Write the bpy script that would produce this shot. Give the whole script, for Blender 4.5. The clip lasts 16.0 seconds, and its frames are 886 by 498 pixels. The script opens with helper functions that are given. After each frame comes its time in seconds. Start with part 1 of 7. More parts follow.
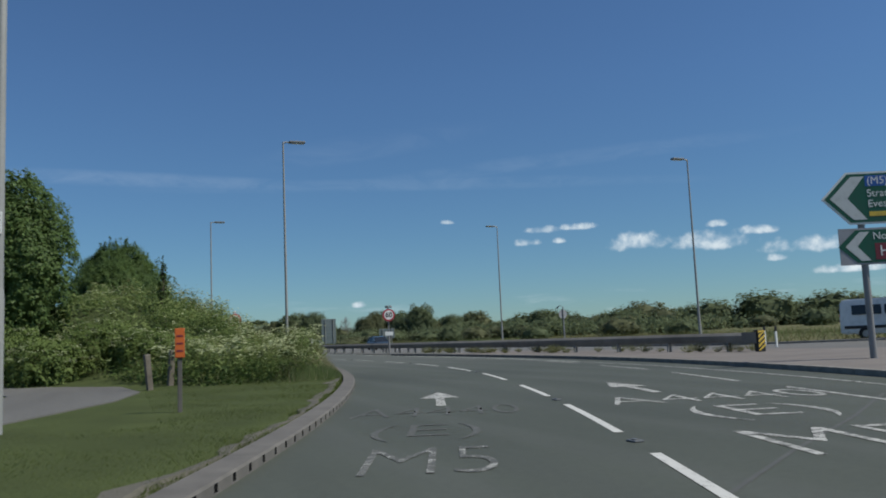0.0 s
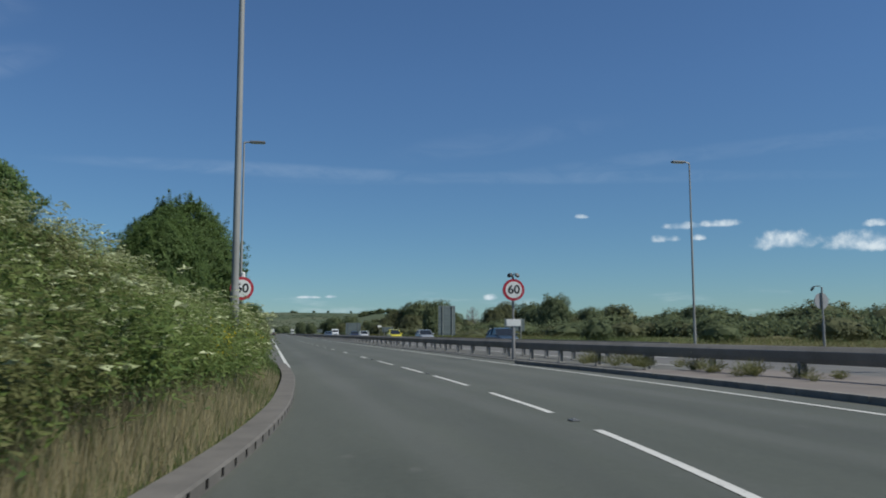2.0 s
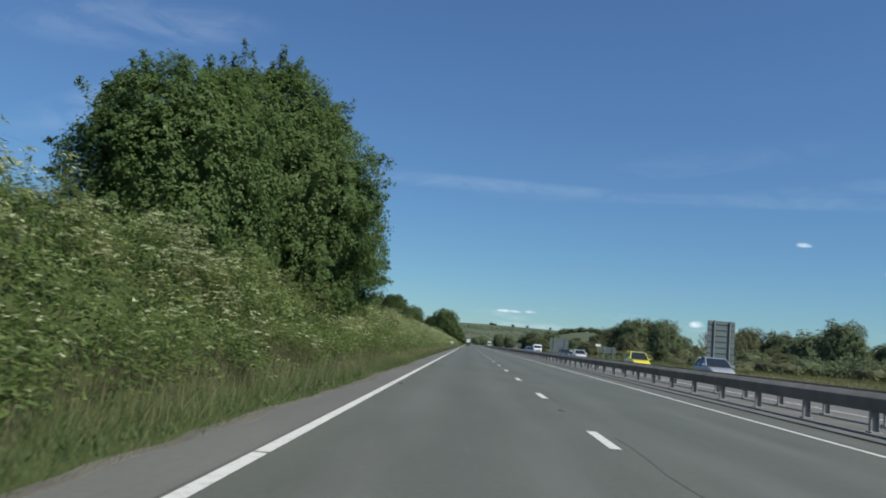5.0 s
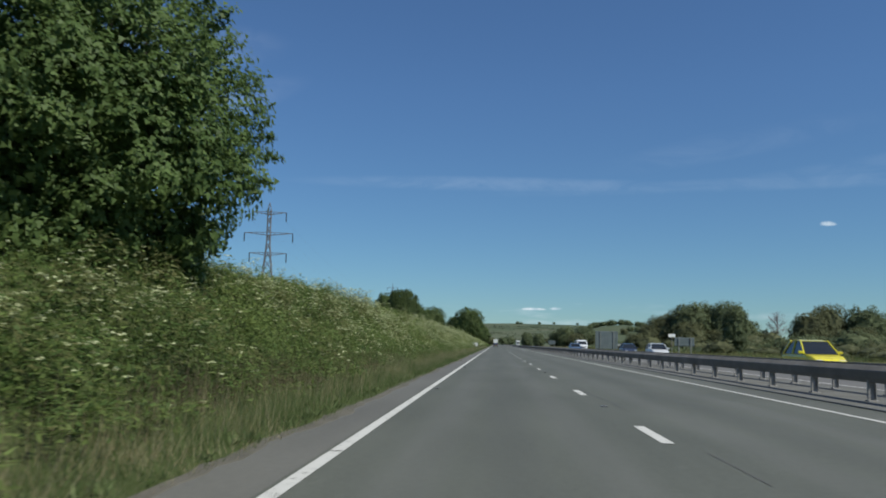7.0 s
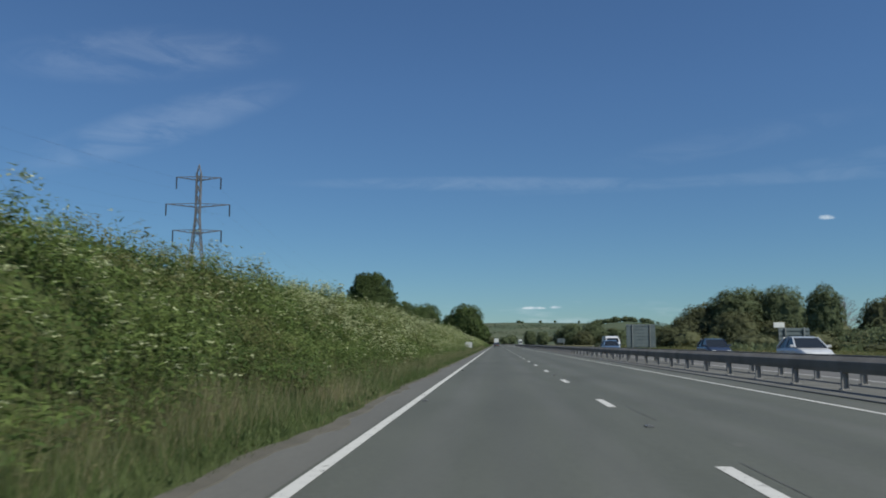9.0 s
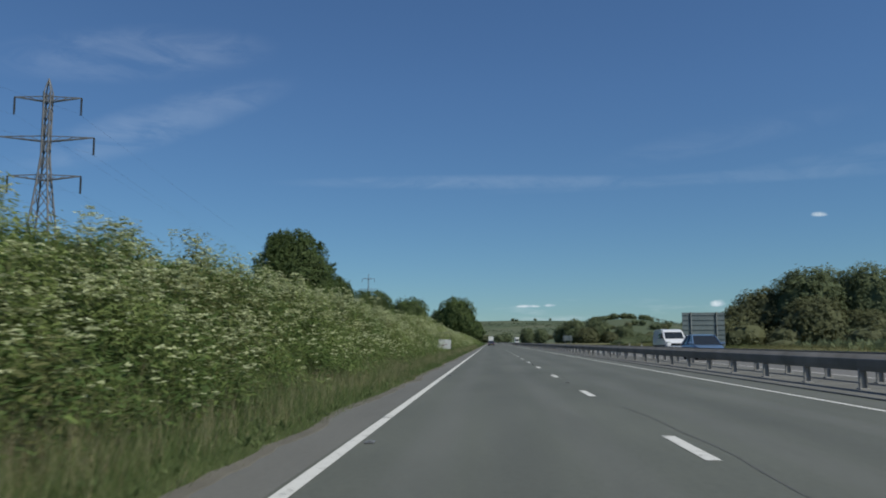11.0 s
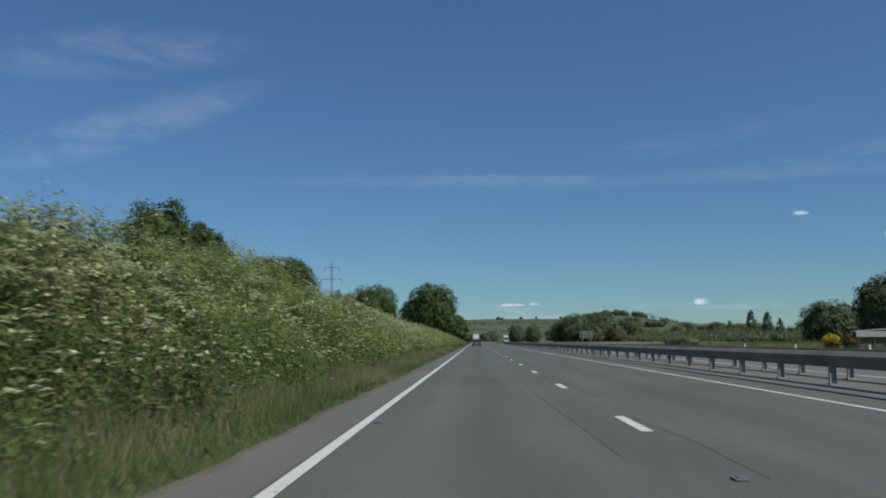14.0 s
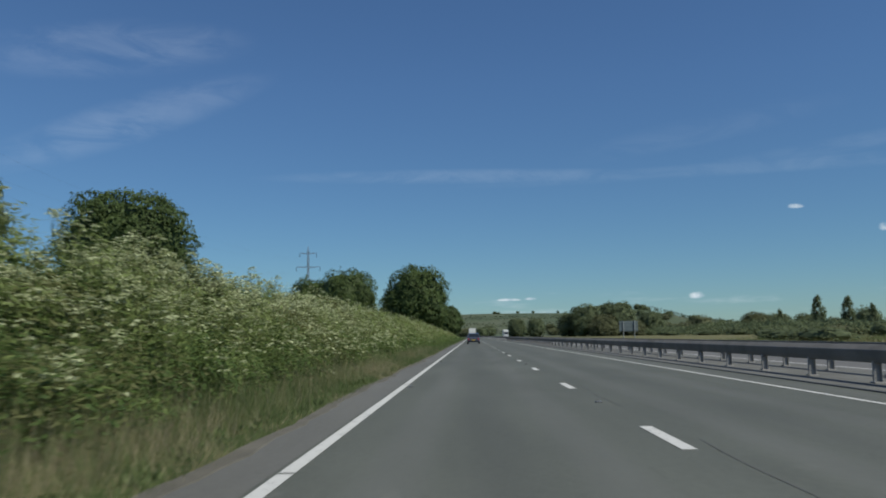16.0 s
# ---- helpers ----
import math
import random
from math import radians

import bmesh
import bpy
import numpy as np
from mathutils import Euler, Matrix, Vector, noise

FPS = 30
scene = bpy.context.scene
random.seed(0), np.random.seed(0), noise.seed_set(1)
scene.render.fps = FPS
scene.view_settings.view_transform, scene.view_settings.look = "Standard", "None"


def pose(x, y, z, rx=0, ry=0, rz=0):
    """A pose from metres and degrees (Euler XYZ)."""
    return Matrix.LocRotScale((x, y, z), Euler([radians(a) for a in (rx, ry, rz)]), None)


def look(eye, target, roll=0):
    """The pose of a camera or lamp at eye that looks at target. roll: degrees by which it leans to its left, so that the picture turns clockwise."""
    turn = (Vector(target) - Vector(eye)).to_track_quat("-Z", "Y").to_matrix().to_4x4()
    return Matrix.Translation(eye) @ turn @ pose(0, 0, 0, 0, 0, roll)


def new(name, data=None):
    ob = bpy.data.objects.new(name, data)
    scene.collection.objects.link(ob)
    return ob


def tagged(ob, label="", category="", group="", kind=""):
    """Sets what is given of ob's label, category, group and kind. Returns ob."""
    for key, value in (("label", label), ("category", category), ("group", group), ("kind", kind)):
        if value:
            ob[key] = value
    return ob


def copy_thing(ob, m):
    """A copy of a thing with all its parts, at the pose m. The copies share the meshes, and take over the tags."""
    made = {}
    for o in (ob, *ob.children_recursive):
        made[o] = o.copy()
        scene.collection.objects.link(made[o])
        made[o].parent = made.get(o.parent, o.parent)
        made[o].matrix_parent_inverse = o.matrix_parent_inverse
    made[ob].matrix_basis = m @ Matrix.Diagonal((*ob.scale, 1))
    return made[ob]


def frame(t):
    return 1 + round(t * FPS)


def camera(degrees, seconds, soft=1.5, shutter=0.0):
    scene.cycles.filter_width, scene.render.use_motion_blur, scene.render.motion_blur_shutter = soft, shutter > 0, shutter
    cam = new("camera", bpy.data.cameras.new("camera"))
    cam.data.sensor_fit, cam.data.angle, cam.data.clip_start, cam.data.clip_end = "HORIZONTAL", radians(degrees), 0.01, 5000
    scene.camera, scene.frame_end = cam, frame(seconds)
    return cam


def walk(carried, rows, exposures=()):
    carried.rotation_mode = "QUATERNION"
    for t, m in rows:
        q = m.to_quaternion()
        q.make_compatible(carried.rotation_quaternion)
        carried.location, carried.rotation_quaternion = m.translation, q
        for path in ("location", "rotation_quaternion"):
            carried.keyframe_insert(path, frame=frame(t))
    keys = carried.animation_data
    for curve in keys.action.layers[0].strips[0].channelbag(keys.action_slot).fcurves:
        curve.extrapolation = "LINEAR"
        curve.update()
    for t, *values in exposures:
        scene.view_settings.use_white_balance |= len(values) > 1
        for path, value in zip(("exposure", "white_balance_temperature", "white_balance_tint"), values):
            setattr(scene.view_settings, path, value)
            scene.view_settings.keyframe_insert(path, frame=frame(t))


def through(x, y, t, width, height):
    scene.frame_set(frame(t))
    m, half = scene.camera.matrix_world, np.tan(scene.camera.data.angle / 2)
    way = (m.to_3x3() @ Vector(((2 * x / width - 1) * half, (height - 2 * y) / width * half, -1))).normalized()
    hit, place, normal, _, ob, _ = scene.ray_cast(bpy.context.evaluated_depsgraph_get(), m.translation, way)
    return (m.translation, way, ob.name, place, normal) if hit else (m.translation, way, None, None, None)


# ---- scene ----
cam = camera(57.22, 16.0, 1.85, 0.1)
PATH = [
    (0, (-12.307, -70.072, 1.110), (-8.6714, -60.8192, 2.1859), -2.431),
    (0.5, (-10.170, -64.678, 1.110), (-6.6281, -55.3829, 2.1332), -2.967),
    (1, (-7.860, -58.385, 1.110), (-4.5221, -49.0113, 2.1080), -3.570),
    (1.5, (-6.008, -52.243, 1.110), (-3.2013, -42.6962, 2.1048), -3.581),
    (2, (-4.245, -45.244, 1.110), (-2.1682, -35.5159, 2.1360), -0.099),
    (2.5, (-3.007, -38.382, 1.110), (-1.5838, -28.5410, 2.1731), 2.355),
    (3, (-2.110, -30.494, 1.110), (-1.3825, -20.5831, 2.2208), 3.733),
    (3.2, (-1.913, -27.389, 1.110), (-1.4446, -17.4638, 2.2363), 3.820),
    (5.5, (-1.853, 7.651, 1.110), (-2.3634, 17.5739, 2.2377), 4.177),
    (6, (-1.873, 16.923, 1.110), (-2.4376, 26.8413, 2.2552), 2.505),
    (6.5, (-1.951, 25.567, 1.110), (-2.5710, 35.4805, 2.2679), 1.819),
    (7, (-2.018, 35.292, 1.110), (-2.6717, 45.2044, 2.2590), 1.106),
    (7.5, (-2.033, 44.465, 1.110), (-2.6941, 54.3759, 2.2620), 0.602),
    (8, (-2.041, 54.793, 1.110), (-2.7129, 64.7035, 2.2616), 0.427),
    (8.5, (-2.034, 64.686, 1.110), (-2.6984, 74.5963, 2.2673), 0.081),
    (9, (-2.044, 75.380, 1.110), (-2.6862, 85.2916, 2.2670), 0.033),
    (11.5, (-2.071, 129.860, 1.110), (-2.6063, 139.7808, 2.2467), -0.485),
    (12, (-2.053, 141.847, 1.110), (-2.5471, 151.7707, 2.2432), -0.734),
    (12.5, (-2.049, 152.940, 1.110), (-2.5051, 162.8653, 2.2394), -0.902),
    (13, (-2.071, 164.895, 1.110), (-2.4950, 174.8235, 2.2281), -0.780),
    (13.5, (-2.094, 175.948, 1.110), (-2.4981, 185.8789, 2.2128), -0.431),
    (14, (-2.067, 188.041, 1.110), (-2.4498, 197.9698, 2.2387), -0.548),
    (14.5, (-2.092, 199.276, 1.110), (-2.4580, 209.2070, 2.2245), -0.408),
    (15, (-2.057, 211.599, 1.110), (-2.4077, 221.5288, 2.2438), -1.161),
    (15.5, (-2.180, 222.310, 1.110), (-2.5010, 232.2419, 2.2253), -0.997),
    (16, (-2.055, 235.189, 1.110), (-2.3861, 245.1257, 2.1802), -0.921),
]
EXPOSURES = [(0, 0.08, 6350, 7), (3, 0.1, 6350, 7), (5.3, 0.4, 6350, 7), (6.2, 0.35, 6350, 7), (7.2, 0.2, 6350, 7), (8.5, 0.08, 6350, 7), (16, 0.06, 6350, 7)]
walk(cam, [(t, look(eye, target, roll)) for t, eye, target, roll in PATH], EXPOSURES)

# world, sun and exposure
SUN_TO = Vector((0.50, -0.34, 0.80)).normalized()
world = bpy.data.worlds.new("world")
scene.world = world
world.use_nodes = True


class Nodes:
    """Small helper to write node trees in one line a node."""
    def __init__(self, tree):
        self.t = tree

    def add(self, kind):
        return self.t.nodes.new(kind)

    def link(self, a, b):
        self.t.links.new(a, b)

    def put(self, socket, value):
        if isinstance(value, bpy.types.NodeSocket):
            self.t.links.new(value, socket)
        else:
            socket.default_value = value

    def math(self, op, a, b=0.0, c=0.0, clamp=False):
        n = self.add("ShaderNodeMath")
        n.operation, n.use_clamp = op, clamp
        self.put(n.inputs[0], a), self.put(n.inputs[1], b), self.put(n.inputs[2], c)
        return n.outputs[0]

    def dot(self, v, w):
        n = self.add("ShaderNodeVectorMath")
        n.operation = "DOT_PRODUCT"
        self.put(n.inputs[0], v), self.put(n.inputs[1], w)
        return n.outputs["Value"]

    def xyz(self, x, y, z=0.0):
        n = self.add("ShaderNodeCombineXYZ")
        self.put(n.inputs[0], x), self.put(n.inputs[1], y), self.put(n.inputs[2], z)
        return n.outputs[0]

    def noise(self, v, scale, detail=3.0, rough=0.55, dist=0.0):
        n = self.add("ShaderNodeTexNoise")
        if v is not None:
            self.link(v, n.inputs["Vector"])
        n.inputs["Scale"].default_value, n.inputs["Detail"].default_value = scale, detail
        n.inputs["Roughness"].default_value, n.inputs["Distortion"].default_value = rough, dist
        return n.outputs["Fac"]

    def ramp(self, fac, *stops):
        n = self.add("ShaderNodeValToRGB")
        self.link(fac, n.inputs[0])
        e = n.color_ramp.elements
        while len(e) < len(stops):
            e.new(0.5)
        for el, (p, c) in zip(e, stops):
            el.position, el.color = p, (*c, 1) if len(c) == 3 else c
        return n.outputs[0]

    def step(self, v, a, b):
        n = self.add("ShaderNodeMapRange")
        n.interpolation_type = "SMOOTHSTEP"
        self.put(n.inputs[0], v), self.put(n.inputs[1], a), self.put(n.inputs[2], b)
        return n.outputs[0]

    def mix(self, fac, a, b, mode="MIX"):
        n = self.add("ShaderNodeMix")
        n.data_type, n.blend_type = "RGBA", mode
        self.put(n.inputs[0], fac)
        for s, v in ((n.inputs[6], a), (n.inputs[7], b)):
            self.put(s, (*v, 1) if isinstance(v, tuple) and len(v) == 3 else v)
        return n.outputs[2]


W = Nodes(world.node_tree)
sky = W.add("ShaderNodeTexSky")
sky.sky_type, sky.sun_disc = "NISHITA", False
sky.sun_elevation = math.asin(SUN_TO.z)
sky.sun_rotation = math.atan2(SUN_TO.x, SUN_TO.y)
sky.altitude, sky.air_density, sky.dust_density, sky.ozone_density = 0, 0.85, 0.12, 4.0
SKY_LEVEL = 0.068
way = W.add("ShaderNodeTexCoord").outputs["Generated"]


def heading(az, el):
    a, e = radians(az), radians(el)
    d = Vector((-math.sin(a) * math.cos(e), math.cos(a) * math.cos(e), math.sin(e)))
    r = Vector((math.cos(a), math.sin(a), 0))
    return d, r, r.cross(d)


# fair-weather cumulus: azimuth to the left of north, elevation, half width, half height, in degrees
CUMULUS = [(-34.9, 5.8, 2.1, .75), (-40, 5.5, 2.4, .8), (-42.7, 6.1, 1.2, .4), (-40.3, 6.7, .7, .3), (-31.1, 7.2, 1.2, .3),
           (-28.5, 7.1, 1.1, .35), (-27.4, 6.3, .9, .35), (-46, 4.8, 2.9, .65), (-21.8, 8.0, .5, .2), (-43.8, 4.2, .7, .3),
           (-29.6, 6.3, .5, .25), (-48.5, 3.2, 2.4, .4), (-15.4, 2.4, .5, .3), (-4.2, 2.5, .45, .14), (-2.6, 2.45, .8, .12)]
puff = W.noise(way, 46, 4, 0.55)
cloud = None
for az, el, w, h in CUMULUS:
    w, h = w * 1.25, h * 1.35
    d, r, u = heading(az, el)
    a = W.dot(way, tuple(r / math.radians(w)))
    b = W.dot(way, tuple(u / math.radians(h)))
    b = W.math("MAXIMUM", b, W.math("MULTIPLY", b, -1.9))          # flat bases
    d2 = W.math("ADD", W.math("MULTIPLY", a, a), W.math("MULTIPLY", b, b))
    m = W.step(W.math("ADD", W.math("MULTIPLY", puff, 2.0), W.math("MULTIPLY", d2, -0.85)), 0.30, 1.25)
    cloud = m if cloud is None else W.math("MAXIMUM", cloud, m)
# a low bank of thin cloud along the horizon
low = W.add("ShaderNodeMapping")
low.inputs["Scale"].default_value = (9, 9, 60)
W.link(way, low.inputs[0])
up = W.add("ShaderNodeSeparateXYZ")
W.link(way, up.inputs[0])
band = W.math("MULTIPLY", W.step(up.outputs[2], 0.062, 0.03), W.step(W.noise(low.outputs[0], 1.0, 4, 0.6), 0.53, 0.75))
cloud = W.math("MAXIMUM", cloud, W.math("MULTIPLY", band, 0.28))
# thin cirrus: azimuth, elevation, half length, half width, lean, strength
CIRRUS = [(24.5, 18.9, 8.5, 1.8, 9, .085), (23.5, 14.4, 9.5, 1.5, 22, .09), (-1, 11.2, 15, .55, -1, .075), (-16, 13.5, 9, 1.0, 8, .03), (-20, 10.8, 20, .5, -1, .05), (-30, 12, 16, .6, 3, .04)]
grain = W.add("ShaderNodeMapping")
grain.inputs["Scale"].default_value = (9, 9, 26)
grain.inputs["Rotation"].default_value = (0, radians(14), 0)
W.link(way, grain.inputs[0])
wisp = W.noise(grain.outputs[0], 1.3, 5, 0.62, 0.8)
veil = None
for az, el, w, h, lean, s in CIRRUS:
    d, r, u = heading(az, el)
    c, sn = math.cos(radians(lean)), math.sin(radians(lean))
    r, u = r * c + u * sn, u * c - r * sn
    a = W.dot(way, tuple(r / math.radians(w)))
    b = W.dot(way, tuple(u / math.radians(h)))
    d2 = W.math("ADD", W.math("MULTIPLY", a, a), W.math("MULTIPLY", b, b))
    m = W.math("MULTIPLY", W.math("MULTIPLY", W.step(d2, 1.3, 0.0), W.step(wisp, 0.28, 0.72)), s)
    veil = m if veil is None else W.math("MAXIMUM", veil, m)
ahead = W.step(up.outputs[1], 0.2, 0.45)
blue = W.mix(1.0, sky.outputs[0], W.ramp(up.outputs[2], (0.0, (0.62, 0.83, 0.90)), (0.12, (0.71, 0.92, 1.02)), (0.30, (0.86, 1.06, 1.22)), (0.5, (0.94, 1.13, 1.31))), "MULTIPLY")
shade = W.mix(W.math("MULTIPLY", cloud, ahead), blue, W.mix(W.step(puff, 0.35, 0.7), (7.0, 8.4, 9.8), (10.6, 11.4, 11.9)))
shade = W.mix(W.math("MULTIPLY", veil, ahead), shade, (12.0, 13.0, 14.5))
bg = world.node_tree.nodes["Background"]
W.link(shade, bg.inputs[0])
bg.inputs[1].default_value = SKY_LEVEL
sun_data = bpy.data.lights.new("sun", "SUN")
sun_data.energy, sun_data.angle, sun_data.color = 4.2, radians(0.53), (1.0, 0.94, 0.835)
sun = new("sun", sun_data)
sun.matrix_world = look(SUN_TO * 200, (0, 0, 0))


# ---------------------------------------------------------------- materials
def material(name):
    m = bpy.data.materials.new(name)
    m.use_nodes = True
    n = Nodes(m.node_tree)
    return m, n, m.node_tree.nodes["Principled BSDF"]


def ground_place(n):
    return n.add("ShaderNodeNewGeometry").outputs["Position"]


def stretched(n, v, sx, sy, sz):
    k = n.add("ShaderNodeMapping")
    k.inputs["Scale"].default_value = (sx, sy, sz)
    n.link(v, k.inputs[0])
    return k.outputs[0]


def bump(n, b, height, strength, dist=0.01):
    k = n.add("ShaderNodeBump")
    k.inputs["Strength"].default_value, k.inputs["Distance"].default_value = strength, dist
    n.link(height, k.inputs["Height"])
    n.link(k.outputs[0], b.inputs["Normal"])


def surface(name, dark, light, scale, rough=0.8, metal=0.0, grain=60.0, bumpy=0.2, dist=0.005, spec=0.5, placed=False):
    """A material of two tones that vary at two scales, with fine relief."""
    m, n, b = material(name)
    p = ground_place(n) if placed else n.add("ShaderNodeTexCoord").outputs["Object"]
    big, small = n.noise(p, scale, 4), n.noise(p, grain, 3, 0.7)
    f = n.math("ADD", n.math("MULTIPLY", big, 0.65), n.math("MULTIPLY", small, 0.35))
    n.link(n.ramp(f, (0.32, dark), (0.68, light)), b.inputs["Base Color"])
    n.put(b.inputs["Roughness"], n.math("ADD", n.math("MULTIPLY", small, 0.18), rough - 0.09))
    b.inputs["Metallic"].default_value = metal
    b.inputs["Specular IOR Level"].default_value = spec
    bump(n, b, small, bumpy, dist)
    return m


def asphalt_material(name, dark, light, tracks=True):
    m, n, b = material(name)
    p = ground_place(n)
    chips = n.noise(p, 70, 2, 0.8)
    patch = n.noise(stretched(n, p, 0.9, 0.12, 1), 1.0, 4, 0.6)
    broad = n.noise(p, 0.16, 3)
    mottle = n.noise(p, 11, 4, 0.75)
    f = n.math("ADD", n.math("ADD", n.math("MULTIPLY", chips, 0.28), n.math("MULTIPLY", mottle, 0.30)), n.math("ADD", n.math("MULTIPLY", patch, 0.27), n.math("MULTIPLY", broad, 0.15)))
    col = n.ramp(f, (0.36, dark), (0.64, light))
    if tracks:
        # polished wheel tracks and a dark oil strip in each lane, worn by traffic
        x = n.add("ShaderNodeSeparateXYZ")
        n.link(p, x.inputs[0])
        lane = n.math("PINGPONG", n.math("ADD", x.outputs[0], 0.0), 1.825)
        wear = n.math("MULTIPLY", n.step(n.math("ABSOLUTE", n.math("SUBTRACT", lane, 0.95)), 0.42, 0.1), n.math("MULTIPLY", patch, 0.35))
        col = n.mix(wear, col, (0.135, 0.135, 0.13))
        oil = n.math("MULTIPLY", n.step(lane, 1.3, 1.8), n.math("MULTIPLY", patch, 0.30))
        col = n.mix(oil, col, (0.055, 0.055, 0.056))
        # a newer, darker surfacing lies on the roundabout and its exit
        col = n.mix(n.step(n.math("ADD", x.outputs[1], n.math("MULTIPLY", patch, 3.0)), -24, -46), col, n.mix(1.0, col, (0.72, 0.75, 0.72), "MULTIPLY"))
    spots = n.step(n.noise(stretched(n, p, 1, 0.45, 1), 2.4, 2, 0.4), 0.71, 0.78)
    col = n.mix(n.math("MULTIPLY", spots, 0.18), col, (0.20, 0.195, 0.18))
    n.link(col, b.inputs["Base Color"])
    n.put(b.inputs["Roughness"], n.math("ADD", n.math("MULTIPLY", chips, 0.25), 0.6))
    b.inputs["Specular IOR Level"].default_value = 0.35
    bump(n, b, chips, 0.5, 0.006)
    return m


def paint_material(name, col, wear, rough=0.6):
    """Thermoplastic road paint through which the worn asphalt shows."""
    m, n, b = material(name)
    p = ground_place(n)
    chips, blot = n.noise(p, 55, 3, 0.8), n.noise(p, 6, 3, 0.6)
    f = n.math("ADD", n.math("MULTIPLY", chips, 0.55), n.math("MULTIPLY", blot, 0.45))
    gone = n.step(f, wear - 0.04, wear + 0.04)
    dirt = n.mix(n.math("MULTIPLY", blot, 0.5), col, tuple(c * 0.72 for c in col))
    n.link(n.mix(gone, dirt, (0.088, 0.090, 0.082)), b.inputs["Base Color"])
    n.put(b.inputs["Roughness"], n.math("ADD", n.math("MULTIPLY", n.noise(p, 70, 2, 0.8), 0.25), rough))
    b.inputs["Specular IOR Level"].default_value = 0.35
    bump(n, b, n.noise(p, 70, 2, 0.8), 0.5, 0.006)
    return m


def leaf_material(name, dark, light, through=0.35, rough=0.55, scale=0.35, vary=0.6):
    m, n, b = material(name)
    geo = n.add("ShaderNodeNewGeometry")
    drift = n.noise(geo.outputs["Position"], scale, 3)
    f = n.math("ADD", n.math("MULTIPLY", geo.outputs["Random Per Island"], vary), n.math("MULTIPLY", drift, 1.1 - vary))
    col = n.ramp(f, (0.2, dark), (0.85, light))
    n.link(col, b.inputs["Base Color"])
    b.inputs["Roughness"].default_value = rough
    b.inputs["Specular IOR Level"].default_value = 0.14
    tr = n.add("ShaderNodeBsdfTranslucent")
    n.link(n.mix(0.5, col, light), tr.inputs[0])
    mx = n.add("ShaderNodeMixShader")
    mx.inputs[0].default_value = through
    n.link(b.outputs[0], mx.inputs[1]), n.link(tr.outputs[0], mx.inputs[2])
    n.link(mx.outputs[0], m.node_tree.nodes["Material Output"].inputs[0])
    return m


def plain(name, col, rough=0.5, metal=0.0, coat=0.0):
    """A made surface: nearly even, with faint dirt."""
    m, n, b = material(name)
    p = n.add("ShaderNodeTexCoord").outputs["Object"]
    dirt = n.noise(p, 3.5, 5, 0.65)
    n.link(n.mix(n.step(dirt, 0.45, 0.8), col, tuple(c * 0.72 + 0.012 for c in col)), b.inputs["Base Color"])
    n.put(b.inputs["Roughness"], n.math("ADD", n.math("MULTIPLY", dirt, 0.2), rough - 0.1))
    b.inputs["Metallic"].default_value, b.inputs["Coat Weight"].default_value = metal, coat
    return m


ASPHALT = asphalt_material("asphalt", (0.060, 0.0645, 0.0525), (0.117, 0.1245, 0.1025))
ASPHALT_OLD = asphalt_material("old_asphalt", (0.085, 0.082, 0.075), (0.165, 0.16, 0.147), False)
SHOULDER = asphalt_material("gritty_shoulder", (0.082, 0.0815, 0.0715), (0.149, 0.1475, 0.130), False)
PAINT = paint_material("road_paint", (0.54, 0.54, 0.51), 0.60)
PAINT_OLD = paint_material("old_road_paint", (0.46, 0.46, 0.43), 0.52)
PAINT_TRACE = paint_material("nearly_gone_paint", (0.44, 0.44, 0.41), 0.385)
PAINT_GONE = paint_material("faded_road_paint", (0.42, 0.42, 0.39), 0.445)
JOINT = surface("old_joint_sealant", (0.060, 0.061, 0.055), (0.086, 0.087, 0.077), 3, 0.7)
TAR = surface("tar_joint", (0.035, 0.035, 0.034), (0.065, 0.064, 0.06), 3, 0.5)
CONCRETE = surface("kerb_concrete", (0.084, 0.079, 0.071), (0.148, 0.138, 0.124), 2.5, 0.9, bumpy=0.4, placed=True)
CONCRETE_DARK = surface("weathered_kerb", (0.15, 0.142, 0.125), (0.27, 0.255, 0.225), 2.5, 0.9, bumpy=0.4, placed=True)
HOLE = surface("drain_hole", (0.01, 0.01, 0.01), (0.02, 0.02, 0.02), 5, 0.9)
PINK = surface("pinkish_paving", (0.118, 0.103, 0.092), (0.190, 0.168, 0.150), 0.6, 0.9, grain=25, bumpy=0.3)
GRAVEL = surface("median_grit", (0.080, 0.081, 0.074), (0.146, 0.147, 0.134), 0.7, 0.95, grain=35, bumpy=0.5, dist=0.02)
GALV = surface("galvanised_steel", (0.20, 0.20, 0.20), (0.33, 0.33, 0.325), 1.2, 0.62, 0.35, 30, 0.05)
RAIL = surface("dull_rail_steel", (0.158, 0.146, 0.126), (0.275, 0.258, 0.228), 0.8, 0.8, 0.0, 25, 0.06, spec=0.15)
COLUMN = surface("lamp_column_steel", (0.235, 0.238, 0.230), (0.34, 0.342, 0.33), 0.6, 0.6, 0.15, 20, 0.05)
WOOD = surface("weathered_post_wood", (0.10, 0.085, 0.065), (0.20, 0.175, 0.14), 4, 0.9, grain=40, bumpy=0.5)
BARK = surface("bark", (0.045, 0.036, 0.026), (0.11, 0.09, 0.068), 3, 0.95, grain=18, bumpy=0.8, dist=0.03)
WHITE = plain("white_sheeting", (0.72, 0.73, 0.70), 0.45)
RED = plain("red_sheeting", (0.42, 0.022, 0.04), 0.45)
BLACK = plain("black_sheeting", (0.015, 0.015, 0.017), 0.45)
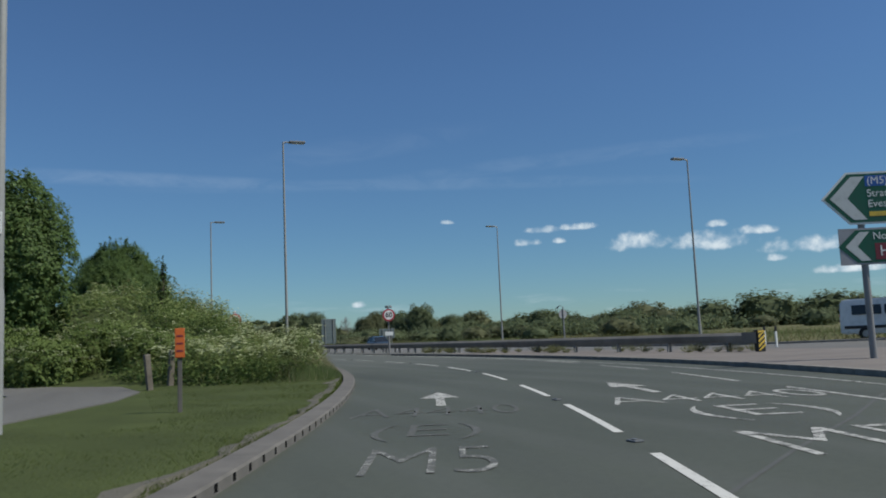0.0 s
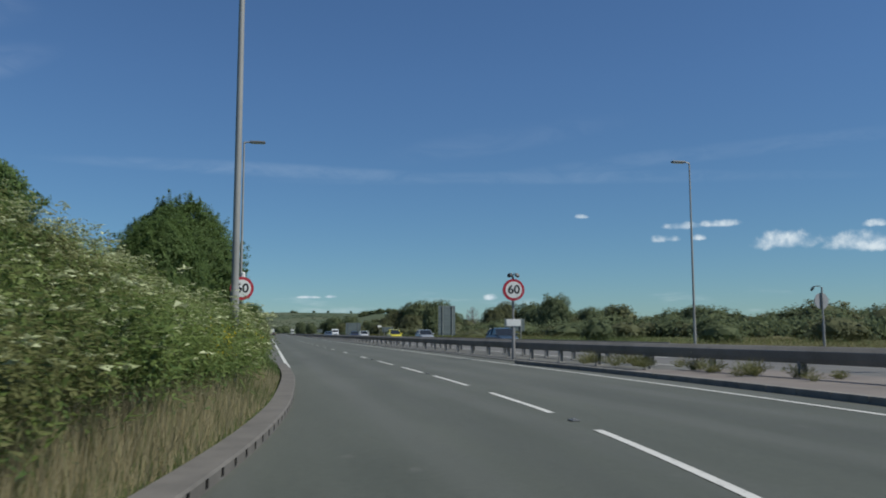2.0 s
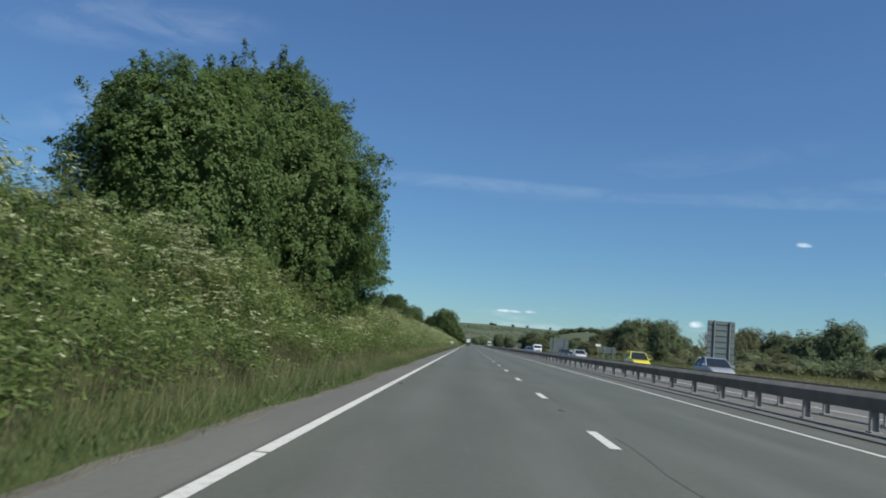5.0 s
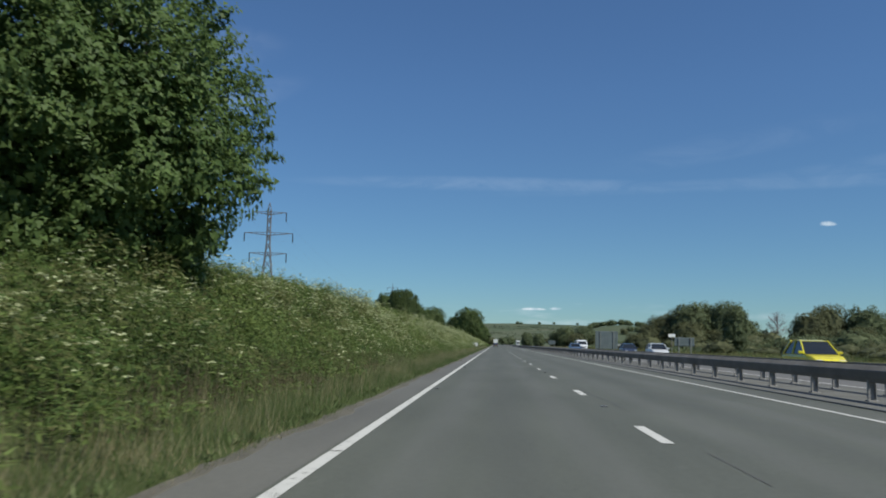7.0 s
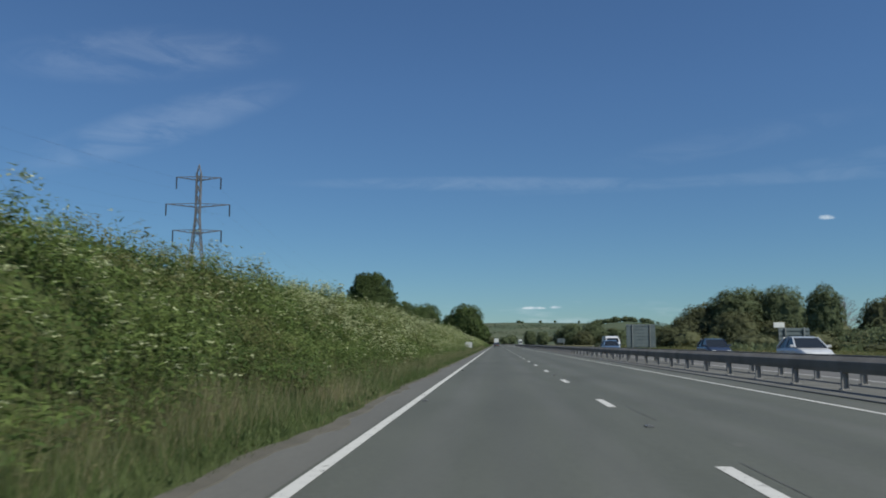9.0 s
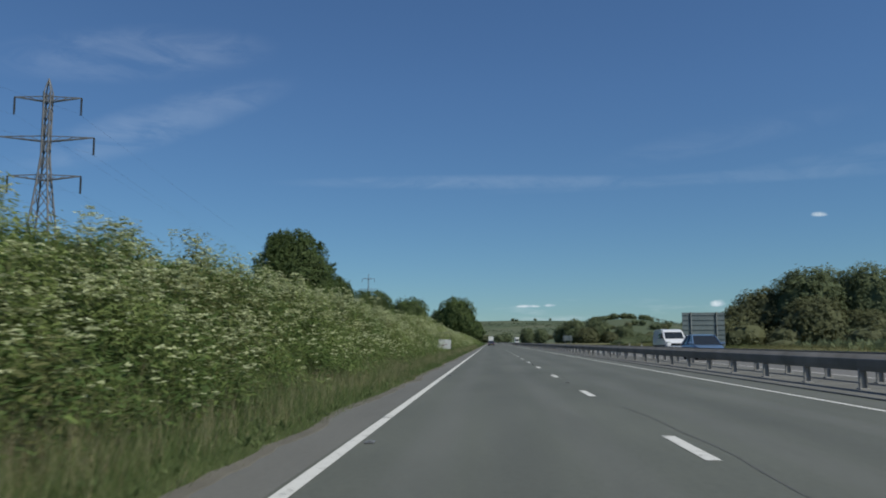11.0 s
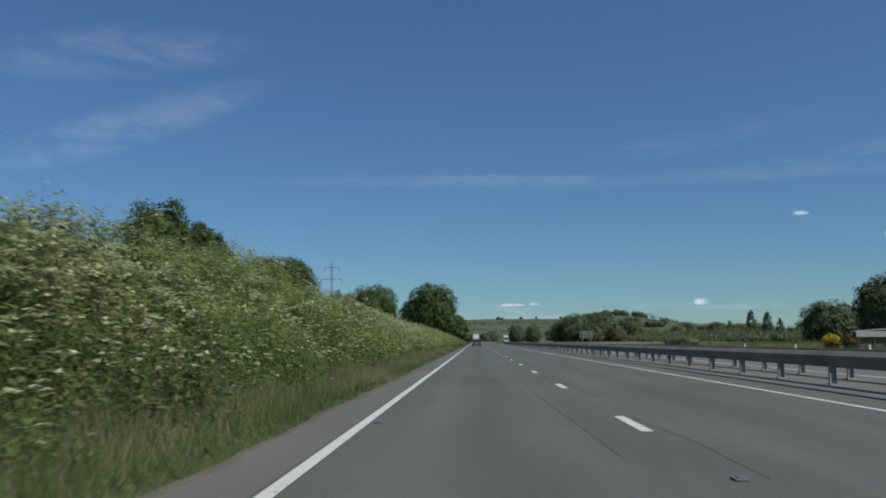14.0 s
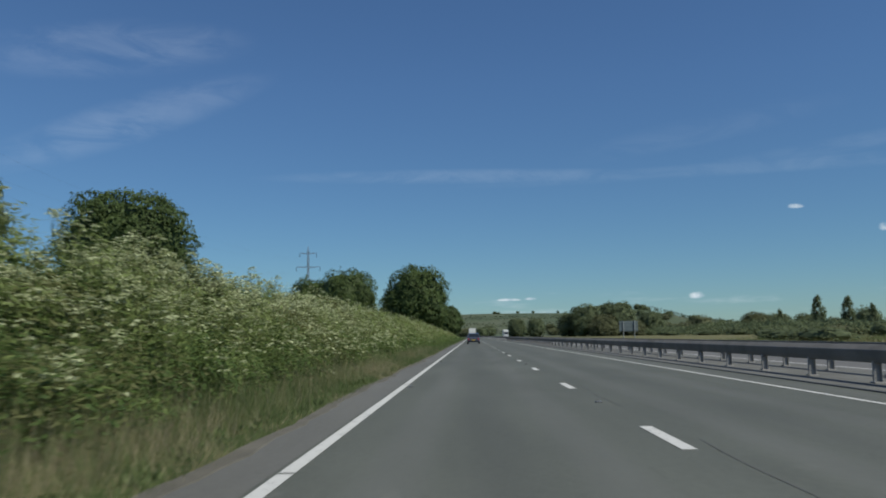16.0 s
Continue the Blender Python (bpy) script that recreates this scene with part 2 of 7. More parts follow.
GREEN = plain("green_sheeting", (0.004, 0.085, 0.045), 0.45)
BLUE = plain("blue_sheeting", (0.02, 0.10, 0.36), 0.45)
CHALK = plain("grey_white_sheeting", (0.55, 0.57, 0.55), 0.5)
YELLOWISH = plain("yellow_sheeting", (0.62, 0.43, 0.05), 0.5)
BROWN_SIGN = plain("maroon_sheeting", (0.16, 0.02, 0.03), 0.5)
ORANGE = plain("orange_plate", (0.55, 0.12, 0.02), 0.5)
POST = surface("zinc_post_steel", (0.22, 0.216, 0.200), (0.36, 0.352, 0.33), 1.2, 0.7, 0.05, 30, 0.05)
SIGN_POST = surface("dull_sign_post_steel", (0.165, 0.180, 0.172), (0.275, 0.295, 0.282), 1.2, 0.7, 0.05, 30, 0.05)
SIGN_BACK = surface("sign_back_alloy", (0.092, 0.120, 0.126), (0.160, 0.196, 0.200), 0.8, 0.65, 0.1, 14, 0.05)
GREY_FACE = plain("grey_backing", (0.30, 0.31, 0.33), 0.6)
PYLON_STEEL = surface("weathered_pylon_steel", (0.105, 0.110, 0.118), (0.165, 0.172, 0.182), 1.0, 0.7, 0.1, 20, 0.05)
LAMP_DARK = plain("dark_lamp_cowl", (0.03, 0.033, 0.035), 0.45)
LAMP_GREY = plain("grey_lamp_head", (0.16, 0.165, 0.165), 0.5, 0.3)
LENS = plain("lamp_lens", (0.6, 0.62, 0.6), 0.2)
GLASS = plain("tinted_glass", (0.018, 0.022, 0.026), 0.2, 0.0, 0.0)
TYRE = surface("tyre_rubber", (0.012, 0.012, 0.012), (0.03, 0.03, 0.03), 6, 0.85)
RIM = plain("wheel_alloy", (0.35, 0.35, 0.36), 0.35, 0.8)
TREE_LEAF = leaf_material("ash_leaf", (0.049, 0.089, 0.027), (0.150, 0.218, 0.073), 0.43, 0.5, 0.5, 0.45)
OAK_LEAF = leaf_material("dark_tree_leaf", (0.038, 0.062, 0.020), (0.105, 0.146, 0.050), 0.34, 0.55)
WILLOW_LEAF = leaf_material("willow_leaf", (0.084, 0.096, 0.048), (0.160, 0.172, 0.090), 0.38, 0.65, 0.2, 0.4)
HERB = leaf_material("herb_leaf", (0.081, 0.122, 0.031), (0.196, 0.257, 0.083), 0.42, 0.65, 0.6, 0.4)
OLIVE = leaf_material("dry_herb_leaf", (0.088, 0.098, 0.034), (0.190, 0.202, 0.086), 0.40, 0.7, 0.6, 0.4)
HERB_PALE = leaf_material("pale_herb_leaf", (0.120, 0.160, 0.046), (0.248, 0.304, 0.113), 0.45, 0.65, 0.6, 0.4)
DOCK = leaf_material("dock_leaf", (0.070, 0.105, 0.034), (0.165, 0.205, 0.085), 0.3, 0.6)
# bramble green, also the painted shade low in the bank plants
HERB_DARK = leaf_material("bramble_and_shade_leaf", (0.036, 0.068, 0.018), (0.104, 0.156, 0.046), 0.32, 0.6, 0.6, 0.4)
STALK = leaf_material("plant_stalk", (0.085, 0.105, 0.040), (0.180, 0.190, 0.085), 0.1, 0.7)
UMBEL = leaf_material("white_umbel", (0.33, 0.37, 0.19), (0.56, 0.595, 0.37), 0.3, 0.7)
YELLOW_PETAL = leaf_material("yellow_petal", (0.50, 0.38, 0.01), (0.70, 0.58, 0.03), 0.3, 0.6)
# wood green greyed to carry the haze of distance in its colour
WOODS = leaf_material("hazed_wood_leaf", (0.070, 0.090, 0.056), (0.110, 0.134, 0.084), 0.25, 0.8, 0.02, 0.3)
SOIL = surface("bare_verge_soil", (0.068, 0.064, 0.049), (0.124, 0.115, 0.090), 1.2, 0.95, grain=30, bumpy=0.6, dist=0.02)
GRASS = leaf_material("verge_grass_blade", (0.074, 0.112, 0.034), (0.182, 0.230, 0.092), 0.43, 0.6)
STRAW = leaf_material("dry_grass_blade", (0.24, 0.205, 0.115), (0.46, 0.405, 0.25), 0.4, 0.7)
# leaf green lightened and muted, with aerial haze painted in
FAR_LEAF = leaf_material("hazed_tree_leaf", (0.078, 0.106, 0.054), (0.166, 0.198, 0.106), 0.42, 0.75, 0.1, 0.4)
DRY_TWIG = leaf_material("grey_dry_twig", (0.20, 0.185, 0.185), (0.33, 0.31, 0.31), 0.1, 0.8)
DEAD_SHADE = leaf_material("shade_dark_dead_stalk", (0.060, 0.054, 0.030), (0.150, 0.130, 0.078), 0.2, 0.8)
RUST = leaf_material("brown_seed_head", (0.10, 0.072, 0.035), (0.21, 0.160, 0.085), 0.2, 0.8)
LAWN = leaf_material("mown_grass_blade", (0.052, 0.078, 0.016), (0.128, 0.158, 0.044), 0.45, 0.6, 0.5)
FIELD = leaf_material("field_grass_blade", (0.092, 0.094, 0.036), (0.200, 0.188, 0.085), 0.3, 0.7, 0.08)


def ground_material():
    m, n, b = material("grassy_ground")
    p = ground_place(n)
    fine, mid, far = n.noise(p, 22, 3, 0.7), n.noise(p, 0.7, 4), n.noise(p, 0.011, 2)
    near = n.ramp(n.math("ADD", n.math("MULTIPLY", fine, 0.5), n.math("MULTIPLY", mid, 0.5)), (0.3, (0.036, 0.046, 0.016)), (0.72, (0.082, 0.104, 0.036)))
    cell = n.add("ShaderNodeTexVoronoi")
    n.link(p, cell.inputs["Vector"])
    cell.inputs["Scale"].default_value = 0.006
    # far field tones, paler and less saturated to imitate haze
    fields = n.ramp(cell.outputs["Color"], (0.2, (0.060, 0.078, 0.048)), (0.5, (0.078, 0.096, 0.060)), (0.8, (0.105, 0.112, 0.075)))
    s = n.add("ShaderNodeSeparateXYZ")
    n.link(p, s.inputs[0])
    field = n.ramp(n.math("ADD", n.math("MULTIPLY", fine, 0.4), n.math("MULTIPLY", mid, 0.6)), (0.3, (0.085, 0.088, 0.038)), (0.7, (0.165, 0.155, 0.080)))
    near = n.mix(n.step(s.outputs[0], 17.8, 19.5), near, field)
    n.link(n.mix(n.step(s.outputs[1], 500, 900), near, n.mix(n.math("MULTIPLY", far, 0.4), fields, (0.06, 0.09, 0.04))), b.inputs["Base Color"])
    b.inputs["Roughness"].default_value = 0.95
    b.inputs["Specular IOR Level"].default_value = 0.15
    bump(n, b, fine, 0.6, 0.05)
    return m


GROUND = ground_material()


# ---------------------------------------------------------------- mesh helpers
def hermite(points):
    """A smooth x(y) through a few points (x, y)."""
    ys, xs = np.array([p[1] for p in points], float), np.array([p[0] for p in points], float)
    d = np.gradient(xs, ys)

    def f(y):
        y = np.asarray(y, float)
        i = np.clip(np.searchsorted(ys, y) - 1, 0, len(ys) - 2)
        h = ys[i + 1] - ys[i]
        t = np.clip((y - ys[i]) / h, 0, 1)
        v = (2 * t**3 - 3 * t**2 + 1) * xs[i] + (t**3 - 2 * t**2 + t) * h * d[i] + (3 * t**2 - 2 * t**3) * xs[i + 1] + (t**3 - t**2) * h * d[i + 1]
        return v
    return f


def build(name, verts, faces, mats, index=None, smooth=False):
    me = bpy.data.meshes.new(name)
    me.from_pydata([tuple(v) for v in verts], [], faces)
    for m in mats if isinstance(mats, (list, tuple)) else [mats]:
        me.materials.append(m)
    if index is not None:
        me.polygons.foreach_set("material_index", index)
    if smooth:
        me.polygons.foreach_set("use_smooth", [True] * len(me.polygons))
    me.update()
    return me


def from_bm(name, bm, mats, smooth=False):
    bmesh.ops.recalc_face_normals(bm, faces=bm.faces)
    me = bpy.data.meshes.new(name)
    bm.to_mesh(me)
    bm.free()
    for m in mats if isinstance(mats, (list, tuple)) else [mats]:
        me.materials.append(m)
    if smooth:
        me.polygons.foreach_set("use_smooth", [True] * len(me.polygons))
    return me


def part(name, bm, mat, parent, label="", at=None, smooth=False):
    """Links a bmesh or mesh as one object under a thing or a part."""
    me = bm if isinstance(bm, bpy.types.Mesh) else from_bm(name, bm, mat, smooth)
    ob = new(name, me)
    ob.parent = parent
    if at is not None:
        ob.matrix_basis = at
    if label:
        tagged(ob, label)
    return ob


def thing(name, m, label, category, group=""):
    e = new(name)
    e.empty_display_size = 0.2
    e.matrix_basis = m
    return tagged(e, label, category, group)


def block(x0, x1, y0, y1, z0, z1, bevel=0.0, bm=None):
    bm = bm or bmesh.new()
    r = bmesh.ops.create_cube(bm, size=1.0)
    for v in r["verts"]:
        v.co = Vector((x0 + (v.co.x + .5) * (x1 - x0), y0 + (v.co.y + .5) * (y1 - y0), z0 + (v.co.z + .5) * (z1 - z0)))
    if bevel:
        es = list({e for v in r["verts"] for e in v.link_edges})
        bmesh.ops.bevel(bm, geom=es, offset=bevel, segments=2, affect="EDGES", profile=0.6)
    return bm


def tube(points, radii, sides=8, bm=None):
    """A tapered tube through points."""
    bm = bm or bmesh.new()
    rings = []
    for i, (p, r) in enumerate(zip(points, radii)):
        p = Vector(p)
        a = Vector(points[min(i + 1, len(points) - 1)]) - Vector(points[max(i - 1, 0)])
        a.normalize()
        s = a.orthogonal().normalized() if abs(a.z) < 0.95 else Vector((1, 0, 0))
        s = (s - a * s.dot(a)).normalized()
        t = a.cross(s)
        rings.append([bm.verts.new(p + (s * math.cos(k * 2 * math.pi / sides) + t * math.sin(k * 2 * math.pi / sides)) * r) for k in range(sides)])
    for u, w in zip(rings, rings[1:]):
        for k in range(sides):
            bm.faces.new((u[k], u[(k + 1) % sides], w[(k + 1) % sides], w[k]))
    for ring in (rings[0][::-1], rings[-1]):
        bm.faces.new([bm.verts.new(v.co) for v in ring])
    return bm


def extruded(outline, depth, bevel=0.0):
    """A flat outline in x and z, given depth along y (its face looks to -y)."""
    bm = bmesh.new()
    f = bm.faces.new([bm.verts.new((x, 0, z)) for x, z in outline])
    r = bmesh.ops.extrude_face_region(bm, geom=[f])
    for v in r["geom"]:
        if isinstance(v, bmesh.types.BMVert):
            v.co.y += depth
    if bevel:
        bmesh.ops.bevel(bm, geom=list(bm.edges), offset=bevel, segments=1, affect="EDGES")
    return bm


def lettering(text, size, mat, align="CENTER", thick=0.002, sx=1.0, bold=0.0):
    """Mesh of a text that stands in x and z and faces -y."""
    cu = bpy.data.curves.new("lettering", "FONT")
    cu.body, cu.size, cu.align_x, cu.align_y, cu.extrude = text, size, align, "CENTER", thick
    cu.offset = bold
    ob = bpy.data.objects.new("lettering", cu)
    scene.collection.objects.link(ob)
    bpy.context.view_layer.update()
    me = bpy.data.meshes.new_from_object(ob.evaluated_get(bpy.context.evaluated_depsgraph_get()))
    bpy.data.objects.remove(ob)
    me.transform(pose(0, 0, 0, 90, 0, 0) @ Matrix.Diagonal((sx, 1, 1, 1)))
    me.materials.clear()
    me.materials.append(mat)
    return me


class Heap:
    """Collects many small faces and makes one mesh of them."""
    def __init__(self):
        self.v, self.n, self.m = [], [], []

    def add(self, polys, mat):
        polys = np.asarray(polys, np.float32)
        self.v.append(polys.reshape(-1, 3))
        self.n.append(np.full(len(polys), polys.shape[1], np.int32))
        self.m.append(np.full(len(polys), mat, np.int32))

    def mesh(self, name, mats):
        v, n, m = np.concatenate(self.v), np.concatenate(self.n), np.concatenate(self.m)
        me = bpy.data.meshes.new(name)
        me.vertices.add(len(v))
        me.vertices.foreach_set("co", v.ravel())
        me.loops.add(len(v))
        me.loops.foreach_set("vertex_index", np.arange(len(v), dtype=np.int32))
        me.polygons.add(len(n))
        me.polygons.foreach_set("loop_start", np.r_[0, np.cumsum(n)[:-1]].astype(np.int32))
        me.polygons.foreach_set("material_index", m)
        for k in mats:
            me.materials.append(k)
        me.update(calc_edges=True)
        return me


RNG = np.random.default_rng(11)


def turns(n, rng=RNG):
    """Random unit vectors."""
    v = rng.normal(size=(n, 3))
    return v / np.linalg.norm(v, axis=1, keepdims=True)


def leaves(centre, along, side, length, width):
    """Pointed leaves: rhombs from their base along a direction."""
    length, width = np.reshape(length, (-1, 1)), np.reshape(width, (-1, 1))
    tip = centre + along * length
    mid = centre + along * length * 0.45
    return np.stack([centre, mid - side * width * 0.5, tip, mid + side * width * 0.5], 1)


def leaves3(centre, along, side, length, width):
    """Narrow three-cornered leaves."""
    length, width = np.reshape(length, (-1, 1)), np.reshape(width, (-1, 1))
    return np.stack([centre - side * width * 0.5, centre + side * width * 0.5, centre + along * length], 1)


def across(a, rng=RNG):
    s = np.cross(a, turns(len(a), rng))
    return s / (np.linalg.norm(s, axis=1, keepdims=True) + 1e-9)


def waves(x, y, size, seed=0.0):
    """Cheap smooth noise from 0 to 1 over the plan."""
    x, y = np.asarray(x) / size, np.asarray(y) / size
    v = np.sin(x * 1.7 + seed + 1.3 * np.sin(y * 0.9 + seed * 2)) + np.sin(y * 1.3 - seed + 1.1 * np.sin(x * 1.1 + 2.1 * seed)) + 0.6 * np.sin((x + y) * 2.9 + seed * 3)
    return np.clip(v / 4.4 + 0.5, 0, 1)


# ---------------------------------------------------------------- plan
KERB_L = hermite([(-35.90, -96), (-23.90, -86), (-18.10, -77), (-14.50, -70), (-11.85, -64), (-9.70, -58.6), (-7.55, -52.1), (-5.95, -46), (-4.90, -40.6),
                  (-4.35, -37.2), (-3.95, -33.4), (-3.77, -30), (-3.62, -25), (-3.65, -18.5), (-3.65, -10)])
KERB_R = hermite([(-24, -96), (-14.5, -86), (-8.2, -77), (-4, -70), (-1.1, -64), (1.1, -58.6), (2.6, -53.5), (3.8, -47.6), (4.6, -41), (4.85, -34), (4.9, -28), (4.75, -22), (4.5, -18), (4.5, -10)])
DASH = hermite([(-9.3, -67.2), (-7.33, -62.39), (-6.01, -58.94), (-4.32, -54), (-2.6, -48.16), (-1.36, -42.2), (-0.55, -36.4), (-0.2, -30.5), (-0.04, -24.3), (0, -17), (0, -5)])
EDGE_R = hermite([(-3.2, -67), (-1.0, -61.5), (0.55, -57), (1.7, -52.5), (2.75, -47), (3.4, -41.6), (3.75, -37.6), (4.0, -32), (4.1, -25), (4.1, -15)])
FAR_L = hermite([(16, -70), (14, -60), (12.2, -50), (10.6, -40), (9.4, -30), (8.7, -20), (8.55, -8), (8.55, 40)])
FAR_R = hermite([(60, -70), (46, -56), (36, -46), (26, -40.5), (19.5, -36), (17.9, -31), (17.6, -22), (17.6, 40)])
RAIL_X = hermite([(8.75, -46.8), (8.1, -40), (7.3, -32), (6.6, -24), (6.2, -16), (6.1, -8), (6.1, 40)])
BANK_H = hermite([(0.0, -54), (0.9, -46), (2.5, -36), (3.3, -22), (3.3, 0), (3.1, 15), (2.6, 26), (1.8, 35), (1.9, 45), (3.1, 56), (3.25, 68), (3.1, 110), (3.05, 160), (3.0, 200), (3.5, 225), (3.0, 239), (2.35, 253), (2.55, 275), (2.8, 330), (2.0, 430), (0.5, 560), (0, 640)])


def smooth(t):
    t = np.clip(t, 0, 1)
    return t * t * (3 - 2 * t)


def foot(y):
    """Where the bank begins, to the left of the road."""
    y = np.asarray(y, float)
    return np.where(y < -18, KERB_L(np.clip(y, -96, -10)) - 1.1, -5.25)


def ground_z(x, y):
    x, y = np.asarray(x, float), np.asarray(y, float)
    rise = smooth((foot(y) - x) / 6.2)
    start = -49 + np.maximum(-11 - x, 0) * 1.5
    ramp = smooth((y - start) / 14)
    b = BANK_H(np.clip(y, -54, 640)) * rise * ramp
    b = b * (0.94 + 0.12 * waves(x, y, 7, 1.0))
    lawn = np.where((y < -18) & (x < KERB_L(np.clip(y, -96, -10)) - 0.3), 0.11, np.where(x < -4.4, 0.03, 0.0))
    right = smooth((x - 18.2) / 4) * (0.05 + 0.35 * waves(x, y, 25, 2.0)) * smooth((x - 20) / 10)
    hills = 92 * np.exp(-((y - 3500) / 800) ** 2) * (0.86 + 0.14 * waves(x, y, 300, 3.3)) * smooth((y - 1500) / 900) * (0.42 + 0.58 * smooth((1050 - x) / 500) * smooth((x + 1000) / 800))
    knoll = 35 * np.exp(-((x - 200) / 105) ** 2 - ((y - 1350) / 170) ** 2)
    hills = hills + knoll + 17 * np.exp(-((np.hypot(x - 1500, y - 600) - 100) / 800) ** 2) * smooth((x - 400) / 600)
    road = (x > np.where(y < -18, KERB_L(np.clip(y, -96, -10)) - 0.35, -4.3)) & (x < FAR_R(np.clip(y, -70, 40)) + 0.1) & (y > -97) & (y < 1290)
    return np.where(road, -0.09, b + lawn + right + hills - 0.02)


# ---------------------------------------------------------------- ground, one sheet to the horizon
gx = np.r_[-3600, -1800, -800, -350, -150, -80, np.arange(-46, -14, 1.5), np.arange(-14, -3, 0.35), np.arange(-3, 17, 1.6), np.arange(17.3, 19.5, 0.35), np.arange(20, 60, 3), 70, 90, np.arange(110, 400, 30), 450, 560, 700, 850, 1050, 1300, 1700, 2200, 3600]
gy = np.r_[-3500, -1200, -400, -180, -120, np.arange(-98, -16, 0.8), np.arange(-16, 330, 2.0), np.arange(330, 680, 10), 720, 800, 900, np.arange(1000, 1290, 50), 1295, np.arange(1340, 1700, 50), np.arange(1750, 3700, 150), 3900, 4300, 4800]
GX, GY = np.meshgrid(gx, gy)
GZ = ground_z(GX, GY)
nx = len(gx)
quads = [(j * nx + i, j * nx + i + 1, (j + 1) * nx + i + 1, (j + 1) * nx + i) for j in range(len(gy) - 1) for i in range(nx - 1)]
ground = new("ground", build("ground", np.stack([GX.ravel(), GY.ravel(), GZ.ravel()], 1), quads, GROUND, smooth=True))
tagged(ground, "rough green grassland with a roadside bank and low hills", "ground", kind="structure")


def strip(name, left, right, ys, z, mat, z1=None, low=None):
    """A paved strip between two edges x(y), with sides down to low."""
    xl, xr = left(ys) if callable(left) else np.full(len(ys), left), right(ys) if callable(right) else np.full(len(ys), right)
    k, v, f = 10, [], []
    cols = np.linspace(0, 1, k)
    for a, b, y in zip(xl, xr, ys):
        v += [(a + (b - a) * c, y, z) for c in cols]
    n = len(ys)
    f += [(j * k + i, j * k + i + 1, (j + 1) * k + i + 1, (j + 1) * k + i) for j in range(n - 1) for i in range(k - 1)]
    if low is not None:
        base = len(v)
        for a, b, y in zip(xl, xr, ys):
            v += [(a, y, low), (b, y, low)]
        for j in range(n - 1):
            f += [(base + 2 * j, j * k, (j + 1) * k, base + 2 * j + 2), (j * k + k - 1, base + 2 * j + 1, base + 2 * j + 3, (j + 1) * k + k - 1)]
    return new(name, build(name, v, f, mat))


Y1 = np.r_[np.arange(-96, -16, 1.0), -18.5 + 2.5, np.arange(-14, 40, 6), np.arange(40, 1290, 25), 1290]
road = strip("road", lambda y: np.where(y < -18, KERB_L(np.clip(y, -96, -10)) - 0.05, -4.0), lambda y: np.where(y < -18, KERB_R(np.clip(y, -96, -10)) + 0.05, 5.15), Y1, 0.0, ASPHALT, low=-0.2)
tagged(road, "grey two-lane dual carriageway of worn asphalt", "road", kind="structure")
road_far = strip("road_far_side", FAR_L, FAR_R, np.r_[np.arange(-70, 42, 2.0), np.arange(60, 1290, 30), 1290], 0.0, ASPHALT_OLD, low=-0.2)
# the function holds its last value past its end, so the far carriageway runs on straight
tagged(road_far, "pale worn asphalt of the opposite carriageway", "road", kind="structure")

# gritty shoulder with a crumbled edge against the grass
ys = np.r_[np.arange(-18.4, 330, 0.45), np.arange(331, 900, 12)]
edge = -4.24 - 0.20 * waves(ys, ys * 0.3, 4.1, 4.0) - 0.10 * waves(ys, ys, 0.9, 6.0) - 0.05 * waves(ys, ys, 0.33, 2.0)
v = [(x, y, z) for e, y in zip(edge, ys) for x, z in ((-3.72, 0.003), (-4.1, 0.006), (e, 0.012), (e - 0.02, -0.1))]
f = [(4 * j + i + 1, 4 * j + i, 4 * j + 4 + i, 4 * j + 5 + i) for j in range(len(ys) - 1) for i in range(3)]
shoulder = new("road_shoulder", build("road_shoulder", v, f, SHOULDER))
tagged(shoulder, "gritty crumbling asphalt shoulder beside the verge", "road shoulder", kind="structure")

# earth and grit washed onto the edge of the shoulder
ins = 0.05 + 0.26 * waves(ys, ys * 0.5, 3.3, 9.0) * (0.5 + 0.5 * waves(ys, ys, 0.5, 3.0))
v = [(x, y, z) for e, i, y in zip(edge, ins, ys) for x, z in ((e + i, 0.007), (e + i - 0.02, 0.017), (e - 0.03, 0.022), (e - 0.05, -0.1))]
f = [(4 * j + i + 1, 4 * j + i, 4 * j + 4 + i, 4 * j + 5 + i) for j in range(len(ys) - 1) for i in range(3)]
grit = new("verge_grit", build("verge_grit", v, f, SOIL))
tagged(grit, "brown earth and grit along the edge of the verge", "soil", kind="structure")
# bare soil behind the kerb of the bend
ys = np.arange(-74, -43.6, 0.3)
edge = KERB_L(ys) - 0.40 - 0.5 * waves(ys, ys * 0.3, 1.6, 4.0) * waves(ys, ys, 5.0, 1.0) - 0.7 * smooth((-62.5 - ys) / 3) * (0.5 + waves(ys, ys, 0.8, 3.0)) - 0.15 * waves(ys, ys, 0.4, 6.0)
v = [(x, y, float(ground_z(x, y)) + d) for e, k, y in zip(edge, KERB_L(ys), ys) for x, d in ((k - 0.31, 0.012), ((k - 0.31 + e) / 2, 0.016), (e, 0.006), (e - 0.02, -0.08))]
f = [(4 * j + i + 1, 4 * j + i, 4 * j + 4 + i, 4 * j + 5 + i) for j in range(len(ys) - 1) for i in range(3)]
soil = new("bare_soil", build("bare_soil", v, f, SOIL))
tagged(soil, "dry trodden soil and grit behind the kerb", "soil", kind="structure")


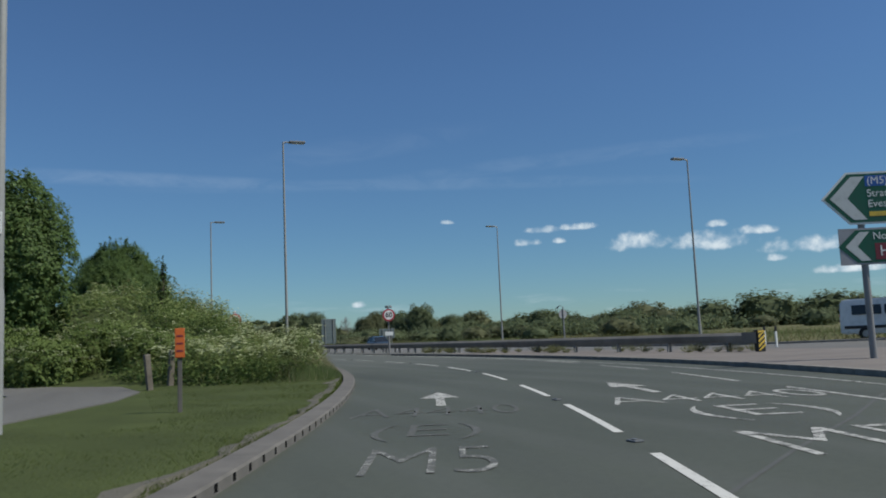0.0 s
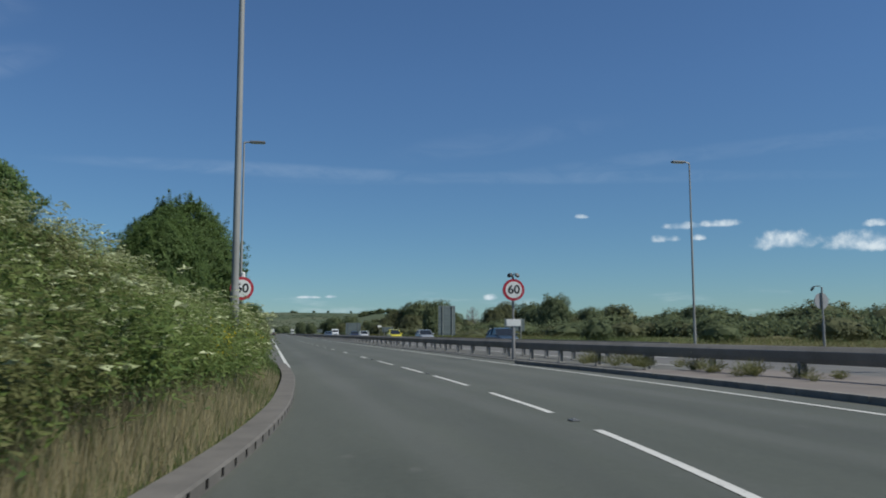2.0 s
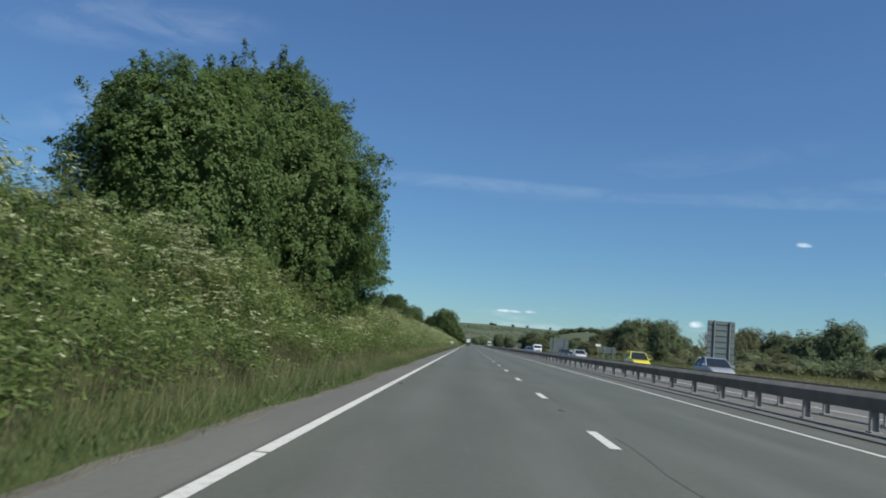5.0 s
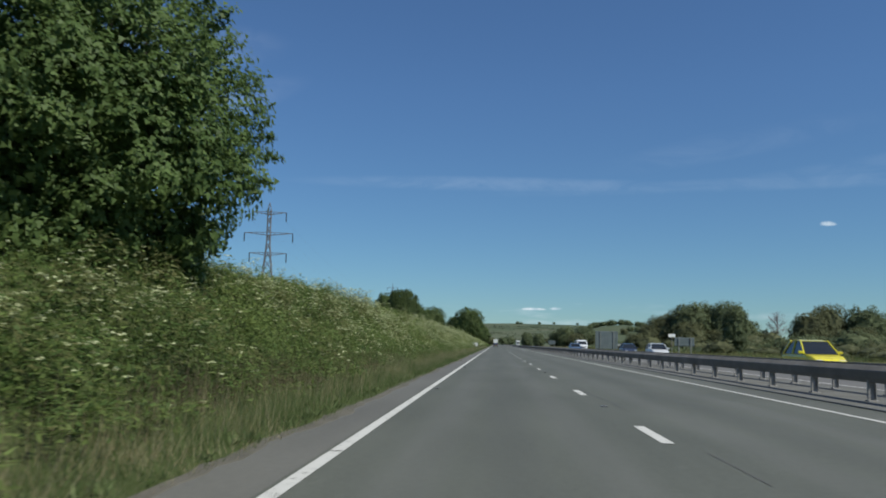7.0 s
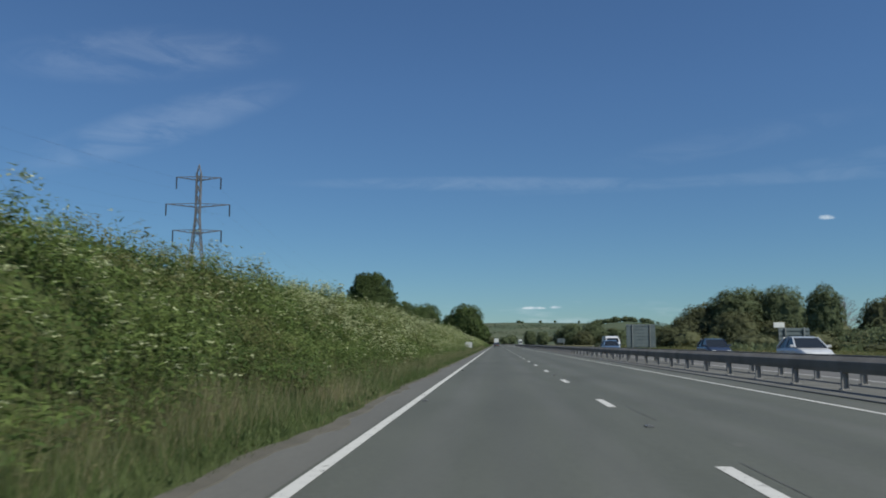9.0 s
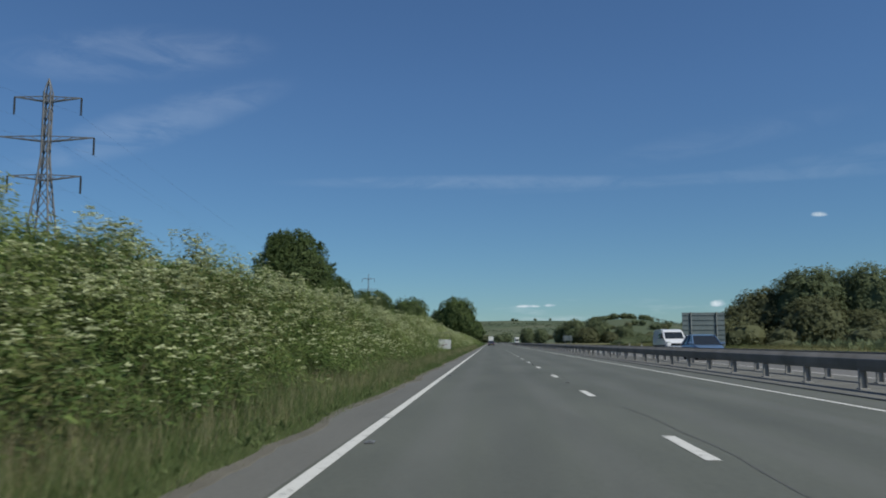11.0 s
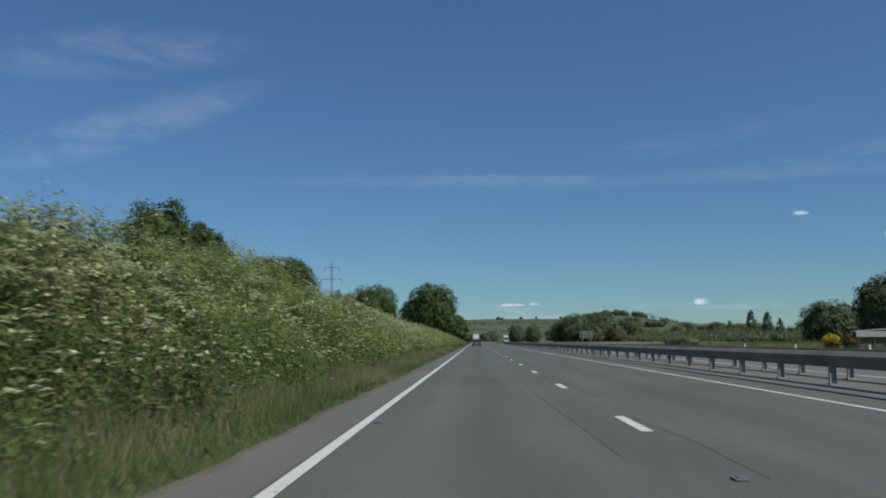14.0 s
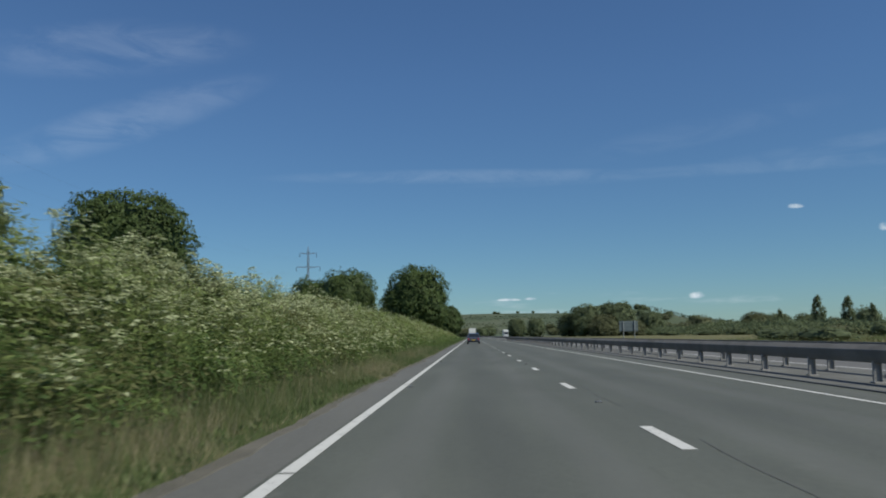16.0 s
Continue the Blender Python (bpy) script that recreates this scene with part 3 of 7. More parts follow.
def ribbon(pts, width, z):
    """A painted line along points (x, y)."""
    v, f = [], []
    for i, p in enumerate(pts):
        a, b = Vector(pts[max(i - 1, 0)]), Vector(pts[min(i + 1, len(pts) - 1)])
        d = (b - a).normalized()
        s = Vector((-d.y, d.x)) * width * 0.5
        v += [(p[0] + s.x, p[1] + s.y, z), (p[0] - s.x, p[1] - s.y, z)]
    f = [(2 * i + 1, 2 * i + 3, 2 * i + 2, 2 * i) for i in range(len(pts) - 1)]
    return v, f


def line(name, pts, width, mat=PAINT, parent=road, z=0.005):
    return part(name, build(name, *ribbon(pts, width, z), mat), mat, parent)


def along(curve, y0, y1, step=0.5):
    n = max(2, int(abs(y1 - y0) / step) + 1)
    yy = np.linspace(y0, y1, n)
    return list(zip(curve(yy).tolist(), yy.tolist()))


# edge lines, broken by narrow drainage cuts
cuts = [-18.4] + [-18.4 + 12.4 * k for k in range(1, 34)] + [1200]
for a, b in zip(cuts, cuts[1:]):
    line("edge_line", [(-3.61, a + 0.05), (-3.61, (a + b) / 2), (-3.61, b - 0.02)], 0.14)
line("edge_line", along(EDGE_R, -66, -44), 0.09, PAINT_OLD)
line("edge_line", along(EDGE_R, -43.9, -15) + [(4.1, 200), (4.1, 1200)], 0.12, PAINT)
# lane lines: long dashes near the roundabout, then two-metre marks every nine metres
for a, b in ((-67.0, -63.85), (-62.39, -58.94), (-57.27, -54.0), (-51.87, -48.16), (-46.07, -42.2), (-40.35, -36.37), (-34.36, -30.49), (-28.41, -24.38), (-22.68, -18.98), (-16.93, -12.94)):
    line("lane_dash", along(DASH, a, b), 0.105)
dash_mesh = build("lane_dash", *ribbon([(0, 0), (0, 2.0)], 0.15, 0.005), PAINT)
for k in range(-3, 90):
    part("lane_dash", dash_mesh, PAINT, road, at=pose(0, 18.03 + 9.005 * k, 0))
for (x0, y0), (x1, y1) in (((2.46, -45.1), (2.95, -41.7)), ((0.9, -51.3), (1.8, -47.5)), ((-1.06, -57.1), (0.28, -53.2)), ((-2.75, -62.2), (-1.62, -58.9)), ((-5.2, -67.5), (-3.3, -63.6))):
    line("lane_dash", [(x0, y0), ((x0 + x1) / 2, (y0 + y1) / 2), (x1, y1)], 0.11, PAINT_OLD)
line("edge_line", along(hermite([(9.9, -34), (9.35, -24), (9.15, -14), (9.15, 20)]), -34, 20, 3) + [(9.15, 1200)], 0.14, PAINT, road_far)
line("edge_line", [(16.9, -28), (16.9, 200), (16.9, 1200)], 0.15, PAINT, road_far)
for k in range(-2, 70):
    part("lane_dash", dash_mesh, PAINT, road_far, at=pose(12.95, 6 + 9.0 * k, 0))
# tar joints and cracks in the surface
for pts, w in (([(-9.6, -66.3), (-7.0, -64.5), (-4.5, -62.9), (-1.8, -61.0)], 0.05),
               ([(-0.75 + 0.07 * math.sin(k * 0.8 + 2), 196 + 3 * k) for k in range(9)], 0.022)):
    line("tar_joint", pts, w, JOINT, road, 0.003)
# the joint beside the lane line has opened only here and there
jrng = random.Random(8)
y = -25.0
while y < 300:
    n = jrng.randint(3, 10)
    line("tar_joint", [(0.24 + 0.05 * math.sin((y + q) * 0.65) + 0.03 * math.sin((y + q) * 1.6), y + q) for q in range(n)], jrng.uniform(0.010, 0.022), JOINT, road, 0.003)
    y += n + jrng.uniform(0.3, 9)

# lettering and arrows on the road, long in the direction of travel
LANE_TURN = -21.5


def road_words(text, x, y, width, length, mat, turn=LANE_TURN):
    me = lettering(text, 1.0, mat, thick=0.0, bold=-0.016)
    co = np.empty(len(me.vertices) * 3, np.float32)
    me.vertices.foreach_get("co", co)
    co = co.reshape(-1, 3)
    lo, hi = co.min(0), co.max(0)
    p = np.zeros_like(co)
    p[:, 0] = ((co[:, 0] - lo[0]) / (hi[0] - lo[0]) - 0.5) * width
    p[:, 1] = ((co[:, 2] - lo[2]) / (hi[2] - lo[2]) - 0.5) * length
    me.vertices.foreach_set("co", p.ravel())
    me.update()
    return part("road_lettering", me, mat, road, "worn white road lettering", at=pose(x, y, 0.006, 0, 0, turn))


road_words("M5", -9.72, -62.95, 1.2, 1.55, PAINT_GONE)
road_words("(E)", -9.0, -60.85, 1.3, 1.6, PAINT_TRACE)
road_words("A4440", -7.95, -58.4, 2.5, 1.4, PAINT_TRACE)
road_words("M5", -5.85, -64.2, 1.75, 1.75, PAINT_OLD, -18)
road_words("(E)", -4.75, -61.7, 1.65, 1.9, PAINT_OLD, -18)
road_words("A4440", -3.75, -59.5, 3.4, 1.35, PAINT_OLD, -18)


def arrow(x, y, turn, mat):
    v = [(-.08, 0, 0), (.08, 0, 0), (.08, 1.75, 0), (-.08, 1.75, 0), (-.36, 1.7, 0), (.36, 1.7, 0), (0, 3.25, 0)]
    return part("road_arrow", build("road_arrow", v, [(0, 1, 2, 3), (4, 5, 6)], mat), mat, road, at=pose(x, y, 0.006, 0, 0, turn))


arrow(-7.55, -57.6, -20, PAINT_OLD)
arrow(-3.72, -58.1, -17, PAINT_OLD)

# cat's eyes between the dashes
bm = block(-.055, .055, -.08, .08, 0.0, 0.02, 0.008)
block(-.025, .025, -.04, .04, 0.018, 0.03, 0.006, bm)
stud_mesh = from_bm("road_stud", bm, LAMP_GREY)
for k, y in enumerate([-63.1, -58.1, -47.1, -35.4, -23.5, -11.1] + [14.6 + 18.01 * j for j in range(22)]):
    s = new("road_stud", stud_mesh)
    s.matrix_basis = pose(float(DASH(min(y, -5.0))), y, 0.001)
    tagged(s, "black rubber cat's eye road stud set in the asphalt", "road stud", "road studs")
for k in range(26):
    s = new("road_stud", stud_mesh)
    s.matrix_basis = pose(-3.42, 19.3 + 18.01 * k - 18, 0.001)
    tagged(s, "black rubber cat's eye road stud beside the edge line", "road stud", "road studs")

# ---------------------------------------------------------------- median, traffic island and kerbs
ys = np.r_[np.arange(-70, -16, 1.5), np.arange(-16.4, 40, 6), np.arange(40, 1290, 40)]
median = strip("median", lambda y: np.where(y < -17.5, KERB_R(np.clip(y, -96, -10)) + 0.1, 5.17), lambda y: FAR_L(np.clip(y, -70, 40)) - 0.02, ys, 0.022, GRAVEL, low=-0.15)
tagged(median, "gritty grey-brown central reservation", "median", kind="structure")
ys = np.arange(-70, -24.9, 1.0)
island = strip("traffic_island", lambda y: KERB_R(y) + 0.12, lambda y: FAR_L(y) - 0.14, ys, 0.115, PINK, low=-0.1)
tagged(island, "pinkish paved traffic island", "traffic island", kind="structure")


def kerb_run(name, curve, y0, y1, unit, mesh, flip, label):
    k = thing(name, pose(0, 0, 0), label, "kerb")
    tagged(k, kind="structure")
    y = y0
    while y < y1:
        d = (float(curve(y + 0.05)) - float(curve(y - 0.05))) / 0.1
        dy = unit / math.hypot(1, d)
        a = Vector((float(curve(y)), y, 0))
        b = Vector((float(curve(y + dy)), y + dy, 0))
        turn = math.degrees(math.atan2(-(b - a).x, (b - a).y))
        part("kerb_stone", mesh, None, k, at=pose(a.x, a.y, 0, 0, 0, turn))
        y += dy
    return k


def drain_block():
    """A half-metre kerb block with a drain hole in its face, which looks to +x; it runs along +y."""
    bm = bmesh.new()
    yy, zz = [0.0, 0.195, 0.285, 0.5], [-0.05, 0.015, 0.085, 0.105]
    g = [[bm.verts.new((0 if z < 0.1 else -0.02, y, z)) for z in zz] for y in yy]
    hole = {}
    for i in range(3):
        for j in range(3):
            if (i, j) == (1, 1):
                q = [g[1][1], g[2][1], g[2][2], g[1][2]]
                inner = [bm.verts.new(v.co + Vector((-0.12, 0, 0))) for v in q]
                for a in range(4):
                    f = bm.faces.new((q[a], q[(a + 1) % 4], inner[(a + 1) % 4], inner[a]))
                    f.material_index = 1
                bm.faces.new(inner).material_index = 1
            else:
                bm.faces.new((g[i][j], g[i + 1][j], g[i + 1][j + 1], g[i][j + 1]))
    back = [[bm.verts.new((-0.30, y, z)) for z in (-0.05, 0.11)] for y in (0.0, 0.5)]
    bm.faces.new((g[0][3], g[1][3], g[2][3], g[3][3], back[1][1], back[0][1]))
    bm.faces.new((back[0][0], back[0][1], back[1][1], back[1][0]))
    bm.faces.new((*g[0], back[0][1], back[0][0]))
    bm.faces.new((*g[3][::-1], back[1][0], back[1][1]))
    return from_bm("kerb_stone", bm, [CONCRETE, HOLE])


kerb_run("kerb_near", KERB_L, -72, -17.8, 0.5, drain_block(), False, "pale concrete drainage kerb with a hole in each block")
kerb_run("kerb_island", KERB_R, -66, -17.6, 0.914, from_bm("kerb_stone", block(0, 0.15, 0.004, 0.908, -0.08, 0.125, 0.02), CONCRETE_DARK), True, "weathered grey concrete kerb round the traffic island")
kerb_run("kerb_far", lambda y: FAR_R(np.clip(y, -70, 40)) + 0.02, -44, 60, 0.914, from_bm("kerb_stone", block(0, 0.14, 0.004, 0.908, -0.08, 0.12, 0.02), CONCRETE_DARK), True, "weathered concrete kerb along the far verge")
edge_ch = new("drainage_channel", from_bm("drainage_channel", block(5.12, 5.19, -17.6, 1200, -0.05, 0.026, 0.008), TAR))
tagged(edge_ch, "dark drainage channel edging along the median", "drainage channel", kind="structure")

# footpath over the lawn
pv = [(-21, -66), (-14.6, -58), (-12.5, -52.2), (-12.0, -49.2), (-12.5, -45.0), (-14.2, -41.0), (-17.5, -37.5), (-19, -40), (-16.2, -43.6), (-15.0, -47.5), (-15.0, -51.5), (-17, -57), (-23, -64.5)]
bm = bmesh.new()
fc = bm.faces.new([bm.verts.new((x, y, 0.115)) for x, y in pv])
r = bmesh.ops.extrude_face_region(bm, geom=[fc])
for v in r["geom"]:
    if isinstance(v, bmesh.types.BMVert):
        v.co.z -= 0.15
path = new("footpath", from_bm("footpath", bm, ASPHALT_OLD))
tagged(path, "grey asphalt footpath across the mown grass", "footpath", kind="structure")


# ---------------------------------------------------------------- crash barriers
def beam(name, curve, y0, y1, side, label):
    """A box-beam crash barrier; side is -1 where its face looks to the near carriageway."""
    b = thing(name, pose(0, 0, 0), label, "crash barrier", "crash barriers of the median")
    ys = np.r_[np.arange(y0, min(y1, 40), 1.0), np.arange(max(40, y0), y1 + 1, 40)]
    prof = [(0.05, 0.43), (0.035, 0.435), (0.0, 0.54), (-0.02, 0.66), (-0.022, 0.685), (-0.014, 0.70), (0.095, 0.80), (0.105, 0.805), (0.125, 0.805), (0.135, 0.79), (0.14, 0.45), (0.125, 0.43)]
    v, f, n = [], [], len(prof)
    for y in ys:
        x = float(curve(min(y, 39.9)))
        v += [(x + side * -p, y, z) for p, z in prof]
    for j in range(len(ys) - 1):
        for i in range(n):
            q = (j * n + i, j * n + (i + 1) % n, (j + 1) * n + (i + 1) % n, (j + 1) * n + i)
            f.append(q if side < 0 else q[::-1])
    f += [tuple(range(n)), tuple(range((len(ys) - 1) * n, len(ys) * n))[::-1]]
    part("rail", build("rail", v, f, RAIL), RAIL, b)
    bm = block(-0.006, 0.006, -0.07, 0.07, 0.0, 0.70)
    block(-0.07, 0.0, -0.07, -0.06, 0.0, 0.70, 0, bm)
    block(0.0, 0.07, 0.06, 0.07, 0.0, 0.70, 0, bm)
    block(-0.06, 0.06, -0.03, 0.03, 0.50, 0.56, 0, bm)
    block(-0.11, 0.11, -0.11, 0.11, -0.03, 0.012, 0.004, bm)
    pm = from_bm("post", bm, POST)
    y = y0 + 1.2
    while y < min(y1, 430):
        d = float(curve(min(y + 0.1, 39.9))) - float(curve(min(y - 0.1, 39.9)))
        part("post", pm, POST, b, at=pose(float(curve(min(y, 39.9))) - side * 0.09, y, 0.04, 0, 0, 90 - math.degrees(math.atan2(d, 0.2))))
        y += 3.2
    return b


near_rail = beam("crash_barrier", RAIL_X, -46.6, 1200, -1, "dull steel box-beam crash barrier on galvanised posts along the median")
far_rail = beam("crash_barrier", lambda y: RAIL_X(y) + 1.75, -21.6, 1200, 1, "dull steel box-beam crash barrier facing the opposite carriageway")


def barrier_end():
    t = thing("barrier_terminal", pose(8.82, -46.9, 0.115), "yellow and black striped end block of the crash barrier", "barrier end", "")
    part("body", block(-0.16, 0.16, -0.10, 0.12, 0.0, 0.78, 0.03), BLACK, t)
    for k in range(5):
        z = -0.02 + k * 0.17
        part("stripe", extruded([(-0.15, max(z, 0.02)), (0.15, min(max(z + 0.22, 0.02), 0.74)), (0.15, min(max(z + 0.31, 0.03), 0.755)), (-0.15, min(max(z + 0.09, 0.03), 0.755))], 0.004), YELLOWISH, t, at=pose(0, -0.105, 0))
    part("side_plate", block(-0.20, -0.165, -0.02, 0.7, 0.30, 0.70, 0.01), RAIL, t)


barrier_end()


# ---------------------------------------------------------------- lamps and signs
def street_lamp(x, y, z, h, arm, thick=1.0, lean=0.0, sticker=False):
    l = thing("street_lamp", pose(x, y, z, 0, lean, 0), "tall pale grey steel street lamp with a flat bracket head", "street lamp", "street lamps")
    part("base_section", tube([(0, 0, -0.3), (0, 0, 1.75), (0, 0, 1.9)], [0.082 * thick, 0.081 * thick, 0.071 * thick], 16), COLUMN, l, smooth=True)
    part("column", tube([(0, 0, 1.85), (0, 0, h * 0.6), (0, 0, h - 0.12), (0, 0, h)], [0.070 * thick, 0.057 * thick, 0.042 * thick, 0.038 * thick], 14), COLUMN, l, smooth=True)
    part("bracket", tube([(0, 0, h - 0.1), (arm * 0.12, 0, h - 0.02), (arm * 0.55, 0, h + 0.0)], [0.045, 0.04, 0.035], 8), COLUMN, l, smooth=True)
    head = part("lamp_head", block(min(arm * 0.3, arm * 1.12), max(arm * 0.3, arm * 1.12), -0.16, 0.16, h - 0.06, h + 0.05, 0.03), LAMP_GREY, l)
    part("lens", block(min(arm * 0.45, arm * 1.05), max(arm * 0.45, arm * 1.05), -0.12, 0.12, h - 0.075, h - 0.061), LENS, head)
    part("door", block(-0.06, 0.06, -0.1 * thick - 0.004, -0.06, 0.55, 1.2, 0.01), COLUMN, l)
    if sticker:
        s = part("label", block(-0.05, 0.05, -0.09, -0.05, 2.62, 2.92, 0.004), WHITE, l, "white column label")
        for k in range(4):
            part("label_mark", block(-0.03, 0.03, -0.093, -0.0895, 2.66 + k * 0.065, 2.69 + k * 0.065), BLACK, s)
    return l


for x, y, h, arm in ((-4.88, -29.6, 11.3, 1), (-5.75, -0.9, 11.4, 1), (19.6, -30.2, 11.25, -1), (20.1, -1.65, 11.2, -1)):
    street_lamp(x, y, float(ground_z(x, y)) if x < 0 else 0.0, h - (float(ground_z(x, y)) if x < 0 else 0), arm)
street_lamp(-13.90, -57.9, 0.1, 11.2, 1, 1.1, 0.0, True)


def speed_sign(x, y, z, top, lit, lean=0.0, turn=0.0):
    s = thing("speed_limit_sign", pose(x, y, z, 0, lean, turn), "round red-ringed sixty speed limit sign on a steel post", "road sign", "speed limit signs")
    c = top - z
    part("post", tube([(0, 0.14, -0.3), (0, 0.14, 1.55), (0, 0.14, 1.65)], [0.075, 0.075, 0.055], 12), GALV, s, smooth=True)
    part("pole", tube([(0, 0.14, 1.6), (0, 0.14, c + 0.62)], [0.045, 0.045], 12), GALV, s, smooth=True)

    def disc(r, y0, y1):
        bm = bmesh.new()
        bmesh.ops.create_cone(bm, cap_ends=True, segments=48, radius1=r, radius2=r, depth=y1 - y0)
        bm.transform(pose(0, (y0 + y1) / 2, c, 90, 0, 0))
        return bm
    body = part("sign_disc", disc(0.45, -0.06, 0.09), RED, s, "red rimmed lit sign box")
    part("white_face", disc(0.345, -0.066, -0.061), WHITE, body)
    for figure, dx in (("6", -0.13), ("0", 0.13)):
        part("digit", lettering(figure, 0.49, BLACK, thick=0.001, sx=1.06, bold=0.012), BLACK, body, "black figure", at=pose(dx, -0.0685, c))
    if lit:
        for k, m in ((-1, LAMP_DARK), (1, LAMP_GREY)):
            arm = part("lamp_arm", tube([(0, 0.14, c + 0.58), (0.05 * k, 0.1, c + 0.70), (0.13 * k, 0.02, c + 0.68)], [0.02, 0.02, 0.02], 8), GALV, s)
            bm = bmesh.new()
            bmesh.ops.create_uvsphere(bm, u_segments=14, v_segments=8, radius=0.13)
            bm.transform(pose(0.16 * k, 0.0, c + 0.61, 25, 34 * k, 0) @ Matrix.Diagonal((0.85, 1.0, 0.6, 1)))
            part("cowl", bm, m, arm, smooth=True)
        part("backing_plate", block(-0.30, 0.30, 0.05, 0.07, c - 1.50, c - 1.22, 0.01), WHITE, s, "pale blank plate")
    else:
        bm = tube([(0, 0.14, c + 0.42), (0, 0.14, c + 0.50), (0, 0.1, c + 0.62), (0, 0.08, c + 0.66)], [0.10, 0.10, 0.08, 0.03], 12)
        part("cap_light", bm, CHALK, s, "pale grey cap light", smooth=True)
    return s


speed_sign(-5.46, -12.4, float(ground_z(-5.46, -12.4)), 2.86, False, 3, 3)
speed_sign(5.68, -12.8, 0.05, 2.88, True, 0, -6)


def white_board(x, y, z, w, h, low, mark, name, label, lean=0.0):
    b = thing(name, pose(x, y, z, 0, lean, 4), label, "board", "white roadside boards")
    bm = extruded([(-w / 2 + .04, low), (w / 2 - .04, low), (w / 2, low + .04), (w / 2, low + h - .04), (w / 2 - .04, low + h), (-w / 2 + .04, low + h), (-w / 2, low + h - .04), (-w / 2, low + .04)], 0.018)
    panel = part("panel", bm, CHALK, b, "dirty white panel")
    for k in (-1, 1) if mark != "scrawl" else ():
        part("post", tube([(k * w * 0.36 + 0.05 * k, 0.05, -0.3), (k * w * 0.36, 0.05, low + h + 0.16)], [0.02, 0.02], 8), LAMP_DARK, b)
    for k in (-1, 1):
        part("clip", block(k * w * 0.36 - 0.03, k * w * 0.36 + 0.03, -0.012, 0.03, low + h - 0.06, low + h + 0.05, 0.004), LAMP_DARK, b)
    if mark == "scrawl":
        # a leaning steel frame that the board hangs on
        a, top = w * 0.40, low + h + 0.52
        for k in (-1, 1):
            part("upright", tube([(k * a, 0.05, top), (k * a + 0.30, 0.09, -0.25)], [0.015, 0.015], 8), LAMP_DARK, b)
        part("top_bar", tube([(-a - 0.02, 0.05, top), (a + 0.02, 0.05, top)], [0.015, 0.015], 8), LAMP_DARK, b)
        part("strap", block(0.02, 0.05, 0.04, 0.05, top - 0.34, top - 0.01, 0.003), GALV, b)
        part("cross_bar", tube([(-a + 0.15, 0.08, 0.62), (a + 0.16, 0.08, 0.62)], [0.016, 0.016], 8), LAMP_DARK, b)
        pts = [(-0.22, 0, 0.20), (-0.12, 0, 0.26), (0.02, 0, 0.29), (0.16, 0, 0.35), (0.2, 0, 0.33), (0.05, 0, 0.27), (-0.14, 0, 0.21), (-0.2, 0, 0.23)]
        part("faded_mark", tube([(x0, -0.003, low + z0) for x0, _, z0 in pts], [0.012] * len(pts), 5), BROWN_SIGN, panel, "faded reddish mark")
    else:
        part("faded_mark", block(-0.10, 0.16, -0.006, 0.0, low + 0.10, low + 0.17, 0.002), YELLOWISH, panel, "small yellowish mark")
    return b


white_board(-4.98, -4.4, float(ground_z(-4.98, -4.4)), 0.98, 0.66, 0.60, "patch", "roadside_board", "dirty white blank board on thin posts in the verge grass")
white_board(-5.60, 180.75, float(ground_z(-5.60, 180.75)), 0.95, 0.70, 0.58, "scrawl", "roadside_board", "white board with a faded reddish scrawl on a leaning frame", 1.5)


def sign_back(x, y, w, h, low, posts, label, turn=0.0, ribs=6):
    s = thing("direction_sign", pose(x, y, 0.0, 0, 0, turn), label, "road sign", "direction signs seen from behind")
    panel = part("panel", block(-w / 2, w / 2, 0.0, 0.03, low, low + h, 0.01), SIGN_BACK, s)
    for k in range(ribs):
        z = low + h * (k + 0.5) / ribs
        part("rib", block(-w / 2 + 0.03, w / 2 - 0.03, -0.05, -0.001, z - 0.045, z + 0.045, 0.006), SIGN_BACK, panel)
    for px in posts:
        part("post", tube([(px * w, -0.12, -0.2), (px * w, -0.12, low + h + 0.05)], [0.07, 0.07], 10), SIGN_POST, s, smooth=True)
    return s


SB = "grey-blue alloy back of a direction sign in the verge"
sign_back(22.0, 40.3, 2.4, 1.35, 1.25, (-.28, .28), SB, 8, 4)
sign_back(23.8, 83.3, 2.9, 4.7, 0.75, (-.26, .3), "tall grey-blue alloy back of a direction sign on two posts", 6, 8)
sign_back(23.3, 146.7, 2.7, 1.15, 1.3, (-.3, .3), SB, 6, 3)
sign_back(21.5, 210.0, 4.75, 3.75, 0.5, (-.3, .3), "wide grey-blue alloy back of a direction sign on two posts", 5, 7)
sign_back(19.5, 348.0, 2.6, 1.4, 1.4, (-.3, .3), SB, 5, 3)


def small_panel(x, y):
    s = thing("marker_sign", pose(x, y, 0.0, 0, 0, 6), "small white panel on a thin grey post in the verge", "road sign")
    part("post", tube([(0, 0.03, -0.2), (0, 0.03, 2.86)], [0.03, 0.03], 8), POST, s, smooth=True)
    part("panel", block(-0.45, 0.45, -0.01, 0.012, 2.42, 2.84, 0.008), WHITE, s)


small_panel(20.9, 143.2)


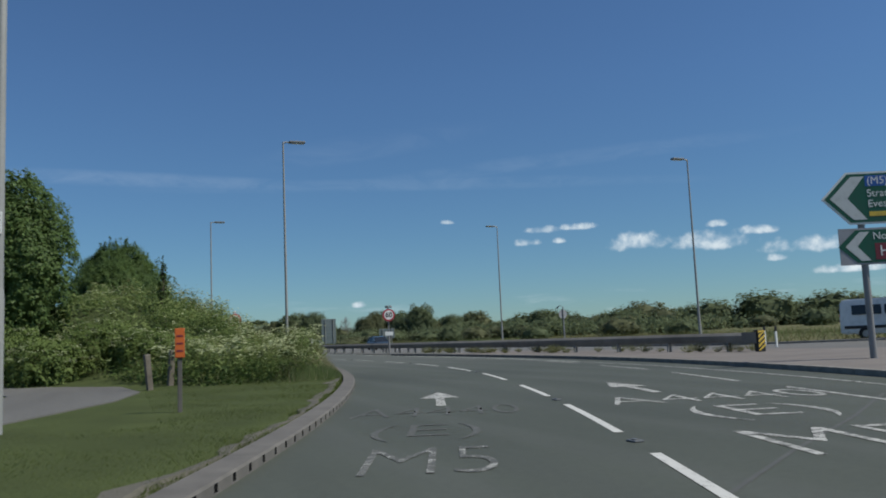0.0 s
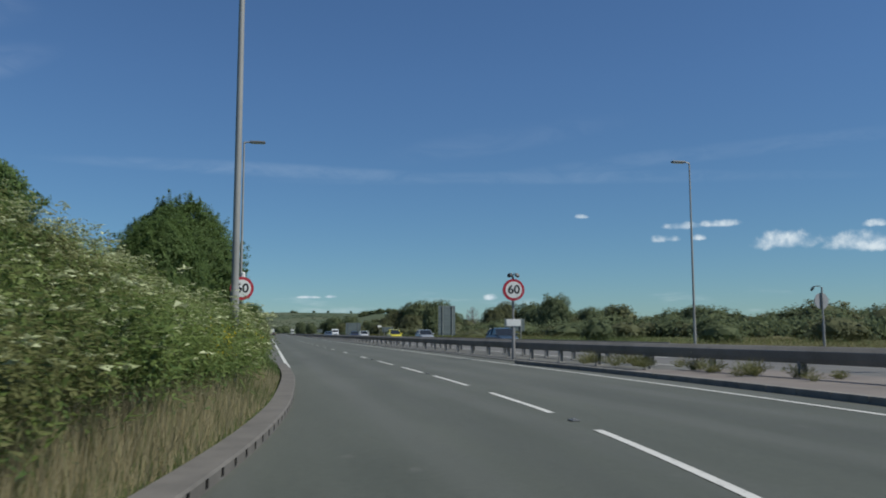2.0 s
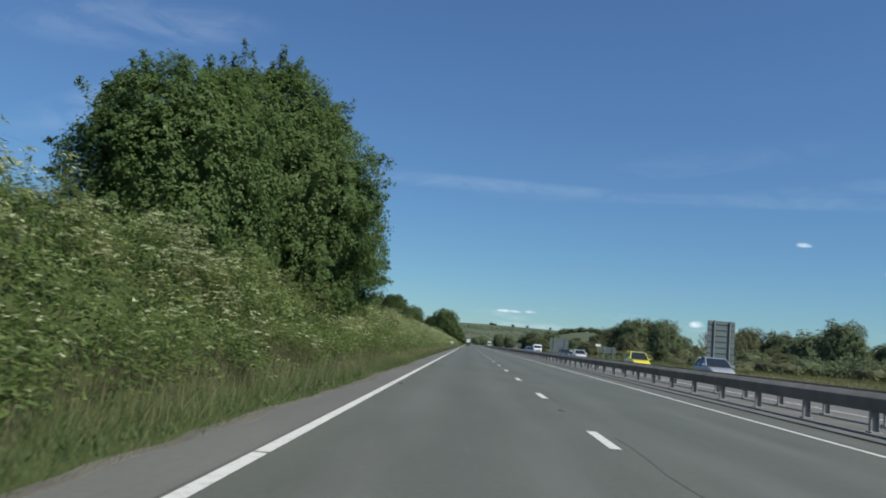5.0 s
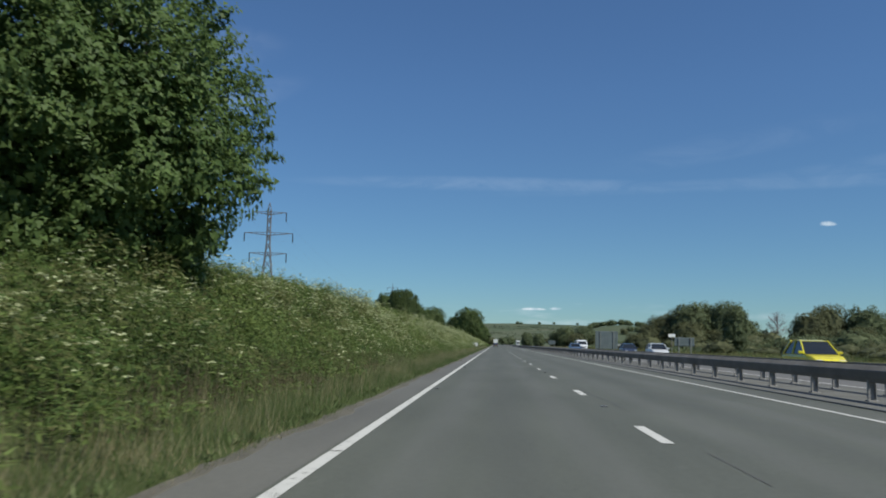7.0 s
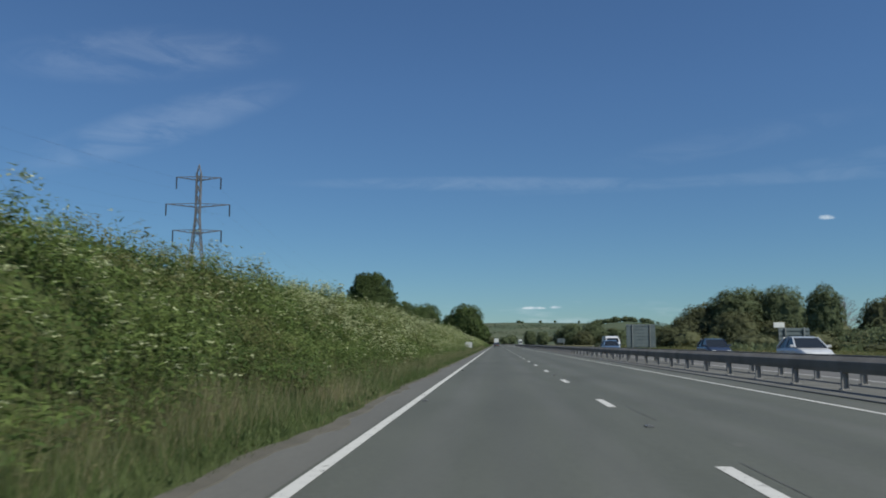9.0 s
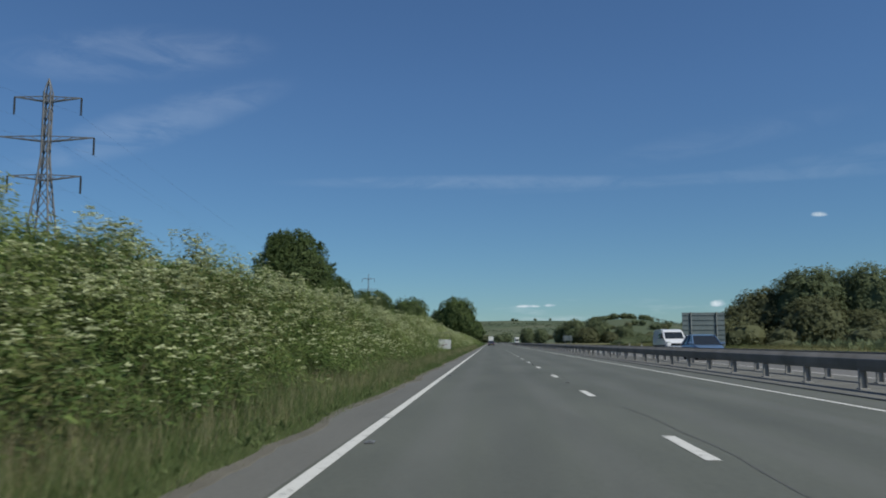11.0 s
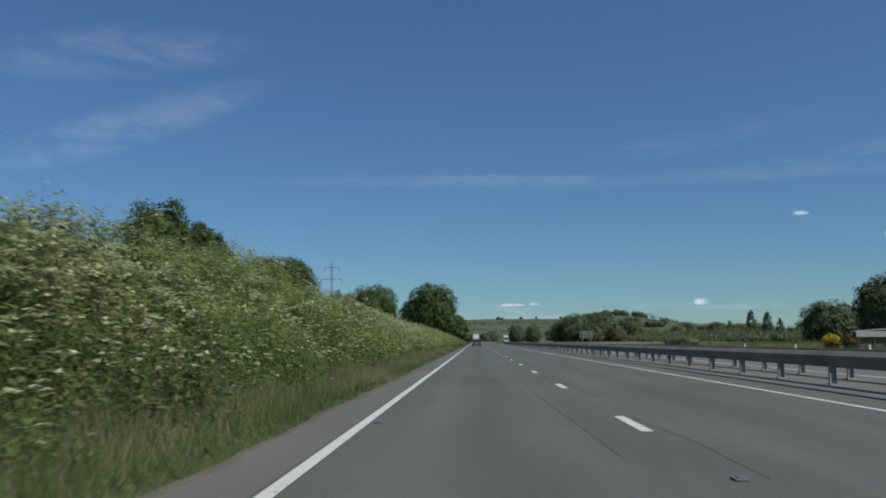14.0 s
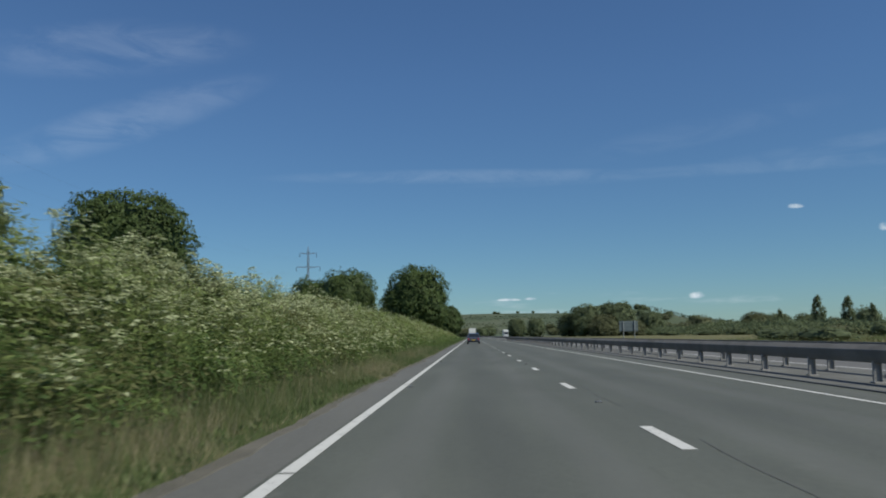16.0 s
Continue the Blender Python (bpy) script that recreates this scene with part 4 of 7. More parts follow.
def direction_sign():
    """The green chevron signs on the traffic island."""
    s = thing("chevron_sign", pose(5.32, -54.75, 0.11, 0, 0, -24), "two green chevron direction signs with white lettering on one steel post", "road sign")
    part("post", tube([(0, 0.12, -0.3), (0, 0.12, 4.75)], [0.085, 0.085], 14), GALV, s, smooth=True)
    z0 = -0.11

    def pointed(x0, x1, z, h, tip, grow=0.0):
        return [(x0 - tip - grow * 1.4, z), (x0 - grow * .5, z - h / 2 - grow), (x1 + grow, z - h / 2 - grow), (x1 + grow, z + h / 2 + grow), (x0 - grow * .5, z + h / 2 + grow)]
    # upper, pointed to the left
    top = part("upper_panel", extruded(pointed(-0.30, 1.9, 4.10, 1.26, 0.62, 0.05), 0.03), WHITE, s, "white bordered green panel")
    part("green_face", extruded(pointed(-0.30, 1.9, 4.10, 1.26, 0.62), 0.004), GREEN, top, at=pose(0, -0.006, 0))
    part("chevron", extruded([(-0.78, 4.10), (-0.22, 4.66), (0.12, 4.66), (-0.34, 4.10), (0.12, 3.54), (-0.22, 3.54)], 0.003), CHALK, top, at=pose(0, -0.010, 0))
    part("blue_patch", extruded([(0.14, 4.40), (1.2, 4.40), (1.2, 4.68), (0.14, 4.68)], 0.003), BLUE, top, at=pose(0, -0.010, 0))
    part("lettering", lettering("(M5)", 0.28, WHITE, "LEFT", 0.001), WHITE, top, at=pose(0.18, -0.0135, 4.54))
    part("lettering", lettering("Stratford", 0.27, WHITE, "LEFT", 0.001), WHITE, top, at=pose(0.16, -0.012, 4.21))
    part("lettering", lettering("Evesham", 0.27, WHITE, "LEFT", 0.001), WHITE, top, at=pose(0.16, -0.012, 3.94))
    part("word_bar", block(0.18, 1.1, -0.011, -0.008, 3.62, 3.74), YELLOWISH, top)
    # lower, grey with a green arrow panel
    low = part("lower_panel", extruded([(-0.64, 2.38), (1.9, 2.38), (1.9, 3.32), (-0.64, 3.32)], 0.03), GREY_FACE, s, "grey backed panel")
    part("green_face", extruded(pointed(-0.22, 1.85, 2.85, 0.84, 0.46), 0.004), GREEN, low, at=pose(0, -0.006, 0))
    part("chevron", extruded([(-0.50, 2.85), (-0.12, 3.22), (0.12, 3.22), (-0.20, 2.85), (0.12, 2.48), (-0.12, 2.48)], 0.003), CHALK, low, at=pose(0, -0.010, 0))
    part("lettering", lettering("Norton", 0.27, WHITE, "LEFT", 0.001), WHITE, low, at=pose(0.20, -0.012, 3.10))
    hp = part("hospital_patch", extruded([(0.24, 2.50), (0.72, 2.50), (0.72, 2.92), (0.24, 2.92)], 0.003), BROWN_SIGN, low, at=pose(0, -0.010, 0))
    part("lettering", lettering("H", 0.38, WHITE, "CENTER", 0.001), WHITE, hp, at=pose(0.48, -0.004, 2.71))


direction_sign()


def small_items():
    # orange marker on a concrete post
    m = thing("marker_post", pose(-11.5, -56.2, 0.1), "slim grey post with an orange marker plate in the grass", "marker post")
    part("post", block(-.035, .035, -.035, .035, -0.2, 1.05, 0.01), CONCRETE, m)
    p = part("plate", block(-.075, .075, -.06, -.037, 0.86, 1.33, 0.008), ORANGE, m, "orange marker plate")
    for k in range(3):
        part("plate_mark", block(-.05, .05, -.064, -.0605, 0.95 + .12 * k, 0.98 + .12 * k), BROWN_SIGN, p)
    # short timber posts
    for x, y, h, lean in ((-11.2, -46.8, 0.95, 3), (-11.75, -48.2, 0.9, -6)):
        w = new("timber_post", from_bm("timber_post", block(-.07, .07, -.07, .07, -0.3, h, 0.02), WOOD))
        w.matrix_basis = pose(x, y, float(ground_z(x, y)), 2, lean, 20)
        tagged(w, "short weathered timber post at the edge of the weeds", "post", "timber posts")
    # name plate on two posts, its words too blurred to read
    n = thing("name_plate", pose(-6.4, -42.4, float(ground_z(-6.4, -42.4)), 0, 0, 76), "white name plate on two grey posts in tall dry grass", "name plate")
    for k in (-1, 1):
        part("post", block(k * .34 - .045, k * .34 + .045, 0.0, .08, -0.3, 1.32, 0.012), WOOD, n)
    pl = part("panel", block(-.44, .44, -.03, -.002, 0.98, 1.15, 0.008), WHITE, n)
    for x0, x1 in ((-.36, -.12), (-.06, .12), (.18, .34)):
        part("word_bar", block(x0, x1, -.034, -.0305, 1.04, 1.10), BLACK, pl)
    # verge marker posts beyond the opposite carriageway
    for x, y in ((15.9, -40.2), (19.2, -35.9), (18.7, 232), (18.7, 242), (18.7, 252)):
        v = thing("verge_marker", pose(x, y, 0.1), "small white verge marker post", "marker post", "verge markers")
        part("post", block(-.05, .05, -.03, .03, -0.2, 0.62, 0.015), WHITE, v)
        part("cap", block(-.055, .055, -.035, .035, 0.621, 0.85, 0.02), BLACK, v)
    # the back of a round sign with a drooping lamp beside the opposite carriageway
    c = thing("speed_limit_sign", pose(20.4, -12.6, 0.0, 0, 0, 4), "grey back of a round road sign with a drooping lamp", "road sign")
    part("post", tube([(0, 0, -0.2), (0, 0, 1.4), (0, 0, 1.5), (0, 0, 3.15)], [0.06, 0.06, 0.045, 0.04], 10), GALV, c, smooth=True)
    bm = bmesh.new()
    bmesh.ops.create_cone(bm, cap_ends=True, segments=40, radius1=0.38, radius2=0.38, depth=0.03)
    bmesh.ops.bevel(bm, geom=list(bm.edges), offset=0.006, segments=1, affect="EDGES")
    bm.transform(pose(0, 0.06, 2.52, 90, 0, 0))
    part("sign_disc", bm, GREY_FACE, c, "plain grey sign back")
    arm = part("lamp_arm", tube([(0, 0, 3.1), (-.08, .02, 3.2), (-.3, .06, 3.2), (-.42, .08, 3.12)], [0.02, 0.02, 0.02, 0.02], 8), LAMP_DARK, c, smooth=True)
    part("lamp_head", tube([(-.36, .07, 3.17), (-.46, .09, 3.06), (-.5, .1, 2.98)], [0.04, 0.065, 0.03], 10), LAMP_DARK, arm, smooth=True)
    # litter
    for x, y, s, tall in ((-5.32, 179.7, .14, 1.0), (-5.5, 162.8, .045, 4.0), (-5.0, 162, .05, .8), (-5.0, 228, .05, .7), (-7.3, -41.5, .12, .7)):
        bm = bmesh.new()
        bmesh.ops.create_icosphere(bm, subdivisions=2, radius=s)
        for v in bm.verts:
            v.co *= 0.75 + 0.5 * noise.noise(v.co * 9)
            v.co.z *= tall
        o = new("litter", from_bm("litter", bm, WHITE))
        o.matrix_basis = pose(x, y, float(ground_z(x, y)) + s * tall)
        tagged(o, "crumpled piece of white litter lying in the verge", "litter", "litter")


small_items()


def pylon(x, y, h, name="pylon"):
    """A lattice pylon with three pairs of arms, joined bar by bar into its parts."""
    p = thing(name, pose(x, y, -0.5, 0, 0, 8), "grey steel lattice electricity pylon beyond the bank", "pylon", "pylons")
    bm = bmesh.new()

    def half(z):
        return 0.34 + 2.3 * max(0.0, 1 - z / (h * 0.72)) ** 1.15

    def bar(a, b, r, target):
        tube([a, b], [r, r], 4, target)
    levels = [0, .14, .26, .36, .45, .53, .60, .66, .72, .78, .84, .9, .95]
    levels = [l * h for l in levels]
    for sx, sy in ((-1, -1), (1, -1), (1, 1), (-1, 1)):
        for a, b in zip(levels, levels[1:]):
            bar((sx * half(a), sy * half(a), a), (sx * half(b), sy * half(b), b), 0.10, bm)
        bar((sx * half(levels[-1]), sy * half(levels[-1]), levels[-1]), (0, 0, h), 0.07, bm)
    for a, b in zip(levels, levels[1:]):
        for (p0, q0), (p1, q1) in (((-1, -1), (1, -1)), ((1, -1), (1, 1)), ((1, 1), (-1, 1)), ((-1, 1), (-1, -1))):
            bar((p0 * half(a), q0 * half(a), a), (p1 * half(b), q1 * half(b), b), 0.05, bm)
            bar((p1 * half(a), q1 * half(a), a), (p0 * half(b), q0 * half(b), b), 0.05, bm)
    part("tower", bm, PYLON_STEEL, p)
    for z, w in ((.93, 3.5), (.785, 5.0), (.645, 3.8)):
        for s in (-1, 1):
            bm = bmesh.new()
            zz = z * h
            bar((0, -.3, zz - .5), (s * w, 0, zz), 0.07, bm), bar((0, .3, zz - .5), (s * w, 0, zz), 0.07, bm)
            bar((0, 0, zz + .15), (s * w, 0, zz), 0.07, bm)
            for k in (.3, .55, .8):
                bar((s * w * k, 0, zz), (s * w * (k - .12), 0, zz - .45 * (1 - k)), 0.04, bm)
            arm = part("arm", bm, PYLON_STEEL, p)
            part("insulator", tube([(s * w, 0, zz), (s * w, 0, zz - 1.9)], [.11, .11], 6), LAMP_DARK, arm)
    return p


P1, P2, H1 = (-49.6, 201.2), (-71.5, 580.0), 30.3
pylon(*P1, H1)
pylon(*P2, 41.0)
for k, (z, w) in enumerate(((.93, 3.5), (.785, 5.0), (.645, 3.8))):
    for s in (-1, 1):
        pts = []
        for j in range(13):
            t = j / 12
            q = Vector((P1[0] + s * w, P1[1], z * H1 - 2.4)).lerp(Vector((P2[0] + s * w, P2[1], z * 41 - 2.4)), t)
            pts.append(q - Vector((0, 0, 34 * t * (1 - t))))
        wob = new("power_line", from_bm("power_line", tube(pts, [0.006] * 13, 4), LAMP_DARK))
        tagged(wob, "thin sagging power line between two pylons", "power line", "power lines")
        back = [Vector((P1[0] + s * w, P1[1], z * H1 - 2.4)).lerp(Vector((-62 + s * w, -90, z * H1 - 2.4)), j / 8) - Vector((0, 0, 30 * (j / 8) * (1 - j / 8))) for j in range(9)]
        wob = new("power_line", from_bm("power_line", tube(back, [0.006] * 9, 4), LAMP_DARK))
        tagged(wob, "thin sagging power line running back from the pylon", "power line", "power lines")


# ---------------------------------------------------------------- trees
def crown(h, r, low, n, leaf, lobes, seed, lumpy=0.34, droop=0.3, skirt=0.0, broad=0.8, jitter=0.24, taper=0.15, core=0.0, sprays=0):
    """Leaves of a crown: clumps over an uneven dome, each clump full of small pointed leaves."""
    rng = np.random.default_rng(seed)
    # most lobes lie evenly over the crown's outside, the rest within
    outer = int(lobes * 0.7) if core < 0.6 else lobes
    q = (np.arange(outer) + 0.5) / outer
    turn = np.arange(outer) * 2.39996 + rng.uniform(0, 6)
    up = 0.93 - 1.6 * q
    flat = np.sqrt(1 - up**2)
    shell = np.stack([np.cos(turn) * flat, np.sin(turn) * flat, up], 1) + rng.normal(0, 0.06, (outer, 3))
    inner = turns(lobes - outer, rng) * rng.uniform(0.15, 0.6, (lobes - outer, 1))
    c = np.concatenate([shell * rng.uniform(0.70, 0.86, (outer, 1)), inner])
    rl = rng.uniform(0.8, 1.25, lobes) * lumpy
    m = n // 5
    k = rng.choice(lobes, m, p=rl**2 / (rl**2).sum())
    d = turns(m, rng)
    d[:, 2] = np.abs(d[:, 2]) * np.where(rng.random(m) < 0.78, 1, -1)
    rad = rl[k] * (1 - (0.5 if core < 0.6 else 0.3) * rng.random(m) ** 1.5)
    p = c[k] + d * rad[:, None]
    mid, half = (low + h) / 2, (h - low) / 2
    p[:, :2] /= np.percentile(np.hypot(p[:, 0], p[:, 1]), 98)
    z0, z1 = np.percentile(p[:, 2], (0.5, 99))
    p[:, 2] = (p[:, 2] - z0) / (z1 - z0) * 2 - 1
    # few sprays reach past the outline
    reach = np.linalg.norm(p, axis=1, keepdims=True)
    w = p / reach
    bulge = 0.96 + 0.09 * np.sin(5.3 * w[:, 0] + seed) * np.sin(4.6 * w[:, 1] + 2 * seed) + 0.06 * np.sin(8 * w[:, 2] + 7 * w[:, 0] + 3 * seed) + 0.05 * np.sin(11 * w[:, 1] - 9 * w[:, 2] + seed)
    p = p / np.maximum(1, reach / (bulge + rng.uniform(-0.06, 0.05, m))[:, None])
    if sprays:
        # the ends of single boughs stand out of the crown
        tip = turns(sprays, rng)
        tip[:, 2] = np.maximum(tip[:, 2], -0.75)
        far_out = rng.uniform(0.02, 0.24, sprays)
        j = rng.integers(0, sprays, m // 9)
        s0 = rng.random(len(j))
        p[:len(j)] = tip[j] * (0.84 + (far_out[j] + 0.14) * s0)[:, None] + turns(len(j), rng) * (0.075 * (1.15 - s0))[:, None]
    p = p * np.array([r, r, half])
    p[:, :2] *= (1 + skirt * np.clip(-p[:, 2:3] / half, 0, 1))
    p[:, :2] *= 1 - taper * np.clip(p[:, 2:3] / half, 0, 1) ** 2
    p[:, 2] += mid
    # five leaflets spread from each twig's end and droop a little
    out = (p - np.array([0, 0, mid])) / np.array([r, r, half])
    face = out * 0.5 + d * 0.25 + np.array([0, 0, 0.35]) + turns(m, rng) * jitter
    face /= np.linalg.norm(face, axis=1, keepdims=True)
    u = across(face, rng)
    v = np.cross(face, u)
    tuft = leaf * rng.uniform(0.65, 1.3, m)
    heap = Heap()
    for q in range(5):
        ang = q * 1.2566 + rng.normal(0, 0.25, m)
        a = u * np.cos(ang)[:, None] + v * np.sin(ang)[:, None] - np.array([0, 0, droop]) - face * rng.uniform(0, 0.4, (m, 1))
        a /= np.linalg.norm(a, axis=1, keepdims=True)
        s = np.cross(face, a)
        s /= np.linalg.norm(s, axis=1, keepdims=True) + 1e-9
        size = tuft * rng.uniform(0.75, 1.2, m)
        heap.add(leaves3(p + turns(m, rng) * (tuft * rng.uniform(0.1, 1.3, m))[:, None], a, s, size, size * broad), 0)
    if core:
        # the dense inner foliage, rough all over
        bm = bmesh.new()
        bmesh.ops.create_icosphere(bm, subdivisions=3 if n > 1600 else 2, radius=1.0)
        ball, tri = np.array([v.co for v in bm.verts]), np.array([[v.index for v in f.verts] for f in bm.faces])
        bm.free()
        q = ball * (core * rng.uniform(0.86, 1.06, (len(ball), 1))) * np.array([r, r, half])
        q[:, :2] *= (1 + skirt * np.clip(-q[:, 2:3] / half, 0, 1)) * (1 - taper * np.clip(q[:, 2:3] / half, 0, 1) ** 2)
        q[:, 2] += mid
        heap.add(q[tri], 0)
    return heap, (c * np.array([r, r, half]) * 0.85 + np.array([0, 0, mid])), rl


def trunk(h, low, width, centres, seed):
    rng = np.random.default_rng(seed + 5)
    top = low + (h - low) * 0.55
    bm = tube([(0, 0, -0.4), (0.05, 0, low * 0.5), (-0.1, 0.05, low + (h - low) * 0.25), (0.05, -0.05, top)], [width * 1.35, width, width * 0.75, width * 0.25], 9)
    for q in centres[:14]:
        z0 = low * 0.7 + (top - low * 0.7) * rng.random()
        m = Vector((q[0] * 0.5, q[1] * 0.5, (z0 + q[2]) / 2 + 0.3))
        tube([(0, 0, z0), m, tuple(q)], [width * 0.4, width * 0.25, width * 0.08], 5, bm)
    return bm


def tree(name, h, r, low, n, leaf, mat, lobes, seed, label, width=0.25, category="tree", group="", **kw):
    t = thing(name, pose(0, 0, 0), label, category, group)
    heap, centres, _ = crown(h, r, low, n, leaf, lobes, seed, **kw)
    part("crown", heap.mesh("crown", [mat]), mat, t)
    part("trunk", trunk(h, low, width, centres, seed), BARK, t)
    return t


def stand(t, x, y, turn=0, scale=1.0, z=None):
    t.matrix_basis = pose(x, y, float(ground_z(x, y)) - 0.1 if z is None else z, 0, 0, turn) @ Matrix.Diagonal((scale, scale, scale, 1))
    return t


BIG = "broad dark green ash tree in full leaf on the bank"
stand(tree("ash_tree", 12.9, 6.6, -1.5, 270000, 0.145, TREE_LEAF, 120, 3, BIG, 0.34, group="ash trees on the bank", lumpy=0.25, taper=0.30, core=0.66, sprays=120), -13.2, 40.0)
stand(tree("ash_tree", 9.4, 4.5, -1.2, 105000, 0.14, TREE_LEAF, 80, 2, BIG, 0.3, group="ash trees on the bank", lumpy=0.26, skirt=0.15, taper=0.15, core=0.68, sprays=60), -14.0, 30.5)
stand(tree("ash_tree", 8.0, 4.5, -0.9, 105000, 0.14, TREE_LEAF, 80, 4, "ash tree with low branches hanging over the bank", 0.24, group="ash trees on the bank", lumpy=0.26, skirt=0.05, taper=0.2, core=0.5, sprays=60), -12.1, 54.0)
stand(tree("ash_tree", 7.2, 2.4, -0.5, 46000, 0.12, TREE_LEAF, 60, 12, "young ash tree in full leaf behind the footpath", 0.16, group="ash trees on the bank", lumpy=0.28, core=0.7), -16.4, -34.5)
stand(tree("ash_tree", 11.0, 5.8, 0.8, 70000, 0.22, TREE_LEAF, 80, 6, BIG, 0.3, group="ash trees on the bank", lumpy=0.28, core=0.7, sprays=50), -25.4, 15.0)
stand(tree("hedgerow_tree", 8.3, 3.7, 0.3, 75000, 0.14, OAK_LEAF, 70, 8, "dense dark green domed tree above the flowering bank", 0.22, skirt=0.25, lumpy=0.25, core=0.7, sprays=40), -19.6, 189.5)
stand(tree("hedgerow_tree", 3.3, 2.6, 0.1, 14000, 0.18, OAK_LEAF, 40, 9, "dark rounded hedge tree beside a taller one on the bank", 0.18), -18.2, 197)
for k, (x, y, h, r) in enumerate(((-32.9, 266, 13.4, 4.6), (-31, 273, 11.4, 3.4), (-31.8, 280, 9.6, 3.2), (-28.2, 296, 10.1, 5.6))):
    stand(tree("hedgerow_tree", h, r, 0.4, 28000, 0.22, OAK_LEAF, 60, 20 + k, "dark green hedgerow tree on top of the bank", 0.22, group="hedgerow trees", lumpy=0.25, skirt=0.1, taper=0.0, core=0.78), x, y)
for k, (x, y, h, r) in enumerate(((-14.8, 431, 16.8, 8.4), (-35.5, 452, 18.4, 9.4), (-46, 462, 17, 8.5), (-22, 470, 14, 7.5), (-10.5, 520, 11, 6))):
    stand(tree("roadside_tree", h, r, 0.2, 18000, 0.42, OAK_LEAF, 60, 30 + k, "tall dark green broadleaf tree beside the road", 0.35, group="tall roadside trees", lumpy=0.24, core=0.8, taper=0.0), x, y)
stand(tree("spruce_sapling", 2.4, 0.17, 0.2, 700, 0.09, OAK_LEAF, 30, 13, "thin spiky young spruce above the weeds", 0.05, "young tree", lumpy=0.22, taper=0.85, skirt=0.3), -10.9, -34.9)


def elder(x, y, h, r, seed):
    """A rounded elder bush with flat creamy blossom over its outside."""
    t = tree("elder_bush", h, r, -0.3, 9000, 0.09, HERB, 40, seed, "bushy green elder with flat creamy blossom", 0.06, "bush", "elder bushes by the footpath", lumpy=0.3)
    g = np.random.default_rng(seed + 90)
    c = turns(70, g)
    c[:, 2] = np.abs(c[:, 2]) * 0.9 + 0.1
    c = c / np.linalg.norm(c, axis=1, keepdims=True) * np.array([r, r, h * 0.55]) * 0.97 + np.array([0, 0, h * 0.45])
    i = np.repeat(np.arange(len(c)), 14)
    rad, ang = g.uniform(0.01, 0.085, len(i)), g.uniform(0, 2 * math.pi, len(i))
    a = np.stack([np.cos(ang), np.sin(ang), g.normal(0, 0.2, len(i))], 1)
    side = np.stack([-np.sin(ang), np.cos(ang), g.normal(0, 0.2, len(i))], 1)
    hp = Heap()
    hp.add(leaves(c[i] + a * rad[:, None], a, side, g.uniform(0.03, 0.06, len(i)), g.uniform(0.03, 0.05, len(i))), 0)
    part("blossom", hp.mesh("blossom", [UMBEL]), UMBEL, t, "flat creamy blossom")
    return stand(t, x, y, seed * 70)


for k, (x, y, h, r) in enumerate(((-14.6, -41.4, 1.5, 1.4), (-13.0, -40.0, 1.5, 1.6), (-15.8, -39.4, 1.9, 1.5), (-11.6, -41.6, 1.2, 1.2), (-10.4, -43.2, 1.1, 1.1))):
    elder(x, y, h, r, 60 + k)

# kinds of trees for the plain beyond the opposite carriageway: the tree, its height and half width
FAR = "trees across the plain"
FAR_LOOK = {"jitter": 0.22, "broad": 0.95, "droop": 0.1, "core": 0.78, "taper": -0.1}
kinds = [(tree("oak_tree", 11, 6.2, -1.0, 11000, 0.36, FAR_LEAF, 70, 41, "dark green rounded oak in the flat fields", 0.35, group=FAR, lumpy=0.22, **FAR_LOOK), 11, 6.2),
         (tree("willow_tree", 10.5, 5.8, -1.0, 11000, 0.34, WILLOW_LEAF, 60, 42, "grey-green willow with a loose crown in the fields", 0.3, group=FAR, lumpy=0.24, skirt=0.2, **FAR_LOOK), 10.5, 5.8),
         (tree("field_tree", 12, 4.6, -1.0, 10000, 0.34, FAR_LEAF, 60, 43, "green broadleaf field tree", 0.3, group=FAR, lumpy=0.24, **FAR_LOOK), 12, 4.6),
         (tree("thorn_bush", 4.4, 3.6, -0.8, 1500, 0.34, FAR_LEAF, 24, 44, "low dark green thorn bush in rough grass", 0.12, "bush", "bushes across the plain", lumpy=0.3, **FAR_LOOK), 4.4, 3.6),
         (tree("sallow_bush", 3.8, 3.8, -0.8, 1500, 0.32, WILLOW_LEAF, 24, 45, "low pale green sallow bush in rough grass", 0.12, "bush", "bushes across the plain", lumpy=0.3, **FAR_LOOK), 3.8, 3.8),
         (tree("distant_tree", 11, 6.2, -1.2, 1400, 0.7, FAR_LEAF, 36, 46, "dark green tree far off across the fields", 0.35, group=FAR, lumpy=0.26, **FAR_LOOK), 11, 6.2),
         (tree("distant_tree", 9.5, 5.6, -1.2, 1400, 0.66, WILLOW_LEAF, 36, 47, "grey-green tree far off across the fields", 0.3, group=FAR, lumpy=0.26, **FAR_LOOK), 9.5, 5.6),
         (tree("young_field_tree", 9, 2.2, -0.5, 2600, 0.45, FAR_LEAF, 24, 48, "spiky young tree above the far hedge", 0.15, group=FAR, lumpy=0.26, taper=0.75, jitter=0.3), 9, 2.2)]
rng = np.random.default_rng(5)
used = set()


